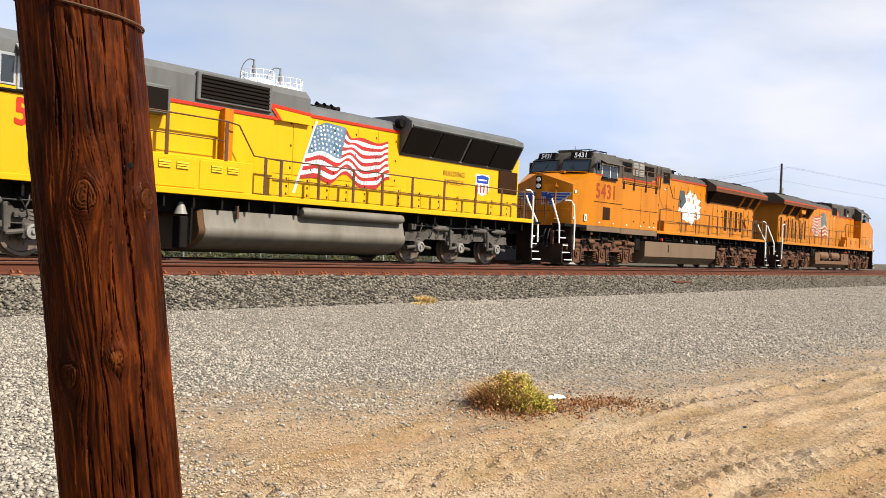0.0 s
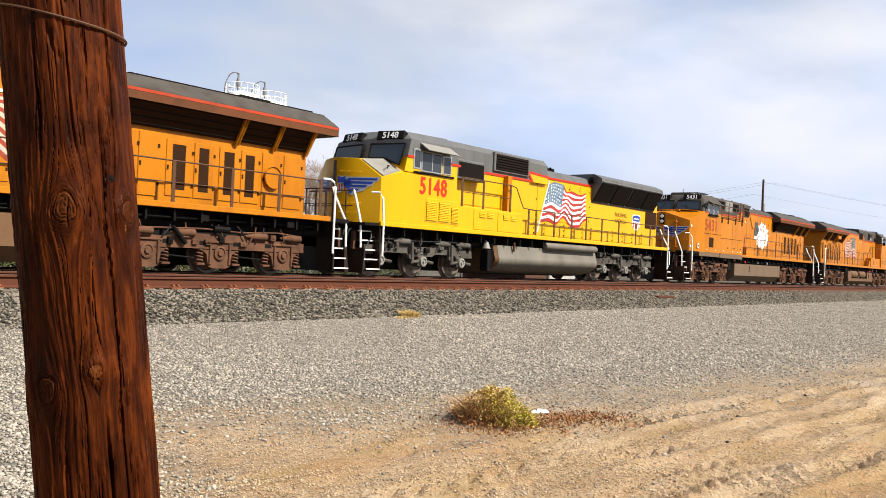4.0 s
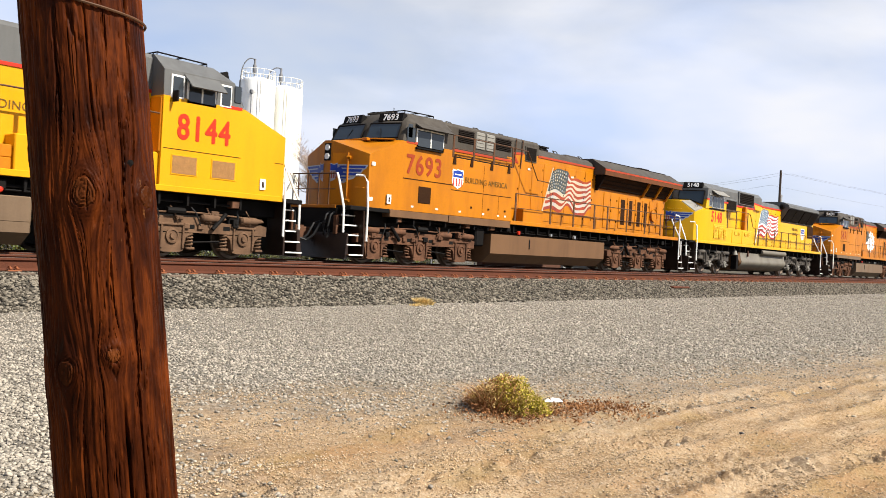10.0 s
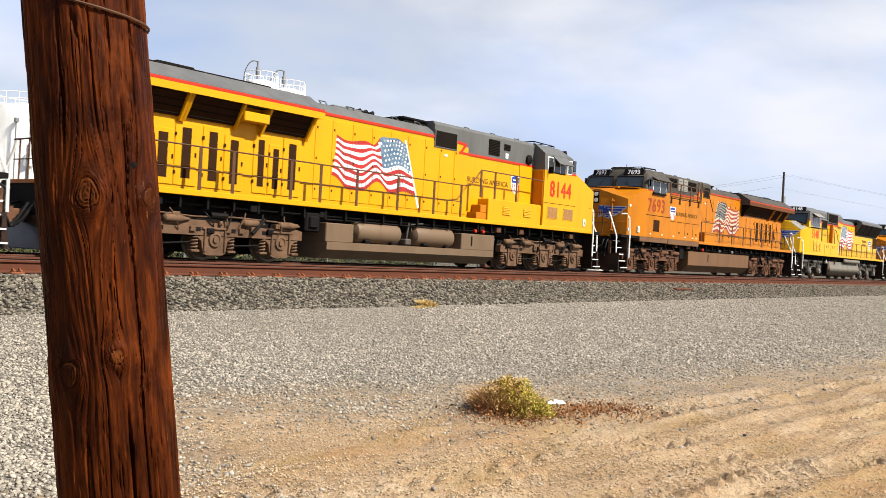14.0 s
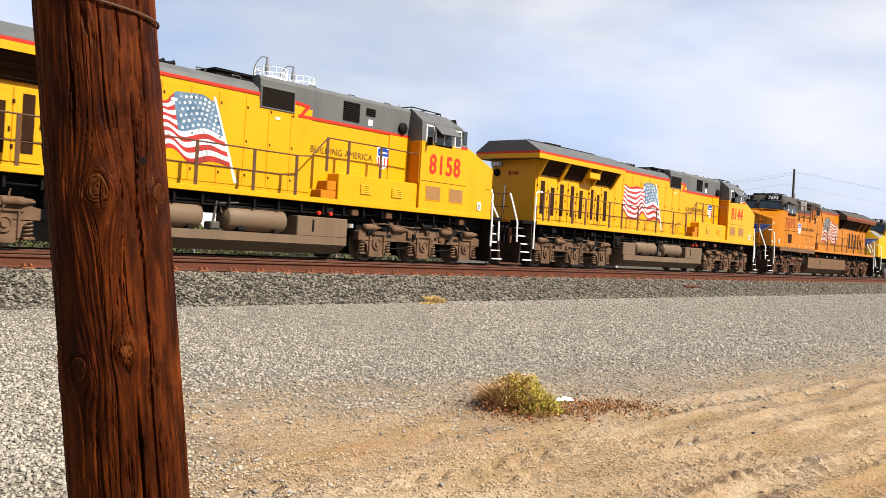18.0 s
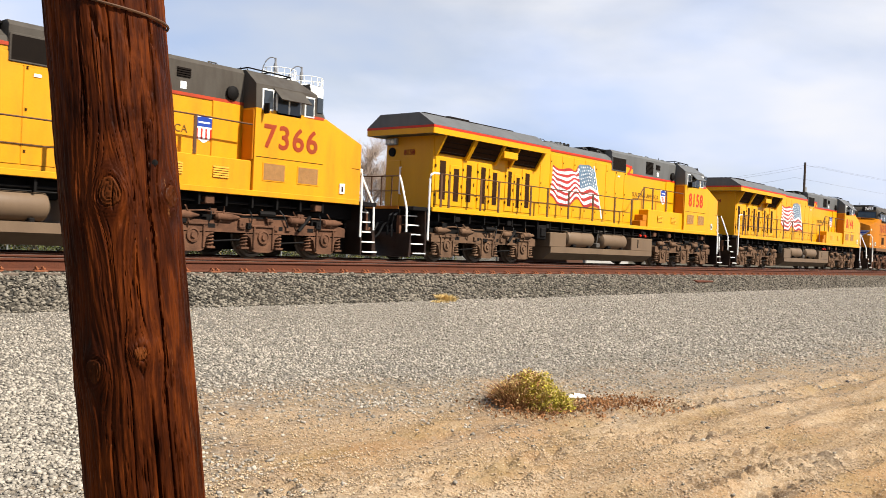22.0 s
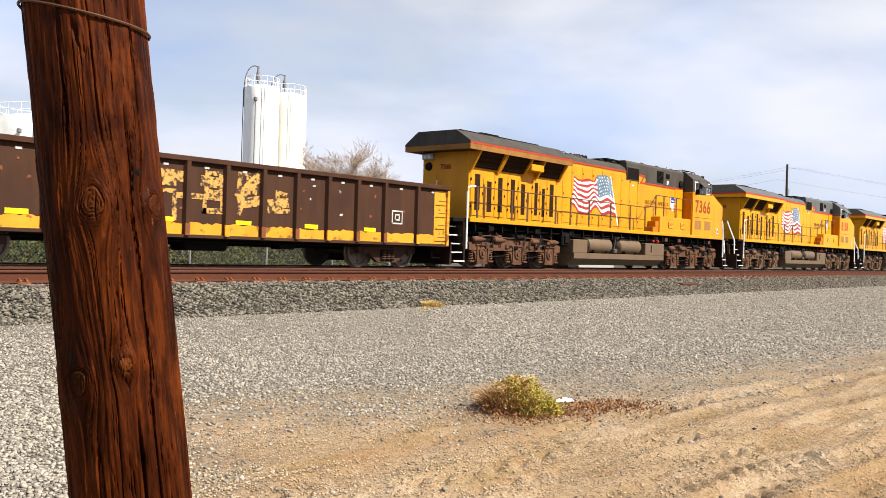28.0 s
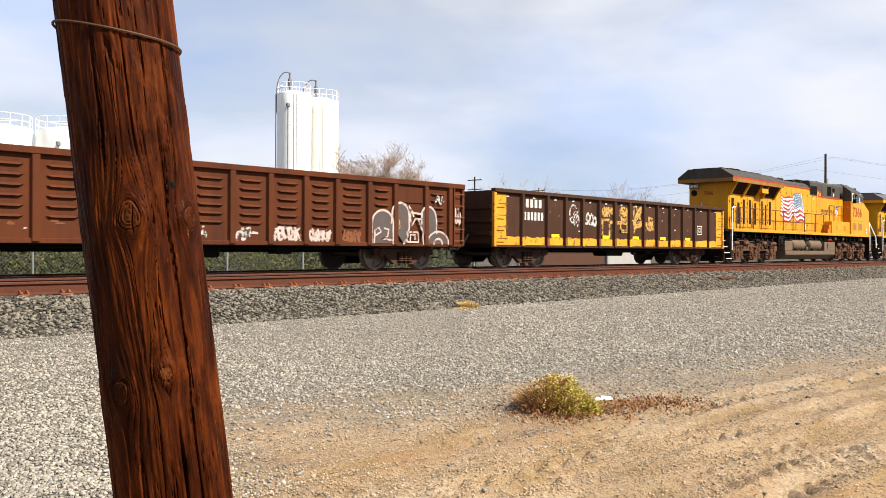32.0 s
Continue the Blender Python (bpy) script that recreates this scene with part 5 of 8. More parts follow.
def ge_locomotive(number, sign, paint, grey, red, truck_mat, tank_mat, label, flag=True, slogan=True, edge=None):
    """High-adhesion diesel with a flared radiator; sign +1 faces along the train's way."""
    root = thing("locomotive", label, "locomotive", "locomotives of the train")
    kit = Kit(root, sign)
    right = sign > 0
    rear = -9.35
    # frame and sill
    kit.put("underframe", Shape().box(-9.6, 10.4, -1.1, 1.1, 0.98, 1.36, 0.02), BLACK, "black underframe")
    kit.put("deck", Shape().box(-10.1, 10.9, -1.46, 1.46, 1.36, 1.47, 0.01), BLACK, "black walkway deck")
    kit.put("sill_edge", Shape().box(rear, 10.2 if right else 3.6, -1.52, -1.44, 1.37, 1.50, 0.01), paint, "yellow edge of the walkway")
    kit.put("sill_edge", Shape().box(rear, 10.2, 1.44, 1.52, 1.37, 1.50, 0.01), paint)
    for i in range(26):
        u = -9.0 + i * 0.72
        kit.put("outrigger", Shape().box(u, u + 0.05, -1.44, -1.1, 1.1, 1.36), BLACK)
    for u in (-8.2, -5.6, -3.4, 3.4, 4.3, 5.6, 8.8):
        kit.put("junction_box", Shape().box(u, u + 0.24, -1.42, -1.2, 1.12, 1.3, 0.02), BLACK if u < 4 else TRUCK_RED)
    kit.put("pipe_run", Shape().pipe([(-9, -1.3, 1.2), (-4, -1.32, 1.18), (3, -1.32, 1.2), (9, -1.3, 1.18)], 0.03, 6).pipe([(-3.4, -1.36, 1.1), (4.2, -1.36, 1.12)], 0.02, 6), BLACK)
    # hood
    r0, r1 = (-3.5, -9.42) if right else (-2.55, -9.5)
    hr = -8.85
    far_hood, far_roof = (0.84, 1.12) if right else (1.02, 1.5)
    kit.put("hood", Shape().prism([(-1.02, 1.47), (far_hood, 1.47), (far_hood, 3.84), (-1.02, 3.84)], "x", hr, 1.42), paint, "long hood")
    kit.put("hood_top", Shape().prism([(-1.03, 3.84), (1.03, 3.84), (0.98, 3.98), (0.78, 4.12), (-0.78, 4.12), (-0.98, 3.98)], "x", r0 + 0.1, 1.42), grey, "grey hood roof")
    kit.put("hood_front", Shape().prism([(-1.02, 1.47), (1.02, 1.47), (1.02, 3.48), (-1.02, 3.48)], "x", 1.42, 6.8), paint)
    kit.put("hood_front_top", Shape().prism([(-1.03, 3.48), (1.03, 3.48), (1.03, 4.2), (0.95, 4.3), (-0.95, 4.3), (-1.03, 4.2)], "x", 1.40, 6.8), grey, "grey raised hood section")
    kit.put("red_stripe", Shape().box(r0, 1.40, -1.042, -1.02, 3.80, 3.87), red, "red stripe")
    kit.put("red_stripe", Shape().box(2.62, 6.8, -1.042, -1.02, 3.46, 3.53), red, "red stripe")
    z = Shape().prism([(2.62, 3.46), (2.72, 3.46), (3.0, 3.76), (2.90, 3.80)], "y", -1.047, -1.0).prism([(2.35, 3.78), (2.98, 3.73), (2.98, 3.80), (2.35, 3.86)], "y", -1.051, -1.004)
    kit.put("red_zigzag", z, red)
    kit.put("yellow_flash", Shape().prism([(1.42, 3.48), (2.66, 3.48), (2.92, 3.76), (2.5, 3.8), (1.42, 3.84)], "y", -1.036, -1.02), paint)
    win = (1.45, 2.45, 3.56, 4.02) if right else (1.58, 2.2, 3.62, 4.06)
    w = kit.put("intake", Shape().box(win[0] - 0.04, win[1] + 0.04, -1.06, -1.0, win[2] - 0.04, win[3] + 0.04, 0.01), grey, "framed air intake")
    kit.put("intake_screen", Shape().box(win[0], win[1], -1.065, -1.03, win[2], win[3]), SHADE, "", w)
    kit.put("roof_hatch", Shape().box(0.35, 1.5, -0.7, 0.7, 4.08, 4.26, 0.03).box(0.3, 1.52, -0.75, 0.75, 4.24, 4.29), BLACK, "dark exhaust hatch")
    kit.put("roof_box", Shape().box(-2.3, -1.2, -0.55, 0.55, 4.08, 4.22, 0.03), grey)
    horn(kit, -0.9 if right else 0.0, -0.2, 4.12)
    for u in (-3.0, -2.0, -0.2, 0.8, 3.2, 4.6, 6.0):
        s = Shape().pipe([(u, -0.8, 4.12 if u < 1.4 else 4.3), (u, -0.72, 4.2 if u < 1.4 else 4.37), (u + 0.22, -0.72, 4.2 if u < 1.4 else 4.37), (u + 0.22, -0.8, 4.12 if u < 1.4 else 4.3)], 0.016, 5)
        kit.put("lifting_eye", s, grey)
    # hood doors
    plain_doors(kit, [-3.35, -2.75, -2.0, -1.25, -0.5, 0.25, 1.0, 1.7, 2.4, 3.1] if right else [-2.5, -1.9, -1.2, -0.45, 0.3, 1.0, 1.75, 2.5, 3.3], 1.62, 3.7 if right else 3.62, -1.02, paint)
    # radiator section
    kit.put("radiator_roof", Shape().prism([(-1.5, 3.60), (far_roof, 3.60), (far_roof, 3.84), (far_roof - 0.5, 4.2), (-0.92, 4.2), (-1.5, 3.84)], "x", r1, r0), grey, "grey flared radiator roof")
    kit.put("radiator_edge", Shape().box(r1 - 0.005, r0 + 0.005, -1.512, -1.49, 3.585, 3.75), edge or paint, "edge of the radiator roof")
    kit.put("radiator_edge", Shape().box(r1 - 0.005, r0 + 0.005, far_roof - 0.01, far_roof + 0.012, 3.585, 3.75), paint)
    kit.put("radiator_stripe", Shape().box(r1 - 0.01, r0 + 0.008, -1.516, -1.49, 3.755, 3.82), red, "red stripe")
    kit.put("radiator_end", Shape().box(r1 - 0.016, r1 + 0.004, -1.5, far_roof, 3.585, 3.75), edge or paint)
    kit.put("radiator_end_stripe", Shape().box(r1 - 0.02, r1, -1.51, far_roof + 0.01, 3.755, 3.82), red if edge is None else GREY_OLD)
    kit.put("radiator_fan_cover", Shape().box(r1 + 0.3, r0 - 1.2, -0.85, 0.55, 4.19, 4.25, 0.02).box(r1 + 1.6, r1 + 2.6, -0.7, 0.5, 4.24, 4.32, 0.03), SHADE, "dark roof screens")
    # left-facing: the long front bay is dark to carry the roof's shade
    bays = ((-8.75, -7.45), (-7.3, -5.95), (-5.1, -3.75)) if right else ((-8.75, -7.75), (-7.65, -6.6), (-6.5, -2.75))
    for a, b in bays:
        p = kit.put("radiator_intake", Shape().prism([(-1.0, 3.12), (-1.08, 3.10), (-1.36, 3.585), (-1.0, 3.585)], "x", a, b), GRILLE, "dark radiator intake, painted shade in the long front bay")
        for i in range(3):
            kit.put("intake_rod", Shape().pipe([(a, -1.12 - i * 0.08, 3.15 + i * 0.14), (b, -1.12 - i * 0.08, 3.15 + i * 0.14)], 0.012, 4), SHADE, "", p)
        # left-facing front braces are dark too, as shade under the roof
        for e in (a - 0.07, b):
            kit.put("brace", Shape().prism([(-1.02, 3.02), (-1.1, 3.0), (-1.46, 3.59), (-1.02, 3.59)], "x", e, e + 0.07), paint if right or e < -6.5 else SHADE, "", p)
    if right:
        kit.put("step_box", Shape().box(-5.9, -5.15, -1.4, -1.02, 3.22, 3.45, 0.02), paint)
        for a, b, zt in ((-8.75, -8.1, 2.92), (-8.08, -7.5, 2.72), (-7.48, -6.9, 2.90), (-6.75, -6.2, 2.9), (-6.15, -5.6, 2.78), (-5.3, -4.85, 2.9), (-4.83, -4.4, 2.72), (-4.38, -3.8, 2.92)):
            vent_door(kit, a, b, 1.6, zt + 0.1, -1.02, paint, ((0.3, 0.72),))
    else:
        for a, b in ((-4.45, -3.95), (-3.93, -3.4)):
            vent_door(kit, a, b, 1.62, 3.0, -1.02, paint, ())
        for a, b in ((-5.35, -4.65), (-5.95, -5.4), (-6.7, -6.1), (-7.3, -6.75)):
            vent_door(kit, a, b, 1.66, 2.92, -1.02, paint, ((0.28, 0.78),))
        d = vent_door(kit, -8.0, -7.4, 1.62, 2.95, -1.02, paint, ())
        kit.put("hand_wheel", Shape().lathe([(-1.10, 0.26), (-1.13, 0.27), (-1.10, 0.28)], "y", (-7.7, 0, 2.35), 20), paint, "round brake wheel", d)
        vent_door(kit, -8.7, -8.1, 1.62, 2.95, -1.02, paint, ())
    kit.put("rear_lamp", Shape().box(hr - 0.14, hr, 0.36, 0.80, 3.36, 3.56, 0.02), GALV, "rear lamp housing")
    kit.put("rear_socket", Shape().lathe([(hr - 0.05, 0.0), (hr - 0.045, 0.13), (hr, 0.14)], "x", (0, 0.60, 3.16), 14), BLACK)
    for y in (-0.08, 0.08):
        kit.put("rear_headlight", Shape().lathe([(hr - 0.15, 0.0), (hr - 0.16, 0.06), (hr - 0.12, 0.07)], "x", (0, 0.58 + y, 3.46), 12), WHITE)
    kit.put("rear_door", Shape().box(hr - 0.03, hr, 0.25, 0.78, 1.55, 2.9, 0.01), paint)
    if number:
        me = words_mesh("rear_digits", number, 0.22, NUMBER_OLD, "CENTER", 0.006)
        part("rear_digits", me, NUMBER_OLD, root, "small red road number on the rear end", at=Matrix.Translation((sign * (hr - 0.02), -0.1, 3.06)) @ Matrix.Rotation(radians(-90 * sign), 4, "Z"))
    kit.put("rear_grab", Shape().pipe([(hr - 0.01, 0.2, 1.9), (hr - 0.07, 0.2, 1.9), (hr - 0.07, 0.2, 2.7), (hr - 0.01, 0.2, 2.7)], 0.02, 6), RAIL_WHITE)
    # cab
    ge_cab(kit, paint, grey, red, number)
    if number:
        kit.words("cab_number", number, 0.76, NUMBER_RED if right and paint is YELLOW else NUMBER_OLD, 7.87 if right else 8.05, SIDE - 0.008, 2.53, "large red road number", bold=0.017, spread=1.14, narrow=(1.0 if paint is YELLOW_DULL else 0.84) if right else 0.96)
    if right:
        cab_window(kit, 7.42, 8.10, 3.36, 3.78, SIDE + 0.02, edge=RAIL_WHITE)
        for a, b in ((7.00, 7.26), (8.28, 8.52)):
            w = kit.put("cab_window", Shape().box(a - 0.035, b + 0.035, SIDE - 0.012, SIDE + 0.04, 3.37, 3.87, 0.01), RAIL_WHITE, "narrow side window in a pale surround")
            kit.put("pane", Shape().box(a, b, SIDE - 0.02, SIDE + 0.02, 3.41, 3.83), GLASS, "", w)
        kit.put("awning", Shape().prism([(SIDE - 0.30, 3.64), (SIDE - 0.28, 3.62), (SIDE + 0.05, 3.90), (SIDE + 0.05, 3.95)], "x", 7.30, 8.22), grey, "grey window awning")
        kit.put("mirror", Shape().box(7.0, 7.04, SIDE - 0.2, SIDE - 0.02, 3.28, 3.52, 0.005), BLACK)
        # shade of the recess behind the cab is put into this door's colour
        kit.put("cab_door", Shape().box(6.765, 6.80, -1.46, -1.06, 2.2, 3.36, 0.008), YELLOW_OLD, "rear cab door with recess shade in its darker yellow")
        # raised walkway with cabinets below
        kit.put("cabinet", Shape().box(3.75, 6.8, -1.42, -1.0, 1.48, 2.18, 0.02), paint, "cabinet under the raised walkway")
        for a in (4.55, 5.75):
            louvre_panel(kit, a, a + 0.42, 1.72, 1.98, -1.42, 5, paint)
        kit.put("seat_steps", Shape().box(3.2, 3.72, -1.38, -1.02, 1.48, 1.72, 0.015).box(3.4, 3.72, -1.38, -1.02, 1.72, 1.96, 0.015), YELLOW_OLD, "brown-yellow step box")
        handrail(kit, [3.3, 4.05, 5.25], 3.02, 2.18, SIDE + 0.07, mid=False)
        kit.put("handrail", Shape().pipe([(2.3, SIDE + 0.03, 2.46), (2.75, SIDE + 0.05, 2.5), (3.3, SIDE + 0.07, 3.02)], 0.019, 6), RAIL_BROWN)
        kit.put("handrail", Shape().pipe([(5.25, SIDE + 0.07, 3.02), (6.75, SIDE + 0.05, 3.0)], 0.019, 6), RAIL_BROWN)
        handrail(kit, [2.28, 1.0, -0.57, -2.18, -3.48, -4.46, -6.2, -7.1, -8.6, -8.95], 2.46, 1.46, SIDE + 0.03)
        for a in (7.08, 8.12):
            p = kit.put("cab_grille", Shape().box(a - 0.03, a + 0.66, SIDE - 0.012, SIDE + 0.01, 1.74, 2.18, 0.006), paint)
            kit.put("vent_mesh", Shape().box(a, a + 0.62, SIDE - 0.016, SIDE, 1.77, 2.15), MESH_TAN, "rusty tan vent mesh", p)
        kit.put("cab_rear_door", Shape().box(5.95, 6.72, -1.05, -1.0, 2.2, 3.46, 0.01), paint, "door in the recess behind the cab")
        louvre_panel(kit, 4.15, 4.75, 3.62, 4.12, -1.03, 10, SHADE)
        louvre_panel(kit, 5.0, 5.35, 3.86, 4.06, -1.03, 4, SHADE)
        kit.put("label_plate", Shape().box(5.1, 5.25, -1.036, -1.03, 3.6, 3.76), WHITE)
        kit.put("cab_mirror_lamp", Shape().lathe([(-1.14, 0.09), (-1.10, 0.16), (-1.02, 0.16)], "y", (6.45, 0, 3.7), 12), BLACK)
        kit.put("panel_seam", Shape().box(6.85, 8.9, SIDE - 0.004, SIDE + 0.01, 2.28, 2.295).box(8.98, 10.2, SIDE + 0.03, SIDE + 0.05, 2.28, 2.295), GRILLE)
    else:
        cab_window(kit, 7.25, 8.4, 3.33, 3.78, SIDE + 0.02, edge=RAIL_WHITE)
        kit.put("front_side_window", Shape().box(8.52, 8.86, SIDE - 0.012, SIDE + 0.02, 3.4, 3.82, 0.01), GLASS)
        kit.put("awning", Shape().prism([(SIDE - 0.24, 3.82), (SIDE - 0.22, 3.80), (SIDE + 0.05, 3.93), (SIDE + 0.04, 3.97)], "x", 7.0, 8.5), grey, "grey window awning")
        kit.put("arm_rest", Shape().box(7.3, 8.5, SIDE - 0.08, SIDE, 3.24, 3.29, 0.01), BLACK)
        body = kit.put("side_cabinet", Shape().box(3.55, 6.82, SIDE, -1.0, 1.46, 3.2, 0.015), paint, "full-height side cabinet")
        kit.put("skirt", Shape().box(3.58, 6.8, SIDE - 0.004, -1.2, 1.24, 1.46, 0.01), tank_mat, "dusty skirt", body)
        kit.put("cabinet_seam", Shape().box(3.6, 6.75, SIDE - 0.006, SIDE + 0.01, 2.22, 2.24).box(6.7, 8.95, SIDE - 0.006, SIDE + 0.01, 2.36, 2.385), GRILLE, "", body)
        kit.put("cab_skirt", Shape().box(6.82, 9.4, SIDE + 0.004, -1.2, 1.26, 1.465, 0.01), tank_mat)
        kit.put("cab_vent", Shape().box(7.7, 8.26, SIDE - 0.012, SIDE + 0.01, 1.72, 2.2, 0.01), GRILLE, "dark square cab vent")
        kit.put("hood_shelf", Shape().box(3.55, 6.8, -1.48, -1.0, 3.2, 3.24), BLACK)
        handrail(kit, [3.6, 4.65, 5.7, 6.72], 3.86, 3.1, SIDE + 0.02)
        kit.put("handrail", Shape().pipe([(3.6, SIDE + 0.02, 3.86), (2.7, SIDE + 0.04, 3.84), (2.0, SIDE + 0.06, 2.95), (1.2, SIDE + 0.07, 2.93), (1.15, SIDE + 0.06, 2.4)], 0.019, 6), RAIL_BROWN)
        handrail(kit, [3.28, 1.12, -0.44, -1.95, -2.97, -4.56, -6.16, -7.6, -9.0], 2.40, 1.46, SIDE + 0.03)
        for a, b in ((5.15, 5.95), (3.1, 3.95)):
            louvre_panel(kit, a, b, 3.78, 4.16, -1.03, 7, SHADE)
        for a, b in ((4.05, 4.5), (4.58, 5.05)):
            ht = kit.put("hatch", Shape().box(a, b, -1.06, -1.0, 3.66, 4.2, 0.02), TANK_GREY, "pale grey ribbed hatch")
            for k in range(4):
                kit.put("hatch_rib", Shape().box(a + 0.05, b - 0.05, -1.075, -1.05, 3.74 + k * 0.12, 3.77 + k * 0.12, 0.005), TANK_GREY, "", ht)
        for a in (3.75, 4.7, 5.75, 6.6):
            kit.put("rail_bracket", Shape().prism([(a, 3.0), (a + 0.16, 3.0), (a + 0.12, 3.22), (a + 0.02, 3.3)], "y", SIDE - 0.02, SIDE + 0.03), GRILLE, "dark rail bracket")
        kit.put("roof_ladder", Shape().pipe([(2.9, -1.05, 3.3), (2.85, -1.08, 4.22), (2.6, -0.9, 4.3)], 0.02, 6).pipe([(2.5, -1.05, 3.3), (2.45, -1.08, 4.22), (2.3, -0.9, 4.3)], 0.02, 6), RAIL_BROWN)
        for k in range(3):
            kit.put("cabinet_handle", Shape().box(3.9 + k * 0.9, 3.98 + k * 0.9, SIDE - 0.02, SIDE, 1.74, 1.80, 0.005), GRILLE, "", body)
        kit.put("cabinet_seam", Shape().box(5.15, 5.16, SIDE - 0.004, SIDE + 0.01, 1.5, 3.1).box(4.3, 4.31, SIDE - 0.004, SIDE + 0.01, 1.5, 2.2), GRILLE, "", body)
        kit.put("seat_steps", Shape().box(1.5, 2.7, -1.4, -1.02, 1.48, 1.95, 0.015), paint)
        for u in (8.5, 7.4, 6.3, 5.1, 4.3, 3.9):
            kit.put("reflector", Shape().box(u - 0.05, u + 0.05, SIDE - 0.007, SIDE + 0.03, 1.58, 1.63), RAIL_WHITE)
    # writing and emblems
    if flag:
        flag_paint(kit, -1.036, 0.12 if right else 0.4, paint is YELLOW_OLD)
    else:
        blot = [(math.cos(k * 0.2513) * (1.15 + 0.20 * math.sin(k * 2.7) + 0.12 * math.sin(k * 5.1)) - 0.75, 2.66 + math.sin(k * 0.2513) * (0.66 + 0.13 * math.cos(k * 3.1) + 0.08 * math.sin(k * 4.3))) for k in range(25)]
        kit.put("faded_flag_patch", Shape().prism(blot[::-1], "y", -1.042, -1.03), FLAG_WHITE, "white patch left by a peeled flag")
        g = random.Random(3)
        for k in range(9):
            u, z, w, h = g.uniform(-1.7, 0.2), g.uniform(2.2, 3.05), g.uniform(0.10, 0.3), g.uniform(0.06, 0.2)
            kit.put("peeled_spot", Shape().prism([(u, z), (u - w, z + 0.03), (u - w * 0.9, z + h), (u - w * 0.2, z + h * 1.2)], "y", -1.047, -1.03), FLAG_WHITE_FOLD if k % 2 else YELLOW_OLD)
        kit.put("faded_flag_corner", Shape().prism([(0.42, 3.4), (0.0, 3.42), (-0.25, 2.95), (0.2, 2.6), (0.55, 2.7)][::-1], "y", -1.05, -1.03), FLAG_BLUE_OLD)
    if slogan:
        kit.words("slogan", "BUILDING AMERICA", 0.24, LETTER, 4.2 if right else 5.0, (HOOD if right else SIDE) - 0.008, 2.66 if right else 2.50, "painted slogan lettering", spread=1.05)
        if right:
            shield_paint(kit, 5.5, 6.0, 2.48, 3.1, HOOD - 0.006)
        else:
            shield_paint(kit, 6.2, 6.75, 2.28, 2.86, SIDE - 0.004)
    for u in (-7.5, -4.0, -1.0, 1.9):
        kit.put("reflector", Shape().box(u, u + 0.14, -1.05, -1.03, 3.3, 3.36), WHITE)
    # ends
    end_steps(kit, 10.95, 1, truck_mat)
    end_steps(kit, -10.15, -1, truck_mat)
    # tank and tanks of air
    if right:
        t = kit.put("fuel_tank", Shape().prism([(-1.12, 0.10), (1.12, 0.10), (1.46, 0.34), (1.46, 0.54), (-1.46, 0.54), (-1.46, 0.34)], "x", -3.15, 4.1), tank_mat, "dusty angular fuel tank")
        kit.put("tank_block", Shape().box(-3.2, -2.2, -1.46, 1.46, 0.53, 1.02, 0.02), tank_mat, "", t)
        kit.put("tank_block", Shape().box(2.42, 4.12, -1.46, 1.46, 0.53, 1.02, 0.02), tank_mat, "", t)
        for a, b in ((-2.05, -0.2), (0.35, 2.2)):
            prof = [(a, 0.0), (a + 0.02, 0.16), (a + 0.09, 0.27), (a + 0.18, 0.30), (b - 0.18, 0.30), (b - 0.09, 0.27), (b - 0.02, 0.16), (b, 0.0)]
            kit.put("air_tank", Shape().lathe(prof, "x", (0, -1.16, 0.84), 22), tank_mat, "dusty cylindrical air tank", t)
            kit.put("tank_foot", Shape().box(a + 0.34, a + 0.46, -1.42, -1.2, 0.50, 0.62, 0.02).box(b - 0.46, b - 0.34, -1.42, -1.2, 0.50, 0.62, 0.02).lathe([(a + 0.3, 0.0), (a + 0.31, 0.05), (a + 0.5, 0.05)], "x", (0, -1.42, 0.60), 8), BLACK, "", t)
        kit.put("air_valve", Shape().box(-0.05, 0.2, -1.4, -1.1, 0.56, 0.74, 0.03).pipe([(0.05, -1.3, 0.6), (0.1, -1.35, 1.2)], 0.03, 6).pipe([(0.3, -1.3, 0.95), (0.15, -1.38, 1.15), (0.7, -1.36, 1.2)], 0.02, 6), TRUCK_GREY, "", t)
        kit.put("sight_gauge", Shape().box(2.9, 2.96, -1.475, -1.45, 0.65, 0.95, 0.005), BLACK, "", t)
        for u in (3.1, 3.5):
            kit.put("red_valve", Shape().lathe([(-1.5, 0.0), (-1.49, 0.05), (-1.42, 0.05)], "y", (u, 0, 1.12), 10), RED, "small red valve", t)
        kit.put("filter_rack", Shape().box(-3.85, -3.35, -1.4, -1.0, 0.75, 1.25, 0.04).box(-3.75, -3.45, -1.46, -1.4, 0.85, 1.15, 0.03), BLACK, "", t)
        trucks = (7.3, -6.5)
    else:
        t = kit.put("fuel_tank", Shape().prism([(-1.12, 0.10), (1.12, 0.10), (1.46, 0.40), (1.46, 1.02), (-1.46, 1.02), (-1.46, 0.40)], "x", -2.85, 4.55), tank_mat, "dusty angular fuel tank")
        kit.put("sight_gauge", Shape().box(2.3, 2.36, -1.475, -1.45, 0.6, 0.92, 0.005), BLACK, "", t)
        kit.put("filler", Shape().lathe([(-1.5, 0.0), (-1.49, 0.06), (-1.42, 0.07)], "y", (-0.6, 0, 1.12), 10).lathe([(-1.5, 0.0), (-1.49, 0.05), (-1.42, 0.05)], "y", (1.0, 0, 1.12), 10), GALV, "", t)
        kit.put("red_valve", Shape().lathe([(-1.5, 0.0), (-1.49, 0.06), (-1.42, 0.06)], "y", (3.0, 0, 1.12), 10), RED, "", t)
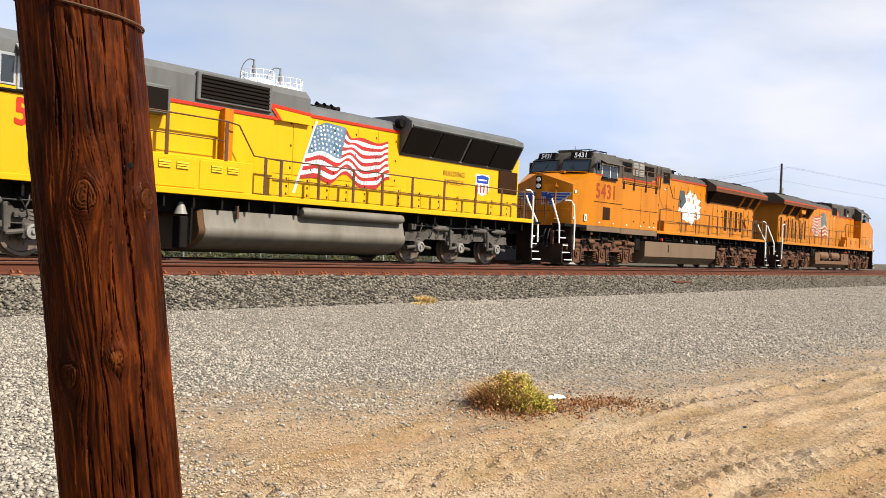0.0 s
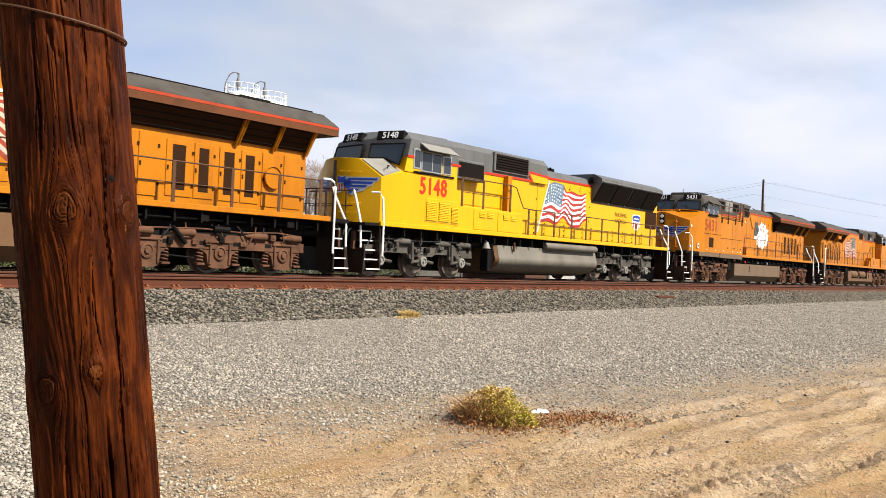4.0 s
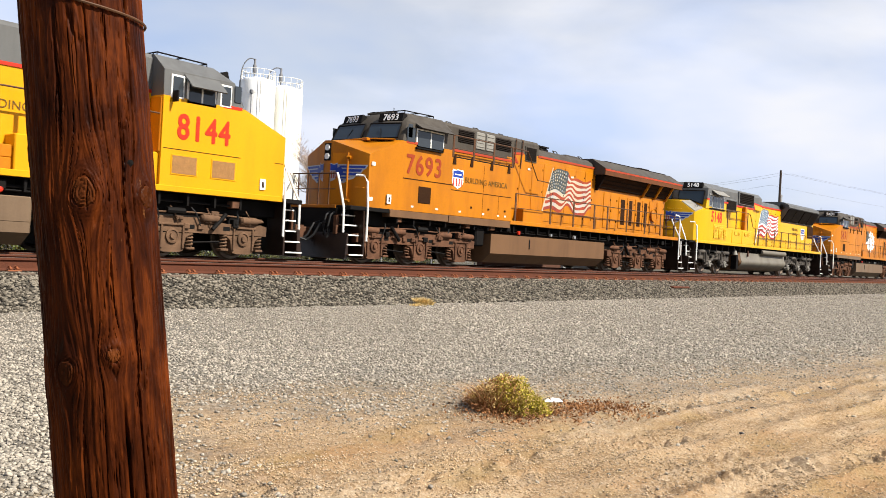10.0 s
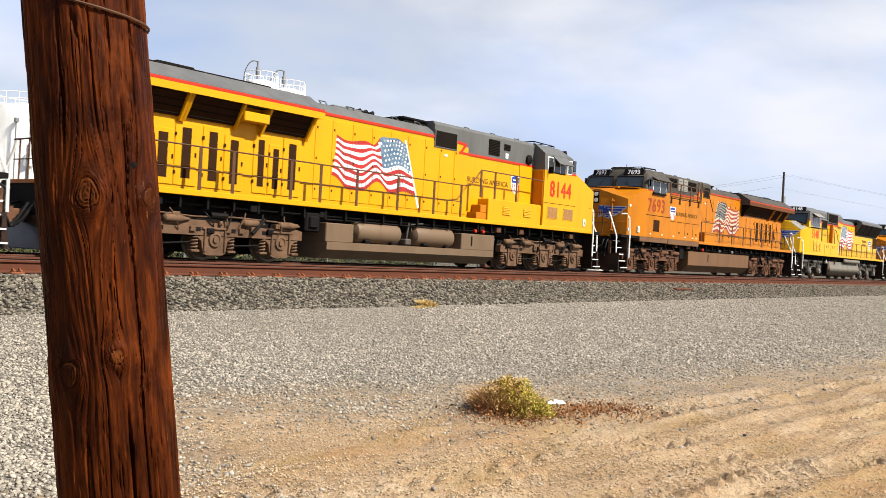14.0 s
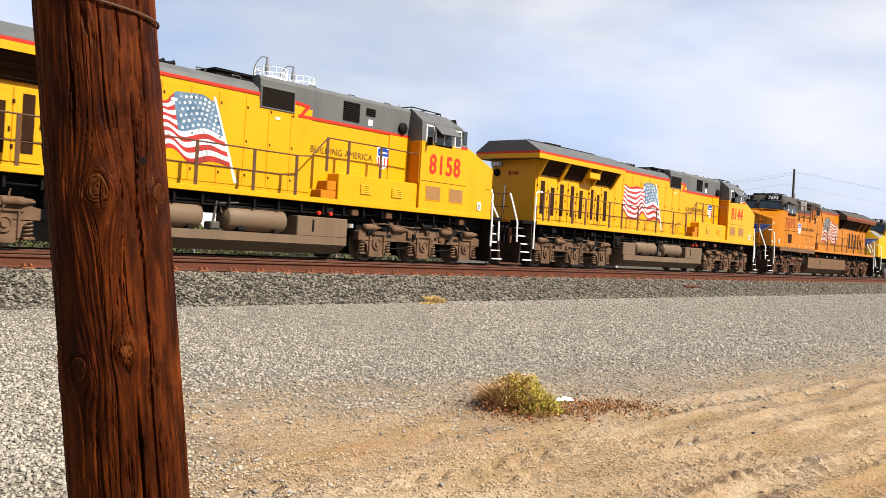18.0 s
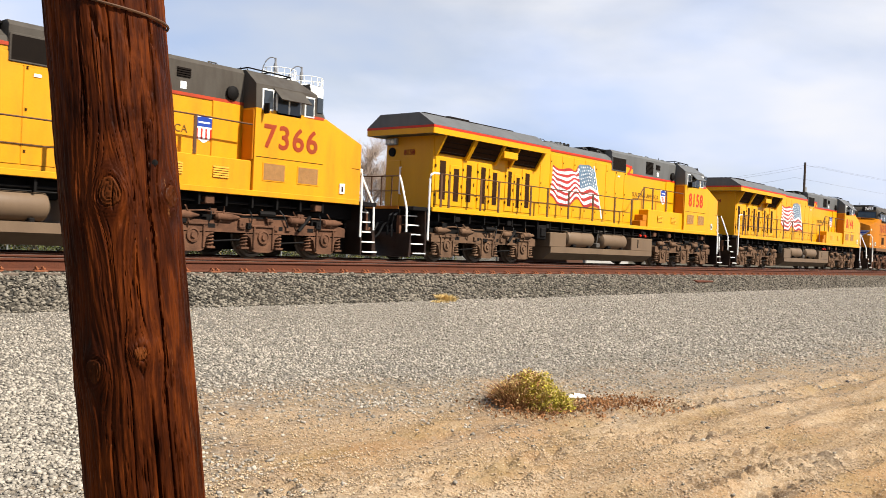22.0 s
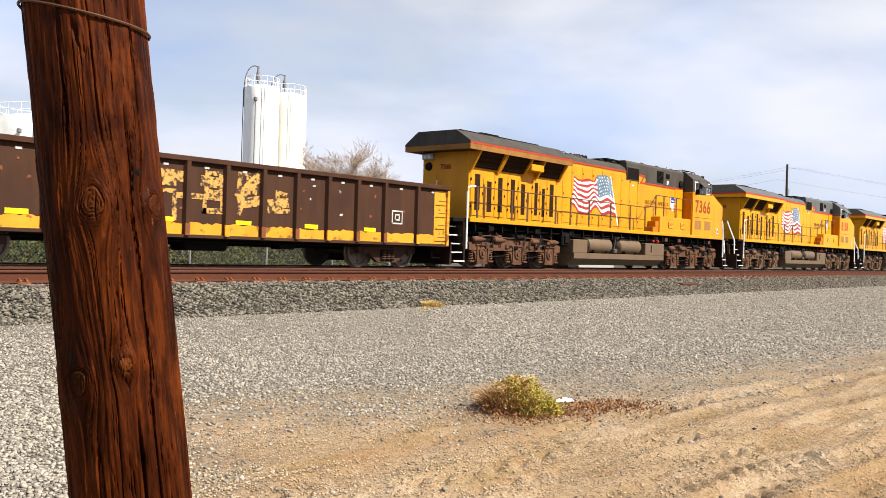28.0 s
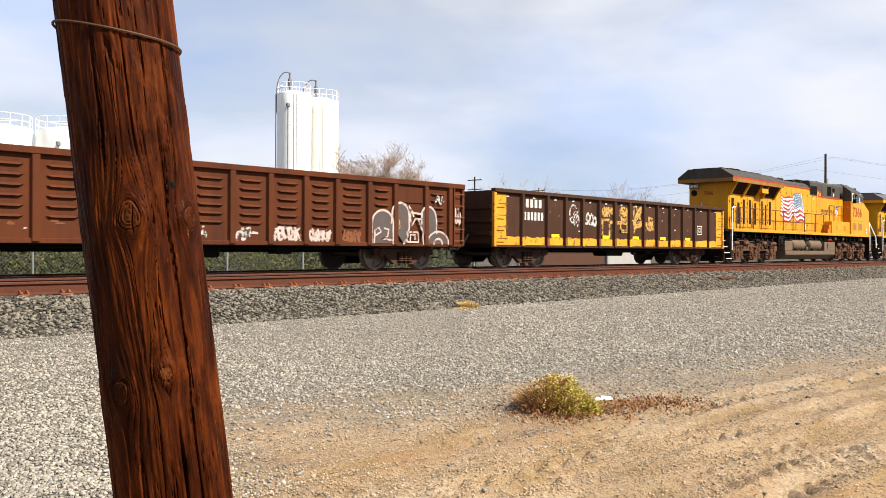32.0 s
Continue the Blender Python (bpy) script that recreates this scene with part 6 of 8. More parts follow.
        kit.put("sander_rack", Shape().box(4.75, 5.2, -1.35, -1.0, 0.6, 1.2, 0.05), BLACK, "", t)
        trucks = (7.85, -6.0)
    for uc in trucks:
        ge_truck(kit, uc, truck_mat)
    return root


def sd_locomotive(number, label):
    """Older wide-nosed diesel facing back along the train, with a slanted radiator and a round-bottomed tank."""
    paint, grey, red = YELLOW_BRIGHT, GREY, RED
    root = thing("locomotive", label, "locomotive", "locomotives of the train")
    kit = Kit(root, -1)
    kit.put("underframe", Shape().box(-8.9, 10.0, -1.1, 1.1, 0.98, 1.38, 0.02), BLACK, "black underframe")
    kit.put("deck", Shape().box(-9.7, 10.6, -1.46, 1.46, 1.36, 1.44, 0.01), BLACK, "black walkway deck")
    kit.put("sill_edge", Shape().box(-9.1, 10.02, -1.52, -1.44, 1.37, 1.50, 0.01), paint, "yellow edge of the walkway")
    kit.put("sill_edge", Shape().box(-9.1, 10.02, 1.44, 1.52, 1.37, 1.50, 0.01), paint)
    for i in range(24):
        u = -8.6 + i * 0.76
        kit.put("outrigger", Shape().box(u, u + 0.05, -1.44, -1.1, 1.1, 1.37), BLACK)
    # cab and nose
    b, c = 6.6, 9.1
    cu, cy, tip, flat = 9.80, 1.26, 10.36, 0.66
    fu = tip + (cu - tip) * (flat - 0.12) / (cy - 0.12)
    plan = [(b, -1.5), (c, -1.5), (cu, -cy), (fu, -flat), (tip, -0.12), (tip, 0.12), (fu, flat), (cu, cy), (c, 1.5), (b, 1.5)]
    heights = [3.0, 2.96, 2.76, 3.26, 3.28, 3.28, 3.26, 2.76, 2.96, 3.0]
    cab = kit.put("cab", Shape().loft([[(u, y, 1.47) for u, y in plan], [(u, y, 2.7) for u, y in plan]]), paint, "cab and blunt nose")
    v = [(u, y, 2.7) for u, y in plan] + [(u, y, z) for (u, y), z in zip(plan, heights)] + [(c, -0.66, 3.36), (c, 0.66, 3.36)]
    kit.put("nose_top", Shape().add(v, [(i, (i + 1) % 10, 10 + (i + 1) % 10, 10 + i) for i in range(10)] + [(11, 12, 13, 20), (20, 13, 14, 15, 16, 21), (21, 16, 17, 18), (10, 11, 20, 21, 18, 19)]), paint, "sloped top of the nose", cab)
    kit.put("cab_upper", Shape().loft([[(b, -1.498, 2.99), (c, -1.498, 2.99), (c, 1.498, 2.99), (b, 1.498, 2.99)], [(b, -1.49, 3.42), (c - 0.12, -1.49, 3.42), (c - 0.12, 1.49, 3.42), (b, 1.49, 3.42)]]), paint)
    r = [[(b, -1.494, 3.42), (c - 0.12, -1.494, 3.42), (c - 0.02, -0.6, 3.42), (c - 0.02, 0.6, 3.42), (c - 0.12, 1.494, 3.42), (b, 1.494, 3.42)],
         [(b, -1.46, 3.95), (c - 0.3, -1.46, 3.95), (c - 0.12, -0.6, 3.98), (c - 0.12, 0.6, 3.98), (c - 0.3, 1.46, 3.95), (b, 1.46, 3.95)],
         [(b, -1.0, 4.26), (c - 0.55, -1.0, 4.22), (c - 0.4, -0.55, 4.24), (c - 0.4, 0.55, 4.24), (c - 0.55, 1.0, 4.22), (b, 1.0, 4.26)]]
    kit.put("cab_roof", Shape().loft(r), grey, "grey upper cab and roof")
    for sy in (-1, 1):
        q = [(c - 0.01, sy * 0.16, 3.40), (c - 0.05, sy * 0.75, 3.38), (c + 0.0, sy * 1.36, 3.16), (c - 0.24, sy * 1.36, 3.80), (c - 0.10, sy * 0.16, 3.82)]
        q = [(u + 0.085, y, z) for u, y, z in q]
        w = kit.put("windscreen", Shape().add(q if sy > 0 else q[::-1], [(0, 1, 2, 3, 4)]), GLASS_SKY, "windscreen with blue sky reflection in its colour")
        f = Shape()
        for p, p2 in zip(q, q[1:] + q[:1]):
            f.pipe([p, p2], 0.025, 5)
        kit.put("windscreen_rubber", f, BLACK, "", w)
        m = Matrix.Translation((-(c - 0.17), sy * 0.76, 4.08)) @ Matrix.Rotation(radians(-90 - 10.7 * sy), 4, "Z") @ Matrix.Rotation(radians(-17), 4, "X")
        nb = part("number_board", Shape().box(-0.46, 0.46, 0.0, 0.2, -0.14, 0.14, 0.02), BLACK, root, "black number board", at=m)
        part("board_digits", words_mesh("board_digits", number, 0.27, WHITE, "CENTER", 0.006), WHITE, nb, "white digits", at=pose(0, -0.006, -0.095))
    s = Shape().loft([[(c + 0.06, -1.40, 3.0 + dz), (cu - 0.06, -cy - 0.02, 2.80 + dz), (fu - 0.05, -flat - 0.06, 3.25 + dz), (c + 0.06, -0.74, 3.35 + dz)] for dz in (-0.02, 0.012)])
    kit.put("walk_plate", s, TANK_GREY, "pale grey plate on the nose")
    kit.put("grab_iron", Shape().pipe([(c + 0.5, -1.3, 3.0), (c + 0.5, -1.3, 3.1), (c + 0.2, -1.1, 3.12), (c + 0.2, -1.1, 3.0)], 0.014, 5), BLACK)
    cab_window(kit, 7.45, 8.32, 3.1, 3.62, SIDE)
    kit.put("front_side_window", Shape().box(8.42, 8.68, SIDE - 0.02, SIDE + 0.02, 3.14, 3.66, 0.02), GLASS)
    kit.put("rear_side_window", Shape().box(6.95, 7.3, SIDE - 0.02, SIDE + 0.02, 3.1, 3.6, 0.02), GLASS)
    kit.put("window_surround", Shape().box(8.38, 8.72, SIDE - 0.012, SIDE + 0.02, 3.10, 3.70, 0.02).box(6.91, 7.34, SIDE - 0.012, SIDE + 0.02, 3.06, 3.64, 0.02), GALV)
    kit.put("awning", Shape().prism([(SIDE - 0.32, 3.66), (SIDE - 0.30, 3.64), (SIDE + 0.05, 3.86), (SIDE + 0.04, 3.90)], "x", 6.95, 8.4), TANK_GREY, "pale grey window awning")
    kit.put("arm_rest", Shape().box(6.8, 8.7, SIDE - 0.05, SIDE, 2.99, 3.04, 0.01), BLACK)
    kit.put("stripe", Shape().box(8.7, c - 0.12, SIDE - 0.012, SIDE + 0.02, 3.40, 3.47).box(6.45, 6.95, SIDE - 0.012, SIDE + 0.02, 3.38, 3.45), red, "red stripe")
    kit.words("cab_number", number, 0.69, NUMBER_RED, 7.75, SIDE - 0.008, 2.42, "large red road number", bold=0.02, spread=1.1, narrow=0.88)
    p = kit.put("louvre_plate", Shape().box(6.45, 8.1, SIDE - 0.012, SIDE + 0.02, 1.6, 2.3, 0.01), paint)
    for a, h in ((7.55, 0.56), (6.95, 0.56), (6.5, 0.46)):
        louvre_panel(kit, a, a + (0.5 if h > 0.5 else 0.34), 1.66, 1.66 + h, SIDE - 0.012, 11, paint)
    # nose front
    run = Vector((cu - tip, 0.12 - cy)).normalized()
    out = Vector((-run.y, run.x)) if run.y < 0 else Vector((run.y, -run.x))

    def near_face(a, z, off):
        return (tip + (cu - tip) * a + out.x * off, -0.12 + (0.12 - cy) * a + out.y * off, z)

    def far_face(a, z, off):
        p = near_face(a, z, off)
        return (p[0], -p[1], p[2])

    nose_wings(kit, near_face, 2.74)
    nose_wings(kit, far_face, 2.74, True)
    kit.put("nose_post", Shape().box(tip - 0.01, tip + 0.03, -0.05, 0.05, 1.5, 3.2, 0.008), PLOW, "dark middle post of the nose", cab)
    for z in (1.75, 2.02, 2.9):
        for a in (0.06, 0.34):
            kit.put("nose_step", Shape().pipe([near_face(a, z, 0.01), near_face(a, z - 0.02, 0.08), near_face(a + 0.20, z - 0.02, 0.08), near_face(a + 0.20, z, 0.01)], 0.013, 5), paint, "", cab)
    # hood
    hr = -8.85
    kit.put("hood", Shape().prism([(-1.02, 1.44), (1.02, 1.44), (1.02, 3.66), (-1.02, 3.66)], "x", hr, 1.9), paint, "long hood")
    kit.put("hood_top", Shape().prism([(-1.03, 3.66), (1.03, 3.66), (0.95, 3.86), (0.7, 3.98), (-0.7, 3.98), (-0.95, 3.86)], "x", -2.8, 1.9), grey, "grey hood roof")
    kit.put("hood_front", Shape().prism([(-1.12, 1.44), (1.12, 1.44), (1.12, 3.40), (-1.12, 3.40)], "x", 1.9, 6.6), paint)
    kit.put("hood_front_top", Shape().prism([(-1.13, 3.40), (1.13, 3.40), (1.13, 4.05), (0.95, 4.24), (-0.95, 4.24), (-1.13, 4.05)], "x", 0.75, 6.6), grey, "grey raised hood section")
    kit.put("red_stripe", Shape().box(-2.8, 0.9, -1.045, -1.02, 3.62, 3.69).box(1.74, 5.0, -1.145, -1.11, 3.38, 3.45), red, "red stripe")
    kit.put("red_zigzag", Shape().prism([(0.7, 3.62), (2.08, 3.68), (2.10, 3.76), (0.7, 3.69)], "y", -1.149, -1.02).prism([(1.68, 3.40), (1.80, 3.40), (2.14, 3.76), (2.02, 3.76)], "y", -1.153, -1.025), red)
    kit.put("yellow_flash", Shape().prism([(0.72, 3.39), (1.74, 3.39), (2.05, 3.69), (0.72, 3.63)], "y", -1.136, -1.03), paint)
    p = kit.put("side_opening", Shape().box(5.0, 6.5, -1.40, -1.1, 3.04, 3.66, 0.03), grey, "large framed side intake")
    kit.put("opening_screen", Shape().box(5.08, 6.42, -1.41, -1.38, 3.12, 3.58), SHADE, "", p)
    p = kit.put("upper_grille", Shape().box(2.05, 4.2, -1.2, -1.1, 3.52, 4.16, 0.02), grey, "framed roof-side grille")
    louvre_panel(kit, 2.15, 4.1, 3.58, 4.10, -1.2, 6, SHADE, "grille_slats")
    kit.put("duct", Shape().box(3.25, 3.5, -1.30, -1.1, 2.2, 3.42, 0.01), YELLOW_OLD, "brownish vertical duct")
    cb = kit.put("cabinet", Shape().box(2.75, 6.6, -1.45, -1.0, 1.46, 2.22, 0.02), paint, "cabinet under the raised walkway")
    for a in (3.0, 4.35):
        d = kit.put("cabinet_door", Shape().box(a, a + 1.25, -1.468, -1.44, 1.52, 2.16, 0.012), paint, "", cb)
        for k in (0.2, 0.65):
            louvre_panel(kit, a + k, a + k + 0.3, 1.92, 2.08, -1.468, 3, paint, "door_louvre")
    handrail(kit, [6.24, 5.1, 3.54], 3.1, 2.2, SIDE + 0.05)
    kit.put("handrail", Shape().pipe([(3.54, SIDE + 0.05, 3.1), (3.2, SIDE + 0.05, 3.05), (2.75, SIDE + 0.04, 2.4), (1.9, SIDE + 0.03, 2.36)], 0.019, 6), RAIL_BROWN)
    handrail(kit, [2.4, 1.92, 0.68, -0.56, -1.67, -2.92, -4.36, -5.91, -7.29, -8.6], 2.38, 1.46, SIDE + 0.03)
    plain_doors(kit, [-8.3, -7.4, -6.5, -5.6, -4.7, -3.8, -2.9, -2.2, -1.5, -0.8, -0.1, 0.6, 1.3, 1.9], 1.56, 2.05, -1.02, paint)
    plain_doors(kit, [-2.7, -1.9, -1.1, -0.3, 0.5, 1.2, 1.85], 2.1, 3.55, -1.02, paint)
    # radiator with slanted screens
    kit.put("radiator_body", Shape().prism([(-1.02, 3.02), (1.02, 3.02), (1.46, 3.80), (1.44, 3.98), (1.1, 4.14), (-1.1, 4.14), (-1.44, 3.98), (-1.46, 3.80)], "x", -8.45, -2.8), grey, "grey flared radiator housing")
    for a in (-4.12, -5.5, -6.95, -8.33):
        e = a + 1.3
        kit.put("radiator_screen", Shape().prism([(-1.12, 3.10), (-1.05, 3.10), (-1.42, 3.78), (-1.50, 3.78)], "x", a, e), SHADE, "dark slanted radiator screen")
    kit.put("radiator_rim", Shape().pipe([(-8.4, -1.47, 3.84), (-2.85, -1.47, 3.84)], 0.03, 6).pipe([(-8.4, -1.06, 3.07), (-2.85, -1.06, 3.07)], 0.025, 6), grey)
    s = Shape()
    for u in (-4.2, -5.9, -7.5):
        s.lathe([(4.12, 0.72), (4.2, 0.72), (4.2, 0.6), (4.16, 0.55)], "z", (u, 0, 0), 24)
    kit.put("cooling_fan", s, GREY_OLD, "round roof fan")
    p = kit.put("rear_vent", Shape().box(-8.75, -7.7, -1.06, -1.0, 2.3, 3.02, 0.01), GRILLE, "dark rear vent screen")
    kit.put("rear_slope", Shape().prism([(-8.45, 3.02), (-8.85, 3.02), (-8.85, 3.3), (-8.45, 4.1)][::-1], "y", -1.0, 1.0), paint)
    kit.put("exhaust", Shape().box(-0.6, 0.3, -0.5, 0.5, 3.96, 4.06, 0.02), BLACK)
    horn(kit, -0.6, -0.3, 3.98)
    kit.put("hatch_lever", Shape().lathe([(-1.2, 0.12), (-1.1, 0.14), (-1.02, 0.14)], "y", (-2.7, 0, 3.9), 12), BLACK)
    flag_paint(kit, -1.036, 0.42)
    kit.words("slogan", "BUILDING", 0.23, LETTER, -5.35, HOOD - 0.008, 2.62, "painted slogan lettering", spread=1.05)
    kit.words("slogan", "AMERICA", 0.23, LETTER, -5.35, HOOD - 0.008, 2.36, "painted slogan lettering", spread=1.05)
    shield_paint(kit, -7.2, -6.45, 2.12, 2.82, HOOD - 0.004)
    end_steps(kit, 10.55, 1, TRUCK_RED)
    end_steps(kit, -9.75, -1, TRUCK_TAN, plow=False)
    # round tank
    ring = [(1.42 * math.sin(a), 0.62 - 0.52 * math.cos(a)) for a in [radians(k) for k in range(-105, 106, 6)]]
    ring = [(y, z) for y, z in ring] + [(1.3, 1.08), (-1.3, 1.08)]
    t = kit.put("fuel_tank", Shape().prism(ring, "x", -2.75, 4.0), TANK_STEEL, "smooth grimy grey round-bottomed fuel tank")
    kit.put("tank_end", Shape().loft([[(3.99, y, z) for y, z in ring], [(4.1, y * 0.93, 0.6 + (z - 0.6) * 0.9) for y, z in ring]]), TANK_BROWN, "", t)
    kit.put("air_tube", Shape().lathe([(-2.62, 0.0), (-2.6, 0.1), (-2.52, 0.13), (1.08, 0.13), (1.16, 0.1), (1.18, 0.0)], "x", (0, -1.40, 1.17), 18), TANK_STEEL, "long grey air tube", t)
    kit.put("sight_gauge", Shape().box(3.1, 3.16, -1.44, -1.36, 0.9, 1.2, 0.01), BROWN_WALL, "", t)
    kit.put("bell", Shape().lathe([(0.95, 0.15), (1.0, 0.13), (1.12, 0.09), (1.2, 0.05), (1.22, 0.0)], "z", (4.55, -1.25, 0), 16), TANK_GREY, "grey bell", t)
    kit.put("air_bracket", Shape().box(4.45, 4.65, -1.4, -1.1, 0.2, 0.9, 0.02).pipe([(4.3, -1.3, 1.1), (4.35, -1.35, 0.3)], 0.03, 6), BLACK, "", t)
    for uc in (7.85, -5.45):
        emd_truck(kit, uc, TRUCK_GREY)
    return root


# ---- wagons ----
def wagon_truck(kit, uc, material):
    t = kit.put("truck", Shape().box(uc - 0.3, uc + 0.3, -1.0, 1.0, 0.35, 0.6, 0.03), BLACK, "two-axle freight truck")
    for sy in (-1, 1):
        y0, y1 = sorted((sy * 0.98, sy * 1.12))
        poly = [(-1.15, 0.34), (-1.15, 0.52), (-0.85, 0.6), (-0.4, 0.72), (0.4, 0.72), (0.85, 0.6), (1.15, 0.52), (1.15, 0.34), (0.75, 0.36), (0.38, 0.1), (-0.38, 0.1), (-0.75, 0.36)]
        f = kit.put("side_frame", Shape().prism([(uc + a, b) for a, b in poly[::-1]], "y", y0, y1), material, "rusty cast side frame", t)
        for d in (-0.17, 0.0, 0.17):
            s = Shape()
            spring(s, uc + d, sy * 1.13, 0.16, 0.42, 0.075, 5)
            kit.put("coil_spring", s, GON_TRUCK, "", t)
        # frame is solid here; a dark patch gives the shade of its window
        kit.put("frame_window", Shape().box(uc - 0.29, uc + 0.29, sy * 1.10, sy * 1.124, 0.14, 0.44), SHADE, "", t)
        for a in (-0.89, 0.89):
            kit.put("bearing_cap", Shape().lathe([(-1.16, 0.0), (-1.15, 0.1), (-1.1, 0.11)] if sy < 0 else [(1.1, 0.11), (1.15, 0.1), (1.16, 0.0)], "y", (uc + a, 0, 0.4), 14), material, "", t)
    for a in (-0.89, 0.89):
        wheelset(kit, uc + a, 0.44)


def graffito_strokes(kit, strokes, y, r, material, label):
    """Spray-painted lines that spell nothing."""
    for n, pts in enumerate(strokes):
        p = [Vector((a, 0, b)) for a, b in pts]
        left, right = [], []
        for k in range(len(p)):
            d = (p[min(k + 1, len(p) - 1)] - p[max(k - 1, 0)]).normalized()
            w = Vector((-d.z, 0, d.x)) * r * (1.0 if k in (0, len(p) - 1) else 1.2)
            e = d * r * ((k == len(p) - 1) - (k == 0))
            left.append((p[k].x + w.x + e.x, y - 0.0008 * (n % 5), p[k].z + w.z + e.z))
            right.append((p[k].x - w.x + e.x, y - 0.0008 * (n % 5), p[k].z - w.z + e.z))
        m = len(p)
        s = Shape().add(left + right, [(k, k + 1, m + k + 1, m + k)[::-1] for k in range(m - 1)])
        kit.put("sprayed_line", s, material, label)


def arc(cx, cz, rx, rz, a0, a1, n=12):
    return [(cx + rx * math.cos(radians(a0 + (a1 - a0) * i / n)), cz + rz * math.sin(radians(a0 + (a1 - a0) * i / n))) for i in range(n + 1)]


def scribble(kit, u, z, w, h, y, seed, material, r=0.022, loops=3):
    """A looping spray-can line that spells nothing."""
    g = random.Random(seed)
    for line in range(2):
        a, b, c, d = g.uniform(0, 6), g.uniform(0, 6), g.uniform(0.9, 1.3), g.uniform(1.7, 2.4)
        n = 12 * loops
        pts = []
        for i in range(n + 1):
            k = i / n
            pts.append((u + w * (0.08 + 0.84 * k) + 0.10 * w * math.sin(6.283 * loops * c * k + a), z + h * (0.5 + 0.32 * math.sin(6.283 * loops * k + b) + 0.16 * math.sin(6.283 * loops * d * k + a))))
        graffito_strokes(kit, [pts], y - 0.001 * line, r, material, "looping sprayed scribble")


def gondola_frame(kit, half, body, dark_end):
    kit.put("floor_frame", Shape().box(-half, half, -1.3, 1.3, 0.56, 0.72, 0.02), BLACK, "dark floor frame")
    kit.put("centre_sill", Shape().box(-half, half, -0.22, 0.22, 0.42, 0.6), BLACK)
    s = Shape().box(-0.7, 0.5, -0.9, -0.3, 0.3, 0.56, 0.05).box(2.0, 2.5, -1.0, -0.6, 0.38, 0.56, 0.03)
    kit.put("brake_gear", s.pipe([(-half + 2, -1.1, 0.52), (half - 2, -1.1, 0.52)], 0.025, 6), BLACK)
    for sx in (-1, 1):
        coupler(kit, sx * (half + 0.05), sx)
        for y in (-1.3, 1.3):
            kit.put("corner_step", Shape().pipe([(sx * (half - 0.15), y, 0.6), (sx * (half - 0.15), y, 0.25), (sx * (half - 0.55), y, 0.25), (sx * (half - 0.55), y, 0.6)], 0.016, 5), BLACK)


def gondola_dark(label):
    """Low-sided gondola, dark brown with a scraped yellow band along the bottom and yellow ends."""
    root = thing("gondola_wagon", label, "wagon", "gondola wagons of the train")
    kit, h = Kit(root, 1), 8.0
    gondola_frame(kit, h, GON_DARK, True)
    for sy in (-1, 1):
        kit.put("side_wall", Shape().box(-h, h, sy * 1.34, sy * 1.40, 0.66, 2.26), GON_DARK, "dark brown steel side")
        kit.put("top_rail", Shape().box(-h - 0.02, h + 0.02, sy * 1.32, sy * 1.5, 2.24, 2.36, 0.015), GON_DARK, "top rail")
        kit.put("bottom_rail", Shape().box(-h, h, sy * 1.38, sy * 1.46, 0.58, 0.66, 0.01), GON_DARK)
    # two wide panels at each end, narrower ones between
    edges = [-h, -6.6] + [-5.25 + 1.05 * i for i in range(11)] + [6.6, h]
    g = random.Random(41)
    for i, (a, b) in enumerate(zip(edges, edges[1:])):
        a, b = a + 0.02, b - 0.02
        top = [(a + (b - a) * k / 9, 0.91 + g.uniform(-0.035, 0.03)) for k in range(10)]
        kit.put("yellow_band", Shape().prism([(a, 0.66), (b, 0.66)] + top[::-1], "y", -1.406, -1.396), GON_YELLOW, "scraped yellow band")
        u = (a + b) / 2
        if i in (2, 5, 7, 9, 11):
            kit.put("reflector", Shape().box(u - 0.22, u + 0.22, -1.412, -1.40, 0.92, 1.02), REFLECT, "bright yellow reflector strip")
        kit.put("rim_spot", Shape().box(u - 0.06, u + 0.06, -1.412, -1.40, 2.12, 2.17), SPRAY)
    for i, u in enumerate(edges[1:-1]):
        for sy in (-1, 1):
            poly = [(u - 0.09, sy * 1.40), (u - 0.05, sy * 1.5), (u + 0.05, sy * 1.5), (u + 0.09, sy * 1.40)]
            kit.put("side_post", Shape().prism(poly[::sy], "z", 0.64, 2.25), GON_DARK)
        kit.put("post_foot", Shape().box(u - 0.06, u + 0.06, -1.506, -1.40, 0.64, 0.9), GON_RUST if i % 3 else GON_YELLOW)
    for sx in (-1, 1):
        kit.put("end_wall", Shape().box(sx * h, sx * (h - 0.06), -1.36, 1.36, 0.66, 2.3), GON_DARK, "end wall")
        for z in (1.0, 1.4, 1.8):
            kit.put("end_rib", Shape().box(sx * (h + 0.07), sx * h, -1.36, 1.36, z - 0.06, z + 0.06, 0.01), GON_DARK)
        for sy in (-1, 1):
            kit.put("yellow_corner", Shape().box(sx * (h + 0.01), sx * (h - 0.62), sy * 1.396, sy * 1.412, 0.66, 2.2), GON_YELLOW, "scraped yellow corner panel")
            kit.put("corner_post", Shape().box(sx * (h + 0.03), sx * (h - 0.08), sy * 1.36, sy * 1.47, 0.6, 2.26, 0.01), GON_YELLOW)
        for k in range(4):
            kit.put("ladder_rung", Shape().pipe([(sx * (h - 0.08), -1.52, 0.85 + k * 0.35), (sx * (h - 0.55), -1.52, 0.85 + k * 0.35)], 0.013, 5), GON_RUST)
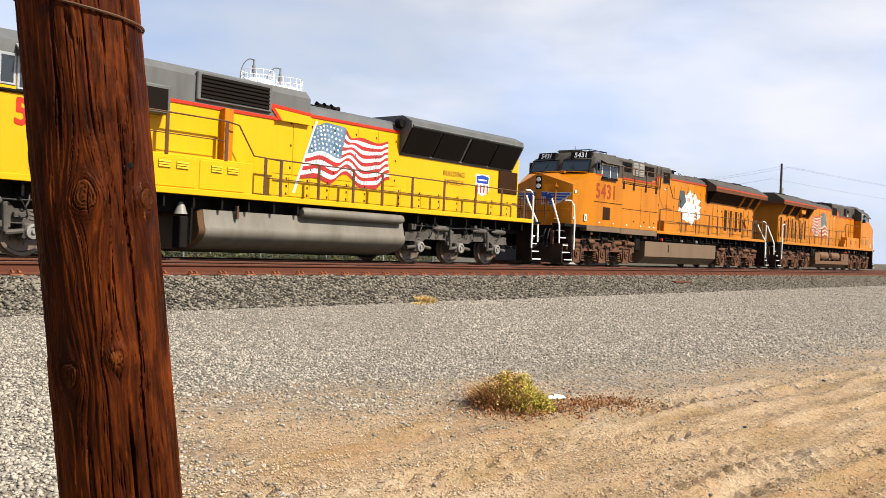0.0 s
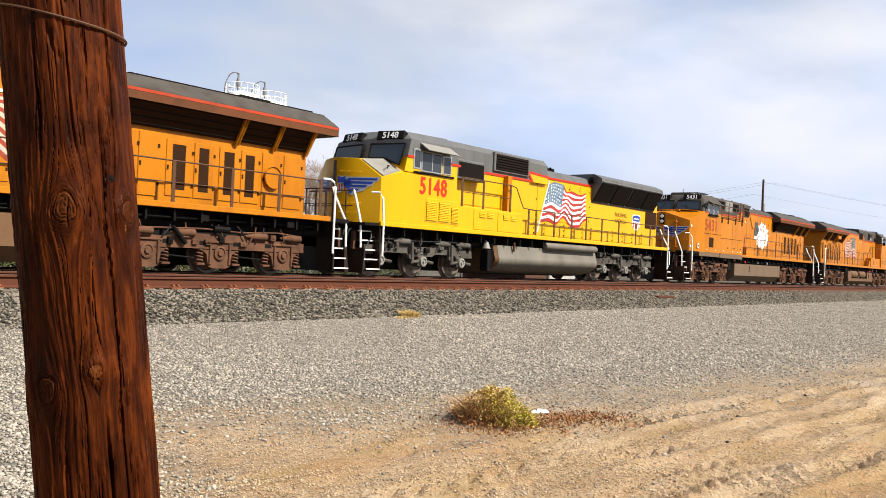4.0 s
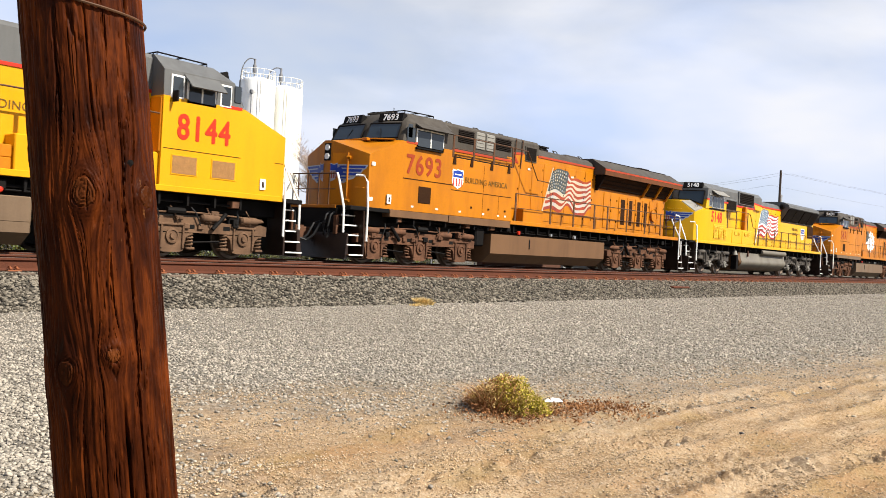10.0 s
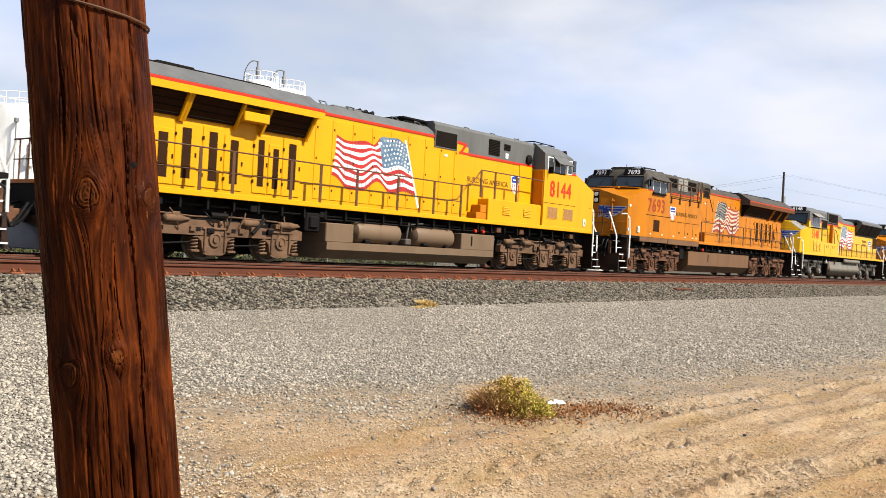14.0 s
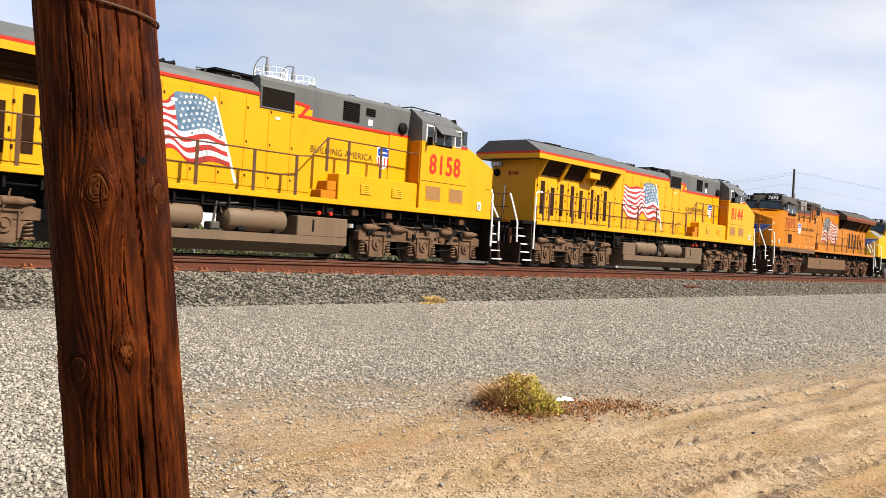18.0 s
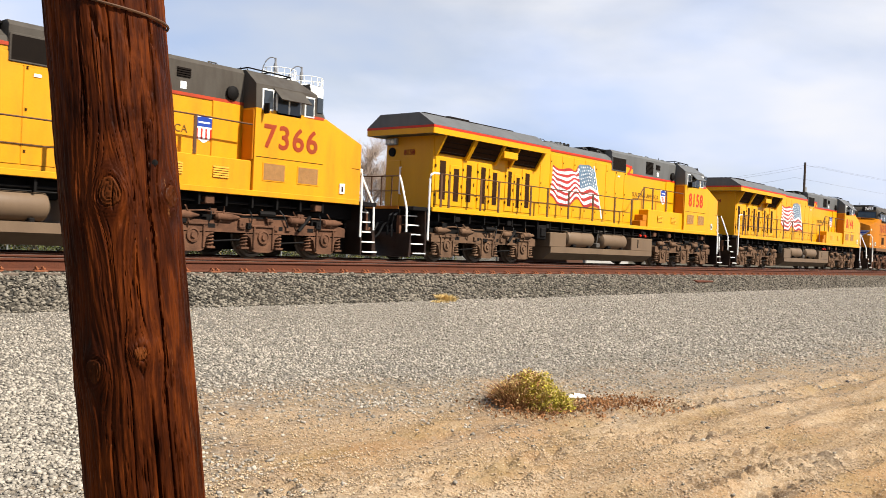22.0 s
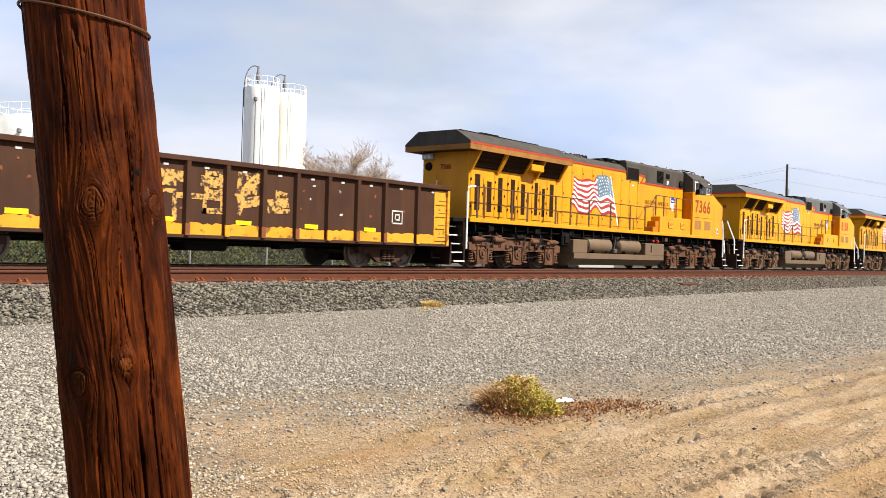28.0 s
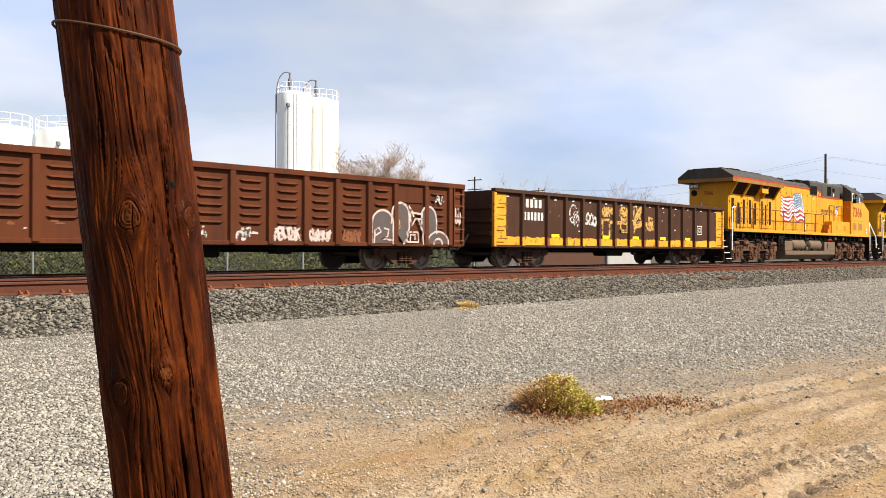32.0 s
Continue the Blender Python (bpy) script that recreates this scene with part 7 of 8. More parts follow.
    # lettering that cannot be read, and sprayed shapes
    for z, a, b, count in ((1.84, -6.36, -5.43, 4), (1.44, -6.46, -5.36, 6)):
        for i in range(count):
            w = (b - a) / count
            kit.put("lettering_bar", Shape().box(a + i * w, a + i * w + w * 0.62, -1.41, -1.40, z, z + 0.26), SPRAY, "unreadable worn white lettering bar")
    def along(strokes):
        return [[(u * 0.925 - 0.66, z) for u, z in line] for line in strokes]

    graffito_strokes(kit, along([arc(-3.25, 1.72, 0.24, 0.3, 40, 300), arc(-3.05, 1.5, 0.16, 0.2, -60, 200)]), -1.408, 0.03, SPRAY_WORN, "worn white sprayed loop")
    graffito_strokes(kit, along([arc(-3.1, 1.62, 0.14, 0.2, 0, 330), [(-3.2, 1.35), (-2.9, 1.9)]]), -1.409, 0.022, SPRAY_WORN, "worn sprayed curl")
    graffito_strokes(kit, along([arc(-2.25, 1.62, 0.12, 0.14, 0, 320), arc(-2.02, 1.58, 0.12, 0.16, 90, 400), arc(-1.8, 1.5, 0.1, 0.14, 40, 360), [(-2.4, 1.42), (-1.7, 1.38)]]), -1.408, 0.04, SPRAY_WORN, "worn white sprayed scribble")
    sq = lambda a, z, w, t: [(a, z), (a + w, z), (a + w, z + t), (a, z + t), (a, z)]
    ochre = [sq(-1.25, 0.98, 0.52, 0.6), [(-1.1, 1.75), (-0.75, 1.75), (-0.75, 1.98), (-1.1, 1.98)], [(-0.65, 1.5), (0.3, 1.5)], sq(0.15, 1.62, 0.4, 0.42), sq(0.1, 1.2, 0.5, 0.3), [(1.15, 1.2), (1.25, 1.55)], [(1.1, 1.65), (1.15, 2.1), (1.4, 2.1), (1.4, 1.7)], [(1.6, 1.7), (1.65, 2.1)], [(2.1, 1.3), (2.35, 1.4), (2.35, 1.75), (2.6, 1.7)], [(2.3, 1.3), (2.7, 1.3)]]
    graffito_strokes(kit, along(ochre), -1.408, 0.062, SPRAY_OCHRE, "flaking ochre painted lines")
    graffito_strokes(kit, along([[(-1.15, 1.86), (-0.62, 1.9)], [(0.1, 1.85), (0.55, 1.83)], [(1.15, 1.6), (1.7, 2.05)], [(1.2, 1.42), (1.75, 1.5)], [(2.15, 1.45), (2.6, 1.5)]]), -1.409, 0.12, SPRAY_OCHRE, "flaking ochre painted patch")
    for k in range(26):
        u, z, w = g.uniform(-7.2, 7.0), g.uniform(1.1, 2.05), g.uniform(0.03, 0.12)
        kit.put("scrape", Shape().prism([(u, z), (u + w, z + g.uniform(-.02, .02)), (u + w * 1.1, z + 0.05), (u + w * 0.3, z + g.uniform(0.04, 0.09))], "y", -1.407, -1.40), GON_RUST if k % 3 else SPRAY_WORN)
    graffito_strokes(kit, [sq(5.6, 1.18, 0.4, 0.34), sq(5.72, 1.28, 0.16, 0.14)], -1.408, 0.02, SPRAY, "small white stencilled frame")
    for uc in (-5.9, 5.75):
        wagon_truck(kit, uc, GON_TRUCK)
    return root


def gondola_brown(label):
    """Red-brown gondola whose panels carry pressed ribs between posts, with sprayed outlines at one end."""
    root = thing("gondola_wagon", label, "wagon", "gondola wagons of the train")
    kit, h = Kit(root, 1), 8.35
    gondola_frame(kit, h, GON_RED, False)
    for sy in (-1, 1):
        kit.put("side_wall", Shape().box(-h, h, sy * 1.36, sy * 1.42, 0.62, 2.24), GON_RED, "red-brown steel side")
        kit.put("top_rail", Shape().box(-h - 0.02, h + 0.02, sy * 1.34, sy * 1.51, 2.23, 2.37, 0.015), GON_RED, "rusty top rail")
        kit.put("bottom_rail", Shape().box(-h, h, sy * 1.38, sy * 1.47, 0.58, 0.68, 0.01), GON_RED)
        for sx in (-1, 1):
            kit.put("corner_post", Shape().box(sx * h, sx * (h - 0.1), sy * 1.38, sy * 1.49, 0.6, 2.24, 0.01), GON_RED)
    edges = [-h + 0.1, -7.25, -6.15, -5.05, -3.95, -2.9, -1.8, -0.7, 0.4, 1.45, 2.5, 3.5, 4.6, 5.55, 6.75, 7.75, h - 0.1]
    for i, u in enumerate(edges[1:-1]):
        for sy in (-1, 1):
            poly = [(u - 0.1, sy * 1.42), (u - 0.07, sy * 1.50), (u + 0.07, sy * 1.50), (u + 0.1, sy * 1.42)]
            kit.put("side_post", Shape().prism(poly[::sy], "z", 0.62, 2.23), GON_RED)
    for i, (a, b) in enumerate(zip(edges, edges[1:])):
        if i == 13:
            kit.put("patch_plate", Shape().box(a + 0.12, b - 0.12, -1.45, -1.42, 1.75, 2.18, 0.01), GON_RED)
            continue
        if b - a < 0.7:
            continue
        for k in range(6):
            z = 1.04 + k * 0.19
            c0, c1 = a + 0.2, b - 0.2
            s = Shape().loft([[(c0, -1.42, z + 0.05), (c0 + 0.08, -1.42, z - 0.0), (c1 - 0.08, -1.42, z - 0.0), (c1, -1.42, z + 0.05), (c1 - 0.1, -1.42, z + 0.08), (c0 + 0.1, -1.42, z + 0.08)],
                              [(c0 + 0.05, -1.47, z + 0.05), (c0 + 0.1, -1.475, z + 0.03), (c1 - 0.1, -1.475, z + 0.03), (c1 - 0.05, -1.47, z + 0.05), (c1 - 0.13, -1.45, z + 0.07), (c0 + 0.13, -1.45, z + 0.07)]][::-1])
            kit.put("pressed_rib", s, GON_RED)
    for sx in (-1, 1):
        kit.put("end_wall", Shape().box(sx * h, sx * (h - 0.06), -1.38, 1.38, 0.66, 2.3), GON_RED, "end wall")
        for z in (1.0, 1.4, 1.8):
            kit.put("end_rib", Shape().box(sx * (h + 0.07), sx * h, -1.38, 1.38, z - 0.06, z + 0.06, 0.01), GON_RED)
        for k in range(5):
            kit.put("ladder_rung", Shape().pipe([(sx * (h - 0.06), -1.53, 0.75 + k * 0.33), (sx * (h - 0.5), -1.53, 0.75 + k * 0.33)], 0.013, 5), GON_RUST)
        kit.put("ladder_side", Shape().box(sx * (h - 0.52), sx * (h - 0.48), -1.54, -1.49, 0.62, 2.25), GON_RED)
    # sprayed outlines
    y = -1.484
    arch_a = [(4.67, 0.66)] + arc(5.06, 1.18, 0.39, 0.34, 180, 0) + [(5.45, 0.66)]
    arch_b = [(5.38, 1.2)] + arc(5.72, 1.42, 0.33, 0.32, 160, 0) + [(6.06, 1.1), (5.98, 0.8), (5.85, 0.66)]
    arch_e = [(6.55, 1.2)] + arc(6.82, 1.32, 0.32, 0.36, 150, 0) + [(7.16, 0.95)]
    arch_f = [(6.78, 0.66)] + arc(7.22, 0.66, 0.44, 0.34, 180, 0)
    white = [arch_a, arch_b, arch_e, arch_f, arc(7.22, 0.66, 0.17, 0.14, 180, 0),
             [(6.1, 1.5), (6.58, 1.46), (6.56, 1.32), (6.3, 1.33), (6.16, 1.14), (6.1, 1.32), (6.1, 1.5)], [(5.97, 0.7), (5.97, 0.96), (6.4, 0.97), (6.42, 0.7), (5.97, 0.7)], [(6.1, 0.76), (6.1, 0.9), (6.28, 0.9), (6.28, 0.78)],
             [(6.42, 1.3), (6.58, 1.0), (6.62, 0.66)], [(6.05, 1.66), (6.18, 1.5), (6.22, 1.4)], [(4.75, 0.68), (4.78, 1.0), (4.92, 1.06), (5.0, 0.96), (4.8, 0.86)], [(5.12, 1.05), (5.28, 1.02), (5.24, 0.84), (5.04, 0.78), (5.4, 0.74)], [(5.85, 0.66), (5.98, 0.74)], [(7.7, 0.7), (7.85, 0.74), (7.8, 0.66)]]
    graffito_strokes(kit, white, y - 0.002, 0.024, SPRAY_PINK, "pale sprayed outline that spells nothing")
    for shape in (arch_a, arch_b, arch_e + [(6.6, 0.9)], arch_f):
        kit.put("sprayed_fill", Shape().prism(shape[::-1] if shape is not arch_b else shape[::-1], "y", y + 0.006, y + 0.03), SPRAY_GREY, "grey sprayed fill")
    kit.put("sprayed_spot", Shape().box(5.66, 5.72, y - 0.001, y + 0.004, 1.05, 1.28, 0.001), SPRAY_OCHRE)
    scribble(kit, 0.5, 0.66, 0.42, 0.36, -1.428, 11, SPRAY_WORN, loops=2)
    scribble(kit, 1.55, 0.66, 0.82, 0.40, -1.428, 12, SPRAY_PINK, loops=4)
    scribble(kit, 2.6, 0.67, 0.78, 0.32, -1.428, 13, SPRAY_PINK, loops=4)
    scribble(kit, 3.65, 0.66, 0.72, 0.32, -1.428, 14, GON_RUST, loops=4)
    scribble(kit, -0.85, 0.72, 0.6, 0.18, -1.428, 16, SPRAY_WORN, loops=3)
    scribble(kit, 7.86, 1.2, 0.3, 0.5, -1.50, 15, SPRAY_PINK, loops=2)
    scribble(kit, 7.1, 1.75, 0.4, 0.26, -1.478, 17, SPRAY_WORN, 0.014, loops=2)
    g = random.Random(51)
    for k in range(40):
        u, z, w = g.uniform(-8.1, 8.1), g.uniform(0.66, 1.02), g.uniform(0.04, 0.2)
        kit.put("scrape", Shape().prism([(u, z), (u + w, z + g.uniform(-.02, .02)), (u + w * 1.1, z + 0.03), (u + w * 0.3, z + g.uniform(0.03, 0.07))], "y", -1.4245, -1.42), GON_RUST if k % 4 else SPRAY_PINK)
    for uc in (-6.3, 6.25):
        wagon_truck(kit, uc, GON_TRUCK)
    return root


TRAIN = [
    (ge_locomotive("", 1, YELLOW_OLD, GREY_OLD, RED_OLD, TRUCK_RED, TANK_BROWN, "grimy orange-yellow diesel locomotive leading the train", slogan=False, edge=EDGE_RUST), 60.1),
    (ge_locomotive("5431", -1, YELLOW_OLD, GREY_OLD, RED_OLD, TRUCK_RED, TANK_TAN, "dusty orange-yellow diesel locomotive with a peeled white flag patch", flag=False, slogan=False, edge=EDGE_RUST), 38.47),
    (sd_locomotive("5148", "bright yellow blunt-nosed diesel locomotive with a grey round tank"), 16.33),
    (ge_locomotive("7693", -1, YELLOW_OLD, GREY_OLD, RED_OLD, TRUCK_RED, TANK_BROWN, "grimy orange diesel locomotive with a painted waving flag", edge=EDGE_RUST), -4.99),
    (ge_locomotive("8144", 1, YELLOW, GREY, RED, TRUCK_TAN, TANK_TAN, "clean yellow diesel locomotive with grey roof and painted flag"), -28.48),
    (ge_locomotive("8158", 1, YELLOW, GREY, RED, TRUCK_TAN, TANK_TAN, "clean yellow diesel locomotive with dusty tan trucks"), -50.64),
    (ge_locomotive("7366", 1, YELLOW_DULL, GREY_OLD, RED_OLD, TRUCK_RED, TANK_TAN, "faded yellow diesel locomotive with dark grey roof", edge=EDGE_TAN), -73.08),
    (gondola_dark("dark brown low gondola wagon with a scraped yellow band"), -91.4),
    (gondola_brown("rusty red-brown ribbed gondola wagon with sprayed outlines"), -109.2),
]


# ---- beyond the tracks ----
def polar(bearing, distance, z=0.0):
    return Vector((distance * math.sin(radians(bearing)), distance * math.cos(radians(bearing)), z))


def ring_rail(kit, at, r, z, n=16):
    for k in range(n):
        a = 2 * math.pi * k / n
        kit.put("rail_post", Shape().pipe([(at.x + r * math.cos(a), at.y + r * math.sin(a), z), (at.x + r * math.cos(a), at.y + r * math.sin(a), z + 1.1)], 0.035, 5), RAIL_WHITE)
    for h in (0.55, 1.1):
        pts = [(at.x + r * math.cos(2 * math.pi * k / 32), at.y + r * math.sin(2 * math.pi * k / 32), z + h) for k in range(33)]
        kit.put("rail_ring", Shape().pipe(pts, 0.035, 5), RAIL_WHITE)


def silo(bearing, distance, radius, top, label, neck=True, pipe=True, skin=SILO):
    c = polar(bearing, distance)
    root = thing("silo", label, "silo", "white storage silos")
    root.matrix_basis = pose(c.x, c.y, 0)
    kit = Kit(root, 1)
    o = Vector((0, 0, 0))
    prof = [(-0.7, radius + 0.15), (0.0, radius + 0.15), (0.02, radius)]
    seams = [1.9 * i for i in range(1, int(top / 1.9) + 1)]
    for z in seams:
        if z < top - 0.4:
            prof += [(z - 0.03, radius), (z - 0.029, radius + 0.008), (z + 0.029, radius + 0.008), (z + 0.03, radius)]
    prof += [(top - 0.1, radius), (top, radius - 0.03), (top + 0.35, radius * 0.4), (top + 0.4, 0.0)]
    kit.put("shell", Shape().lathe(prof, "z", (0, 0, 0), 40), skin, "white steel shell with ring seams")
    ring_rail(kit, o, radius - 0.08, top - 0.05)
    to_eye = Vector((-c.x, -c.y, 0)).normalized()
    side = Vector((to_eye.y, -to_eye.x, 0))
    left = side if side.dot(Vector((-math.cos(radians(bearing)), math.sin(radians(bearing)), 0))) > 0 else -side
    if neck:
        pts = []
        for k in range(13):
            a = math.pi * (0.0 + 0.62 * k / 12)
            p = left * (radius * 1.0 - (1 - math.cos(a)) * radius * 0.55) + Vector((0, 0, top + 0.3 + math.sin(a) * 2.0))
            pts.append(tuple(p))
        pts = [tuple(left * radius * 1.0 + Vector((0, 0, top - 2.0)))] + pts
        kit.put("fill_pipe", Shape().pipe(pts, 0.06, 8), PIPE_GREY, "curved grey filling pipe")
        e = Vector(pts[-1])
        kit.put("cyclone", Shape().lathe([(top + 0.2, 0.07), (top + 0.7, 0.08), (top + 0.9, 0.2), (e.z - 0.6, 0.2), (e.z - 0.4, 0.11), (e.z + 0.1, 0.11), (e.z + 0.15, 0.0)], "z", (e.x, e.y, 0), 12), PIPE_GREY, "grey dust separator on top")
        kit.put("downpipe", Shape().pipe([tuple(left * (radius + 0.1) + Vector((0, 0, -0.6))), tuple(left * (radius + 0.1) + Vector((0, 0, top)))], 0.04, 6), PIPE_GREY)
    if pipe:
        f = to_eye * (radius + 0.12) + left * (-0.0 - radius * -0.35)
        kit.put("front_pipe", Shape().pipe([tuple(f + Vector((0, 0, -0.6))), tuple(f + Vector((0, 0, top - 1.6)))], 0.05, 6), PIPE_GREY, "grey pipe down the front")
        kit.put("front_lamp", Shape().box(f.x - 0.16, f.x + 0.16, f.y - 0.16, f.y + 0.16, top - 1.6, top - 1.2, 0.05), PIPE_GREY)
    kit.put("ladder", Shape().pipe([tuple(to_eye * (radius + 0.1) - left * 0.1 + Vector((0, 0, 0))), tuple(to_eye * (radius + 0.1) - left * 0.1 + Vector((0, 0, top)))], 0.03, 5).pipe([tuple(to_eye * (radius + 0.1) - left * 0.4 + Vector((0, 0, 0))), tuple(to_eye * (radius + 0.1) - left * 0.4 + Vector((0, 0, top)))], 0.03, 5), SILO)
    kit.put("hatch", Shape().box(to_eye.x * radius - 0.35, to_eye.x * radius + 0.35, to_eye.y * radius - 0.35, to_eye.y * radius + 0.1, 5.6, 6.6, 0.05), SILO)
    return root


silo(39.22, 95.0, 1.78, 16.6, "tall white silo with a curved grey filling pipe")
silo(40.86, 98.9, 1.95, 16.6, "tall cream-white silo with ochre stains", pipe=False, skin=SILO_CREAM)
for i, b in enumerate((18.2, 22.2, 26.2)):
    silo(b, 86.0, 2.95, 10.75, "wide white tank with a railing round its top", neck=False)


def chain_fence():
    root = thing("chain_link_fence", "grey chain-link fence along the far side of the tracks", "fence")
    kit = Kit(root, 1)
    y, z0, z1 = 23.4, -0.64, 1.15
    for i in range(14):
        x = 1.5 + i * 3.0
        kit.put("fence_post", Shape().pipe([(x, y, z0), (x, y, z1 + 0.05)], 0.03, 8), GALV, "galvanised fence post")
    kit.put("fence_rail", Shape().pipe([(1.5, y, z1), (40.5, y, z1)], 0.02, 6), GALV)
    s = Shape()
    h = z1 - z0
    for i in range(int(30 / 0.11)):
        x = 2.0 + i * 0.11
        s.pipe([(x, y, z0), (x + h, y, z1)], 0.002, 3)
        s.pipe([(x + h, y + 0.005, z0), (x, y + 0.005, z1)], 0.002, 3)
    tagged(kit.put("wire_mesh", s, GALV, "woven wire mesh"), kind="stuff")


chain_fence()


def leaves(name, count, place, sizes, material, label, seed, category="hedge", parent=None):
    """Many small folded leaves as one mesh."""
    rng = np.random.RandomState(seed)
    P = np.array([place(rng) for _ in range(count)])
    sz = rng.uniform(*sizes, count)
    d = rng.normal(size=(count, 3))
    d /= np.linalg.norm(d, axis=1)[:, None]
    e = rng.normal(size=(count, 3))
    e = np.cross(d, e)
    e /= np.linalg.norm(e, axis=1)[:, None]
    n = np.cross(d, e)
    a = P - d * sz[:, None] * .6
    b = P + e * sz[:, None] * .35 + n * sz[:, None] * .12
    c = P + d * sz[:, None] * .6
    f = P - e * sz[:, None] * .35 + n * sz[:, None] * .12
    V = np.stack([a, b, c, f], 1).reshape(-1, 3)
    me = bpy.data.meshes.new(name)
    i = np.arange(count) * 4
    F = np.stack([i, i + 1, i + 2, i, i + 2, i + 3], 1).reshape(-1, 3)
    me.from_pydata(V.tolist(), [], F.tolist())
    me.materials.append(material)
    ob = new(name, me)
    if parent:
        ob.parent = parent
        return tagged(ob, label, kind="stuff")
    return tagged(ob, label, category, kind="stuff")


def hedge_top(x):
    return 0.62 + 0.28 * noise.noise((x * 0.45, 3.0, 0)) + 0.14 * noise.noise((x * 1.7, 1.0, 4))


def hedge_spot(g):
    x = 2.5 + 26.5 * g.rand()
    t = hedge_top(x)
    return x, 23.55 + 1.2 * g.rand() ** 1.5, -0.6 + (t + 0.6) * g.rand() ** 0.8


leaves("ivy_hedge", 52000, hedge_spot, (0.06, 0.14), LEAF, "green ivy and weeds grown behind the fence", 21)
leaves("dry_vines", 15000, hedge_spot, (0.05, 0.11), LEAF_DRY, "straw-coloured dry vines among the hedge", 22)


def twigs():
    g = random.Random(8)
    s = Shape()
    for _ in range(260):
        x, y = g.uniform(2.5, 29), g.uniform(23.5, 24.3)
        p = Vector((x, y, -0.6))
        pts = [tuple(p)]
        d = Vector((g.uniform(-.5, .5), g.uniform(-.2, .2), 1))
        for _ in range(4):
            p = p + d * 0.28
            d = d + Vector((g.uniform(-.6, .6), g.uniform(-.2, .2), g.uniform(-.3, .1)))
            pts.append(tuple(p))
        s.pipe(pts, 0.008, 4)
    tagged(solid("hedge_twigs", s, TWIG, "bare pale twigs tangled in the hedge", "hedge"), kind="stuff")


twigs()
wall = solid("low_wall", Shape().box(31.5, 38.0, 23.0, 23.3, -0.64, 0.40, 0.02).box(31.4, 38.1, 22.98, 23.32, 0.38, 0.46, 0.01), BROWN_WALL, "low rust-brown wall beyond the tracks", "wall")
solid("concrete_block", Shape().box(38.3, 42.6, 23.0, 24.2, -0.64, 0.46, 0.04), CONCRETE, "pale concrete block beyond the tracks", "block")


def storage_building():
    c = polar(34.4, 62)
    root = thing("storage_building", "low white storage building with a grey roof", "building", at=pose(c.x, c.y, -0.62, 0, 0, -30))
    kit = Kit(root, 1)
    kit.put("wall", Shape().box(-2.6, 2.6, -2, 2, 0, 2.9), SILO, "white sheet wall")
    kit.put("roof", Shape().prism([(-2.1, 2.9), (2.1, 2.9), (0, 3.5)], "x", -2.8, 2.8), PIPE_GREY, "grey roof")
    for i in range(9):
        kit.put("wall_rib", Shape().box(-2.5 + i * 0.6, -2.44 + i * 0.6, -2.03, -2.0, 0, 2.88), SILO)
    for x in (-1.5, 0.8):
        kit.put("roof_vent", Shape().lathe([(3.2, 0.2), (4.0, 0.2), (4.1, 0.35), (4.2, 0.0)], "z", (x, 0, 0), 10), GALV)


storage_building()


def bare_tree(at, height, spread, seed, label, last=5):
    root = thing("bare_tree", label, "tree", "leafless trees beyond the tracks", at=pose(*at))
    g = random.Random(seed)
    kit = Kit(root, 1)
    trunk = Shape()
    fork = height * 0.42
    trunk.pipe([(0, 0, -0.1), (0.05, 0, fork * 0.5), (0.02, 0.05, fork)], [height * 0.035, height * 0.028, height * 0.024], 8)
    kit.put("trunk", trunk, BARK, "grey trunk")

    def grow(s, p, d, length, r, depth):
        pts, rad = [tuple(p)], [r]
        for i in range(3):
            d = (d + Vector((g.uniform(-.24, .24), g.uniform(-.24, .24), g.uniform(-.06, .12)))).normalized()
            p = p + d * length / 3
            pts.append(tuple(p))
            rad.append(max(0.0085, r * (1 - 0.25 * (i + 1) / 1.4)))
        s.pipe(pts, rad, 5 if depth < 2 else 3)
        if depth < last:
            for _ in range(5 if depth > 3 else 4 if depth == 3 else 3):
                q = Vector(pts[g.choice((1, 2, 3))])
                e = (d + Vector((g.uniform(-.9, .9), g.uniform(-.9, .9), g.uniform(-.25, .5)))).normalized()
                grow(s, q, e, length * g.uniform(0.56, 0.80), rad[-1] * 0.8, depth + 1)

    for k in range(8):
        s = Shape()
        a = 2 * math.pi * k / 8 + g.uniform(-.3, .3)
        d = Vector((math.cos(a) * spread, math.sin(a) * spread, 1.0)).normalized()
        grow(s, Vector((0.02, 0.05, fork * g.uniform(0.8, 1.0))), d, height * 0.36, height * 0.017, 1)
        kit.put("limb", s, BARK, "bare grey limb with fine twigs")


bare_tree((*polar(44.6, 75).xy, -0.62), 7.9, 0.95, 1, "leafless grey tree beside the silos", 6)
bare_tree((*polar(46.6, 78).xy, -0.62), 6.3, 1.0, 2, "smaller leafless tree beside the silos", 6)
bare_tree((*polar(53.6, 115).xy, -0.62), 9.2, 1.0, 3, "distant leafless tree beyond the tracks")
bare_tree((*polar(60.2, 110).xy, -0.62), 8.0, 1.2, 4, "distant wide leafless tree beyond the tracks")


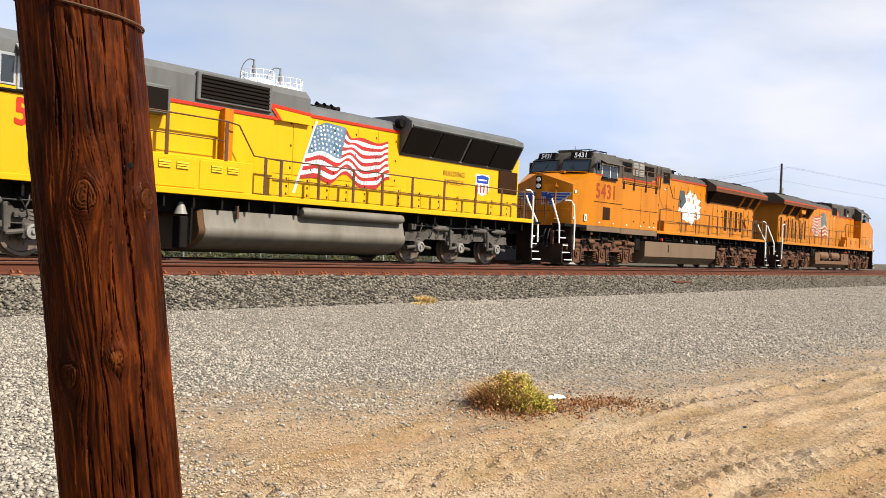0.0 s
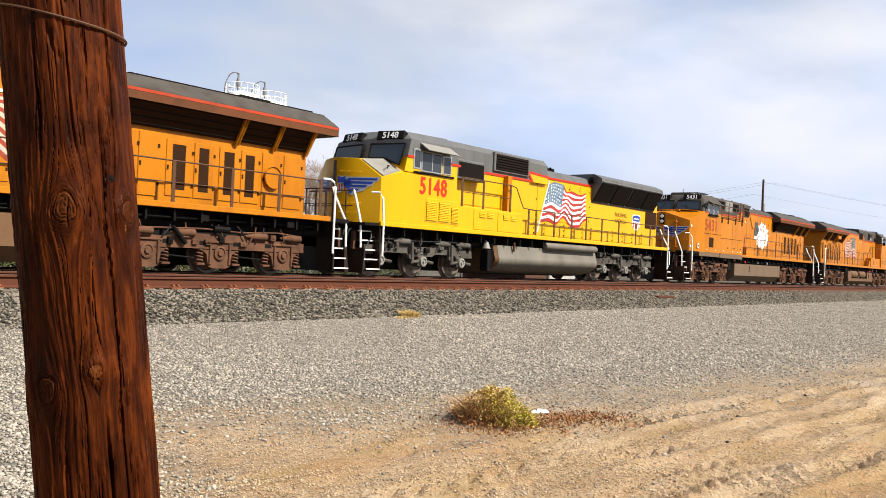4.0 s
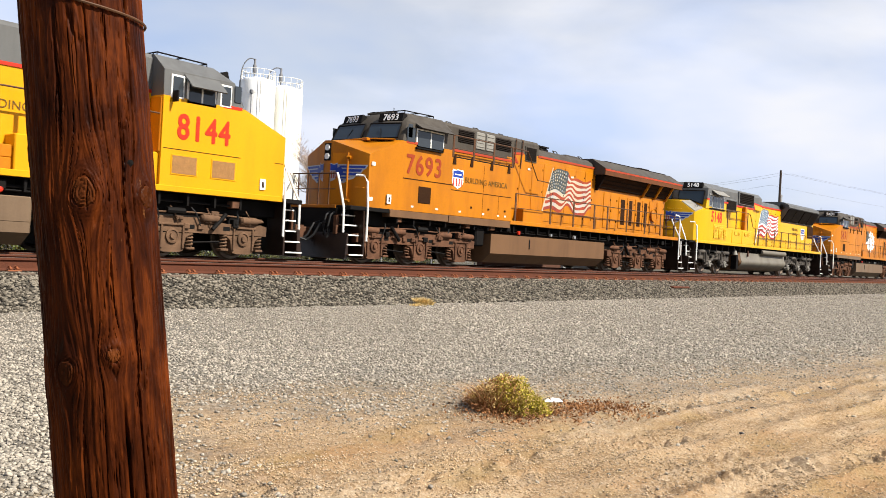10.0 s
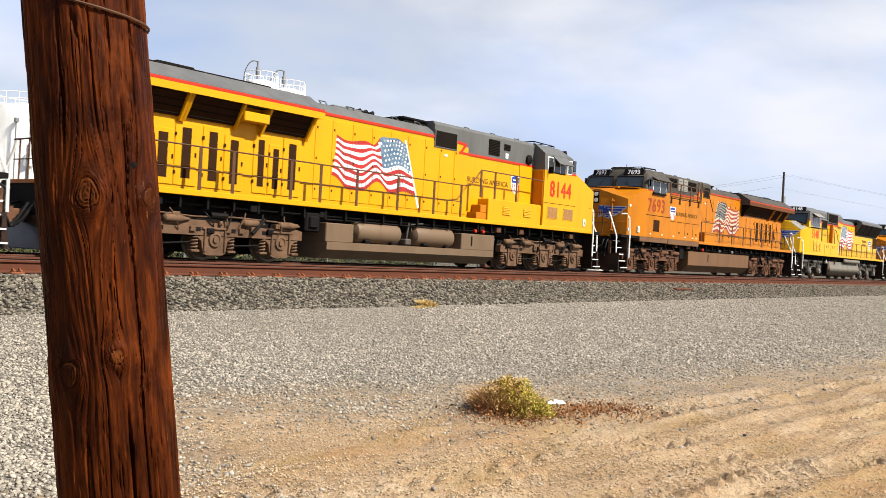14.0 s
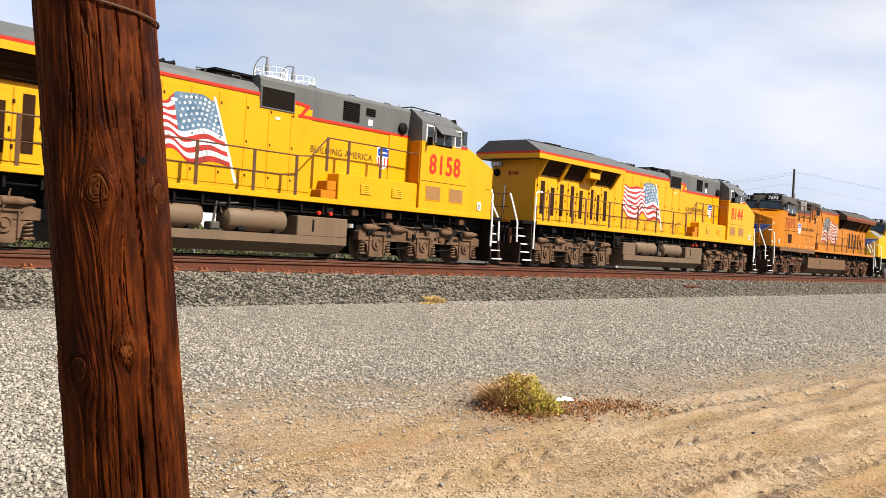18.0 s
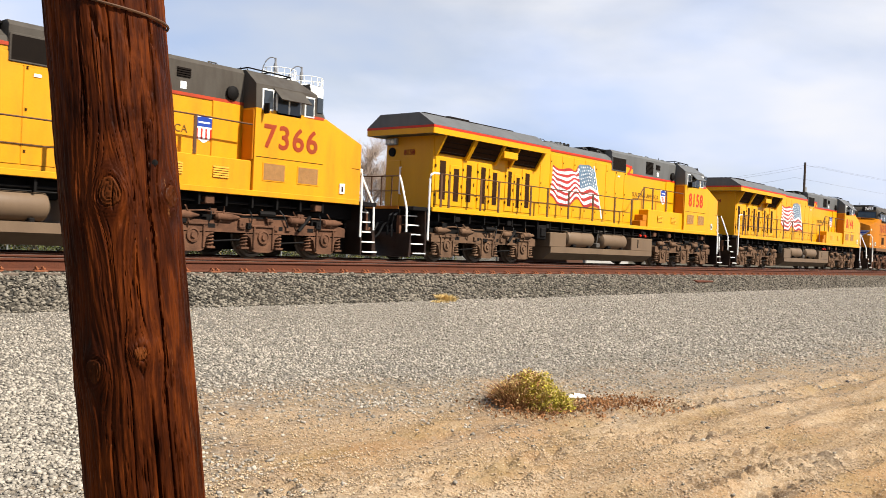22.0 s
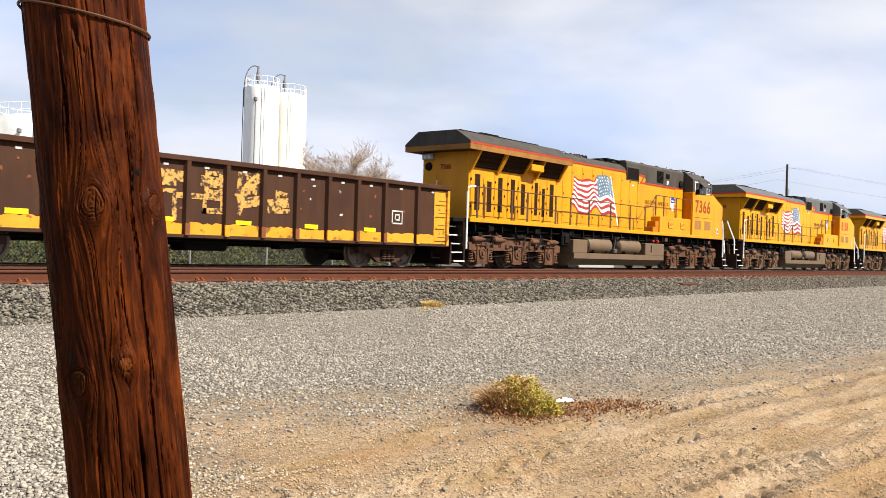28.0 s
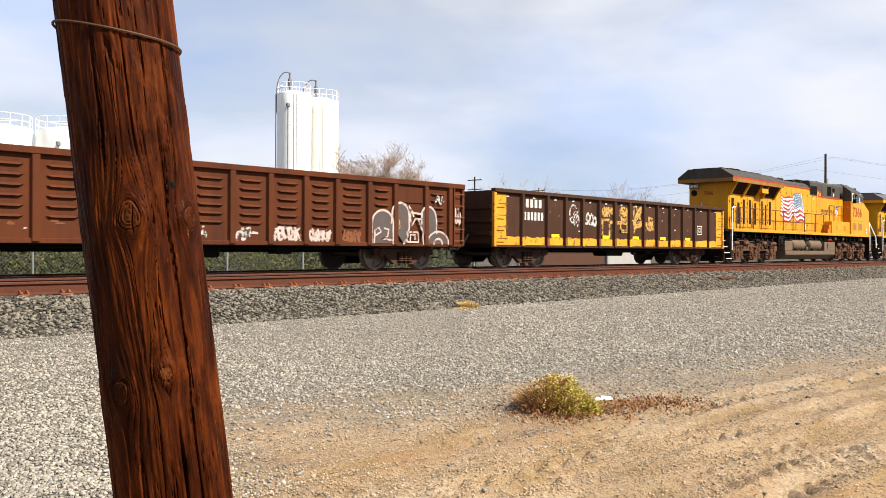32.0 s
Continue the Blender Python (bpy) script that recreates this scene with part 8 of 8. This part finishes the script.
def utility_pole(at, height, label, arms=1):
    root = thing("utility_pole", label, "utility pole", "utility poles beyond the tracks", at=pose(at.x, at.y, -0.62))
    kit = Kit(root, 1)
    kit.put("shaft", Shape().lathe([(-0.2, 0.17), (height * 0.5, 0.14), (height, 0.11), (height + 0.02, 0.0)], "z", (0, 0, 0), 10), WOOD_DARK, "weathered timber shaft")
    for i in range(arms):
        z = height - 0.5 - i * 1.3
        kit.put("crossarm", Shape().box(-0.06, 0.06, -1.2, 1.2, z, z + 0.12, 0.01), WOOD_DARK)
        for y in (-1.1, -0.4, 0.4, 1.1):
            kit.put("insulator", Shape().lathe([(z + 0.12, 0.03), (z + 0.2, 0.06), (z + 0.28, 0.03), (z + 0.3, 0.0)], "z", (0, y, 0), 8), GALV)
    kit.put("transformer", Shape().lathe([(height - 3.4, 0.0), (height - 3.38, 0.2), (height - 2.6, 0.2), (height - 2.55, 0.0)], "z", (0.3, 0, 0), 12), GALV)
    return root


p1, p2, p3 = polar(71.62, 103), polar(50.63, 124), polar(54.67, 143)
utility_pole(p1, 11.4, "timber utility pole with thin wires", 0)
utility_pole(p2, 11.2, "distant timber utility pole with a crossarm", 2)
utility_pole(p3, 11.0, "distant timber utility pole with a crossarm", 2)


def wire(a, b, za, zb, sag):
    pts = []
    for i in range(17):
        k = i / 16
        p = a.lerp(b, k)
        pts.append((p.x, p.y, za + (zb - za) * k - sag * 4 * k * (1 - k)))
    solid("overhead_wire", Shape().pipe(pts, 0.008, 4), PIPE_GREY, "thin dark overhead wire between poles", "wire", "overhead wires")


for d, dz in ((-1.0, 0.0), (0.0, 0.1), (1.0, -1.2)):
    wire(p1 + Vector((0, d, 0)), p3 + Vector((0, d, 0)), 10.4 + dz, 10.1 + dz, 1.4)
    wire(p1 + Vector((0, d, 0)), p1 + Vector((95, -40 + d, 0)), 10.4 + dz, 10.0 + dz, 1.6)


# ---- the near pole ----
def wood_material(name, dark, mid, light, pale):
    """Oiled old timber; the grain runs along the unrolled surface (uv in metres), so that it parts round the knots."""
    m = bpy.data.materials.new(name)
    m.use_nodes = True
    nt = m.node_tree
    N, L = nt.nodes.new, nt.links.new
    b = nt.nodes["Principled BSDF"]
    co = N("ShaderNodeUVMap")
    co.uv_map = "grain"

    def noise_node(scale, stretch, detail, dist=0.0, rough=0.62):
        mp = N("ShaderNodeMapping")
        mp.inputs["Scale"].default_value = (1, stretch, 1)
        L(co.outputs["UV"], mp.inputs["Vector"])
        n = N("ShaderNodeTexNoise")
        n.inputs["Scale"].default_value, n.inputs["Detail"].default_value, n.inputs["Distortion"].default_value = scale, detail, dist
        n.inputs["Roughness"].default_value = rough
        L(mp.outputs["Vector"], n.inputs["Vector"])
        return n.outputs["Fac"]

    def blend(a, wa, c, wc):
        x, y = N("ShaderNodeMath"), N("ShaderNodeMath")
        x.operation, y.operation = "MULTIPLY", "MULTIPLY_ADD"
        L(a, x.inputs[0])
        x.inputs[1].default_value = wa
        L(c, y.inputs[0])
        y.inputs[1].default_value = wc
        L(x.outputs[0], y.inputs[2])
        return y.outputs[0]

    grain, broad, fibre = noise_node(70, 0.10, 6, 0.6), noise_node(7, 0.45, 5, 0.6), noise_node(330, 0.06, 3)
    tone = blend(blend(grain, 0.42, broad, 0.50), 1.0, fibre, 0.08)
    r1 = N("ShaderNodeValToRGB")
    e = r1.color_ramp.elements
    e.new(0.5)
    for k, (p, c) in zip(e, ((0.36, dark), (0.49, mid), (0.64, light))):
        k.position, k.color = p, (*c, 1)
    L(tone, r1.inputs["Fac"])
    # pale splinters, with their highlights put into the colour
    r2 = N("ShaderNodeMapRange")
    r2.inputs["From Min"].default_value, r2.inputs["From Max"].default_value, r2.inputs["To Max"].default_value = 0.68, 0.73, 0.40
    L(noise_node(110, 0.10, 4, 1.0), r2.inputs["Value"])
    mx = N("ShaderNodeMix")
    mx.data_type = "RGBA"
    L(r2.outputs["Result"], mx.inputs[0])
    L(r1.outputs["Color"], mx.inputs[6])
    mx.inputs[7].default_value = (*pale, 1)
    L(mx.outputs[2], b.inputs["Base Color"])
    gloss = N("ShaderNodeMapRange")
    gloss.inputs["From Min"].default_value, gloss.inputs["From Max"].default_value = 0.35, 0.65
    gloss.inputs["To Min"].default_value, gloss.inputs["To Max"].default_value = 0.38, 0.66
    L(broad, gloss.inputs["Value"])
    L(gloss.outputs["Result"], b.inputs["Roughness"])
    b.inputs["Specular IOR Level"].default_value = 0.05
    bp = N("ShaderNodeBump")
    bp.inputs["Strength"].default_value, bp.inputs["Distance"].default_value = 0.55, 0.0025
    L(blend(grain, 1.0, fibre, 0.6), bp.inputs["Height"])
    L(bp.outputs["Normal"], b.inputs["Normal"])
    return m


def soft_field(rng, x, y, dx, dy):
    """Smooth random values 0 to 1 over arrays x, y, with cells of dx by dy."""
    gx, gy = (x - x.min()) / dx, (y - y.min()) / dy
    table = rng.rand(int(gy.max()) + 3, int(gx.max()) + 3)
    i, j = gy.astype(int), gx.astype(int)
    f, g = gy - i, gx - j
    f, g = f * f * (3 - 2 * f), g * g * (3 - 2 * g)
    return (table[i, j] * (1 - g) + table[i, j + 1] * g) * (1 - f) + (table[i + 1, j] * (1 - g) + table[i + 1, j + 1] * g) * f


def near_pole():
    axis = Vector((-0.1043, 0.0614, 0.9926)).normalized()
    base = Vector((1.042, 1.651, -0.049))
    away = Vector((0.53, 0.848, 0))
    away = (away - axis * away.dot(axis)).normalized()
    right = away.cross(axis).normalized()
    m = Matrix((right, away, axis)).transposed().to_4x4()
    m.translation = base
    R = 0.1165
    rng = np.random.RandomState(12)
    # knots: offset from the axis, height, half width, half height
    knots = [(-0.016, 0.606, 0.032, 0.047), (0.095, 0.592, 0.017, 0.036), (0.014, 0.292, 0.019, 0.023), (-0.072, 0.265, 0.022, 0.040)]
    knots = [(math.asin(max(-1, min(1, o / R))), h, a / R / max(0.35, math.cos(math.asin(max(-1, min(1, o / R))))), b) for o, h, a, b in knots]
    hs = [-1.1, -0.95] + spaced(-0.82, 1.12, 0.0034) + [1.2, 1.5, 2.0, 3.0, 4.2, 5.6]
    ths = spaced(-1.72, 1.72, 0.0125) + [2.0, 2.4, 2.8, 3.14, 3.5, 3.9, 4.25]
    T, H = np.meshgrid(np.array(ths), np.array(hs))
    r = R * (1 - 0.012 * H) + 0.0018 * np.sin(3 * T + 1 + 0.6 * H) + 0.001 * np.sin(7 * T + 2.3 * H)
    warp = 0.03 * (soft_field(rng, T, H, 0.5, 0.22) - 0.5) + 0.012 * (soft_field(rng, T, H, 0.2, 0.07) - 0.5)
    reach = np.full(T.shape, 9.0)
    for th, hh, a, b in knots:
        d = np.sqrt(((T - th) / a) ** 2 + ((H - hh) / b) ** 2)
        reach = np.minimum(reach, d)
        warp += a * 0.85 * np.tanh((T - th) / a * 1.4) * np.exp(-(d / 2.0) ** 2)
    S = T - warp
    clear = np.clip((reach - 0.85) / 0.5, 0, 1)
    # fibres and shallow flakes with sharp edges
    r += 0.0010 * (soft_field(rng, S, H, 0.020, 0.09) - 0.5) + 0.0016 * (soft_field(rng, S, H, 0.055, 0.2) - 0.5)
    for ds, dh, dep in ((0.30, 0.30, 0.0016), (0.10, 0.16, 0.0011), (0.04, 0.09, 0.0007)):
        f = soft_field(rng, S, H, ds, dh) * 0.75 + soft_field(rng, S, H, ds * 0.25, dh * 0.35) * 0.25
        k = np.clip((f - 0.49) / 0.025, 0, 1)
        r += clear * dep * (k * k * (3 - 2 * k) - 0.5)
    # drying checks: thin lines along the grain that open and close
    for ds, dh, thin, dep, gate in ((0.10, 0.55, 0.024, 0.0065, 0.54), (0.05, 0.30, 0.032, 0.0040, 0.53), (0.16, 0.8, 0.018, 0.010, 0.58), (0.03, 0.16, 0.05, 0.0024, 0.55)):
        f = soft_field(rng, S, H, ds, dh)
        g = np.clip((soft_field(rng, S, H, ds * 1.6, dh * 0.42) - gate) / 0.10, 0, 1)
        r -= clear * dep * g * np.clip(1 - np.abs(f - 0.5) / thin, 0, 1)
    for th, hh, ln, dep, wid in ((0.52, 0.18, 0.62, 0.015, 0.011), (0.80, 0.86, 0.36, 0.011, 0.010), (0.24, 0.02, 0.20, 0.015, 0.022), (0.05, 0.86, 0.16, 0.010, 0.014), (-0.42, 0.80, 0.13, 0.009, 0.012), (0.30, -0.2, 0.25, 0.012, 0.013)):
        open_ = np.clip(1 - np.abs((H - hh) / ln) ** 3, 0, 1) * (0.6 + 0.6 * soft_field(rng, S, H, 0.3, 0.06))
        r -= dep * open_ * np.exp(-((S - th - 0.02 * np.sin(9 * H + th * 7)) / wid) ** 2)
    # knots: raised, ringed, split down the middle
    for n, (th, hh, a, b) in enumerate(knots):
        wob = 1 + 0.08 * np.sin(3 * np.arctan2((H - hh) / b, (T - th) / a) + n)
        d = np.sqrt(((T - th) / a) ** 2 + ((H - hh) / b) ** 2) * wob
        rings = 1 - np.abs(((d * 6.2 + 0.45 * soft_field(rng, T, H, 0.03, 0.01)) % 1.0) * 2 - 1)
        r += 0.0040 * np.exp(-(d / 1.0) ** 4) + 0.0036 * rings * np.exp(-(d / 1.25) ** 6) + 0.0022 * (soft_field(rng, T, H, 0.025, 0.009) - 0.5) * np.exp(-(d / 0.62) ** 6) - 0.0025 * np.exp(-((d - 0.64) / 0.06) ** 2)
        r -= (0.007 if n < 2 else 0.003) * np.exp(-((T - th - 0.05 - 0.02 * np.sin(60 * (H - hh))) / 0.010) ** 2) * np.clip(1 - np.abs((H - hh + 0.2 * b) / (0.62 * b)) ** 2, 0, 1)
    X, Y = r * np.sin(T), -r * np.cos(T)
    n, k = T.shape
    V = np.stack([X, Y, H], -1).reshape(-1, 3).tolist()
    F = [(i * k + j, i * k + (j + 1) % k, (i + 1) * k + (j + 1) % k, (i + 1) * k + j) for i in range(n - 1) for j in range(k)]
    F += [tuple(range((n - 1) * k, n * k))]
    grain_uv = np.stack([S * R, H], -1).reshape(-1, 2)
    which = np.full(n * k, -1)
    for i, (th, hh, a, b) in enumerate(knots):
        which[(np.sqrt(((T - th) / a) ** 2 + ((H - hh) / b) ** 2) < 0.66).ravel()] = i
    root = thing("timber_pole", "leaning old red-brown timber pole with knots and cracks", "pole", at=m)
    wood = wood_material("old_red_brown_pole_wood", (0.0045, 0.0010, 0.0004), (0.039, 0.0077, 0.0013), (0.136, 0.029, 0.0039), (0.22, 0.090, 0.032))
    core = wood_material("knot_wood", (0.010, 0.0026, 0.001), (0.070, 0.018, 0.004), (0.190, 0.055, 0.012), (0.26, 0.12, 0.05))

    def cut(name, faces, material, label):
        """The faces of one piece, with their own vertices and grain."""
        used = sorted({q for f in faces for q in f})
        at = {q: i for i, q in enumerate(used)}
        s = Shape()
        s.v, s.f = [V[q] for q in used], [tuple(at[q] for q in f) for f in faces]
        me = s.mesh(name, material, sharp=70)
        uv = me.uv_layers.new(name="grain")
        loops = np.zeros(len(me.loops), dtype=np.int32)
        me.loops.foreach_get("vertex_index", loops)
        uv.data.foreach_set("uv", grain_uv[np.array(used)[loops]].ravel())
        part(name, me, None, root, label)

    groups = {}
    for f in F:
        w = which[list(f)] if len(f) == 4 else [-1]
        groups.setdefault(int(w[0]) if len(set(map(int, w))) == 1 else -1, []).append(f)
    cut("shaft", groups.pop(-1), wood, "cracked red-brown round timber")
    for faces in groups.values():
        cut("knot", faces, core, "ringed knot in the wood")
    pts = []
    for i in range(41):
        t = -math.pi + 2 * math.pi * i / 40
        rr = R + 0.0035
        pts.append((rr * math.sin(t), -rr * math.cos(t), 0.968 - 0.034 * math.sin(t) - 0.004 * math.cos(2 * t)))
    part("binding_wire", Shape().pipe(pts, 0.0028, 6), RAIL_BROWN, root, "rusty wire bound round the pole")
    part("nail_hole", Shape().lathe([(-0.004, 0.0), (-0.003, 0.006), (0.004, 0.006)], "y", (0.071, -0.0915, 0.659), 10), BLACK, root)


near_pole()


# ---- plants and litter ----
def grass_clump(name, at, radius, height, count, material, label, seed, lean=0.7, width=0.006, flat=1.0, parent=None):
    """Thin bent blades fanning out of one root."""
    g = random.Random(seed)
    v, f = [], []
    for _ in range(count):
        a, q = g.uniform(0, 6.283), g.random() ** 0.6
        x, y = at[0] + radius * 0.55 * q * math.cos(a), at[1] + radius * 0.55 * q * math.sin(a)
        z = ground_height(x, y)
        h = height * g.uniform(0.45, 1.0) * (1 - 0.45 * q * q)
        dx, dy = math.cos(a + g.uniform(-.7, .7)) * lean * q, math.sin(a + g.uniform(-.7, .7)) * lean * q
        dx, dy = dx + g.uniform(-.25, .25), dy + g.uniform(-.25, .25)
        b = g.uniform(0, 6.283)
        wx, wy = width * math.cos(b), width * math.sin(b)
        n = len(v)
        for k, w in ((0, 1.0), (0.4, 0.8), (0.75, 0.5), (1.0, 0.05)):
            bend = k * k
            px, py, pz = x + dx * h * bend * 1.2 * flat, y + dy * h * bend * 1.2 * flat, z - 0.01 + h * (k - 0.18 * bend)
            v += [(px - wx * w, py - wy * w, pz), (px + wx * w, py + wy * w, pz)]
        f += [(n + 2 * k, n + 2 * k + 1, n + 2 * k + 3, n + 2 * k + 2) for k in range(3)]
    s = Shape()
    s.v, s.f = v, f
    if parent:
        return tagged(part(name, s, material, parent, label), kind="stuff")
    return tagged(solid(name, s, material, label, "plant"), kind="stuff")


bush = thing("weed_bush", "low bushy olive-green weed with straw stalks", "plant")
BUSH = (6.05, 4.04)


def bush_spot(lo, hi, height):
    """A spot in the low dome of the bush, between two shares of its width (towards the sand: 1)."""
    def spot(g):
        while True:
            k, w = lo + (hi - lo) * g.rand(), g.normal() * 0.09
            x, y = BUSH[0] - 0.22 + 0.42 * k + w * 0.6, BUSH[1] + 0.17 - 0.33 * k + w
            dome = max(0.0, 1 - ((k - 0.42) / 0.62) ** 2) * (1 - min(1.0, abs(w) / 0.24) ** 2) * (0.8 + 0.35 * noise.noise((x * 9, y * 9, 2)))
            z = g.rand() ** 0.7
            if dome > 0.08:
                return x, y, ground_height(x, y) + 0.01 + height * dome * z
    return spot


for k, (dx, dy, r, h, n) in enumerate(((0.04, -0.03, 0.22, 0.31, 460), (0.12, -0.10, 0.17, 0.22, 300), (-0.05, 0.05, 0.19, 0.35, 280), (-0.12, 0.09, 0.16, 0.27, 160))):
    grass_clump("green_grass", (BUSH[0] + dx, BUSH[1] + dy), r, h, n, BLADE, "olive-green stalks", 310 + k, parent=bush, width=0.0036, lean=0.9)
for k, (dx, dy, r, h, n) in enumerate(((-0.13, 0.10, 0.2, 0.34, 300), (-0.02, 0.02, 0.26, 0.38, 220), (0.13, -0.09, 0.22, 0.24, 120))):
    grass_clump("straw_grass", (BUSH[0] + dx, BUSH[1] + dy), r, h, n, BLADE_DRY, "straw-coloured stalks", 320 + k, parent=bush, width=0.003, lean=0.95)
grass_clump("dead_grass", (BUSH[0] - 0.13, BUSH[1] + 0.10), 0.30, 0.34, 620, BLADE_RED, "dead red-brown stalks", 33, parent=bush, lean=1.0, width=0.0036)
leaves("green_leaves", 4200, bush_spot(0.25, 1.05, 0.36), (0.009, 0.024), BLADE, "small olive-green leaves", 41, parent=bush)
leaves("straw_leaves", 1800, bush_spot(0.0, 0.9, 0.40), (0.008, 0.022), BLADE_DRY, "small straw-coloured leaves", 42, parent=bush)
leaves("rust_leaves", 2000, bush_spot(-0.12, 0.55, 0.38), (0.008, 0.022), BLADE_RED, "small rust-brown leaves", 43, parent=bush)


def dead_weed_spot(g):
    k = g.rand()
    x, y = 5.62 + 1.5 * k + g.normal() * 0.16, 4.06 - 0.50 * k + g.normal() * 0.20
    return x, y, ground_height(x, y) + 0.03 * abs(g.normal())


leaves("dead_weeds", 2600, dead_weed_spot, (0.008, 0.03), BLADE_RED, "flattened dead red-brown weeds beside the bush", 34, "plant")
g1 = random.Random(9)
for k in range(9):
    q = g1.random()
    grass_clump("dry_stalks", (5.75 + 1.1 * q + g1.uniform(-.1, .1), 4.0 - 0.34 * q + g1.uniform(-.12, .12)), 0.16, 0.07, 46, BLADE_RED if k % 2 else TWIG, "flattened dry stalks beside the bush", 350 + k, lean=1.7, flat=1.3, width=0.003)
grass_clump("dry_tuft", (13.3, 11.05), 0.34, 0.20, 700, BLADE_DRY, "straw-coloured dry grass tuft at the foot of the ballast", 36)
grass_clump("dry_tuft", (12.95, 10.9), 0.3, 0.08, 300, BLADE_DRY, "low dry grass at the foot of the ballast", 37)

lz = ground_height(6.62, 4.02) + 0.03
lit = Shape().loft([[(6.54, 4.05, lz + 0.01), (6.60, 3.97, lz + 0.012), (6.70, 3.96, lz + 0.01), (6.68, 4.06, lz + 0.01)], [(6.55, 4.045, lz + 0.03), (6.61, 3.98, lz + 0.02), (6.67, 3.97, lz + 0.035), (6.64, 4.03, lz + 0.04)]])
solid("paper_scrap", lit, LITTER, "crumpled white paper scrap beside the bush", "litter")
zb = ground_height(27, 11.9)
solid("rusty_bar", Shape().box(26.4, 27.6, 11.86, 11.94, zb + 0.03, zb + 0.09, 0.01).box(26.5, 27.2, 11.98, 12.05, zb + 0.05, zb + 0.10, 0.01), RUST, "short rusty steel bar lying on the ballast", "bar")
g0 = random.Random(77)
for x, y in ((9.4, 7.9), (14.1, 8.6), (15.9, 8.9), (17.5, 6.6), (12.6, 6.2), (20.5, 7.5), (8.3, 2.9), (6.9, 2.5), (10.6, 3.0)):
    a, b, r = x + g0.uniform(-.12, .12), y + g0.uniform(-.08, .08), g0.uniform(0.016, 0.028)
    rings = [[(a + q * r * (1 + 0.3 * math.sin(2 * k + a * 9)) * math.cos(k * 0.8976), b + q * r * math.sin(k * 0.8976) * 1.3, ground_height(a, b) + h * r) for k in range(7)] for q, h in ((0.7, -0.3), (1.1, 0.2), (0.8, 0.8), (0.25, 1.05))]
    solid("dark_clod", Shape().loft(rings), PLOW, "small dark clods lying on the gravel", "clod", "dark clods on the gravel")


# ---- what moves ----
def train_at(t):
    """The train's way at t: a natural cubic through TRAIN_WAY."""
    xs, ys = [a for a, _ in TRAIN_WAY], [b for _, b in TRAIN_WAY]
    n = len(xs)
    h = [xs[i + 1] - xs[i] for i in range(n - 1)]
    A, b = np.eye(n), np.zeros(n)
    for i in range(1, n - 1):
        A[i, i - 1], A[i, i], A[i, i + 1] = h[i - 1], 2 * (h[i - 1] + h[i]), h[i]
        b[i] = 6 * ((ys[i + 1] - ys[i]) / h[i] - (ys[i] - ys[i - 1]) / h[i - 1])
    m = np.linalg.solve(A, b)
    j = min(max(int(np.searchsorted(xs, t)) - 1, 0), n - 2)
    d, e = t - xs[j], xs[j + 1] - t
    return float((m[j] * e ** 3 + m[j + 1] * d ** 3) / (6 * h[j]) + (ys[j] / h[j] - m[j] * h[j] / 6) * e + (ys[j + 1] / h[j] - m[j + 1] * h[j] / 6) * d)


def motions():
    way = [(i * 4 / FPS, train_at(i * 4 / FPS)) for i in range(241)]
    for vehicle, start in TRAIN:
        walk(vehicle, [(t, pose(start + x, FAR_Y, 0)) for t, x in way[::8]])
        for w in vehicle.children:
            if "radius" in w:
                place, r = w.matrix_basis.translation.copy(), w["radius"]
                walk(w, [(t, Matrix.Translation(place) @ Matrix.Rotation(x / r, 4, "Y")) for t, x in way])


motions()
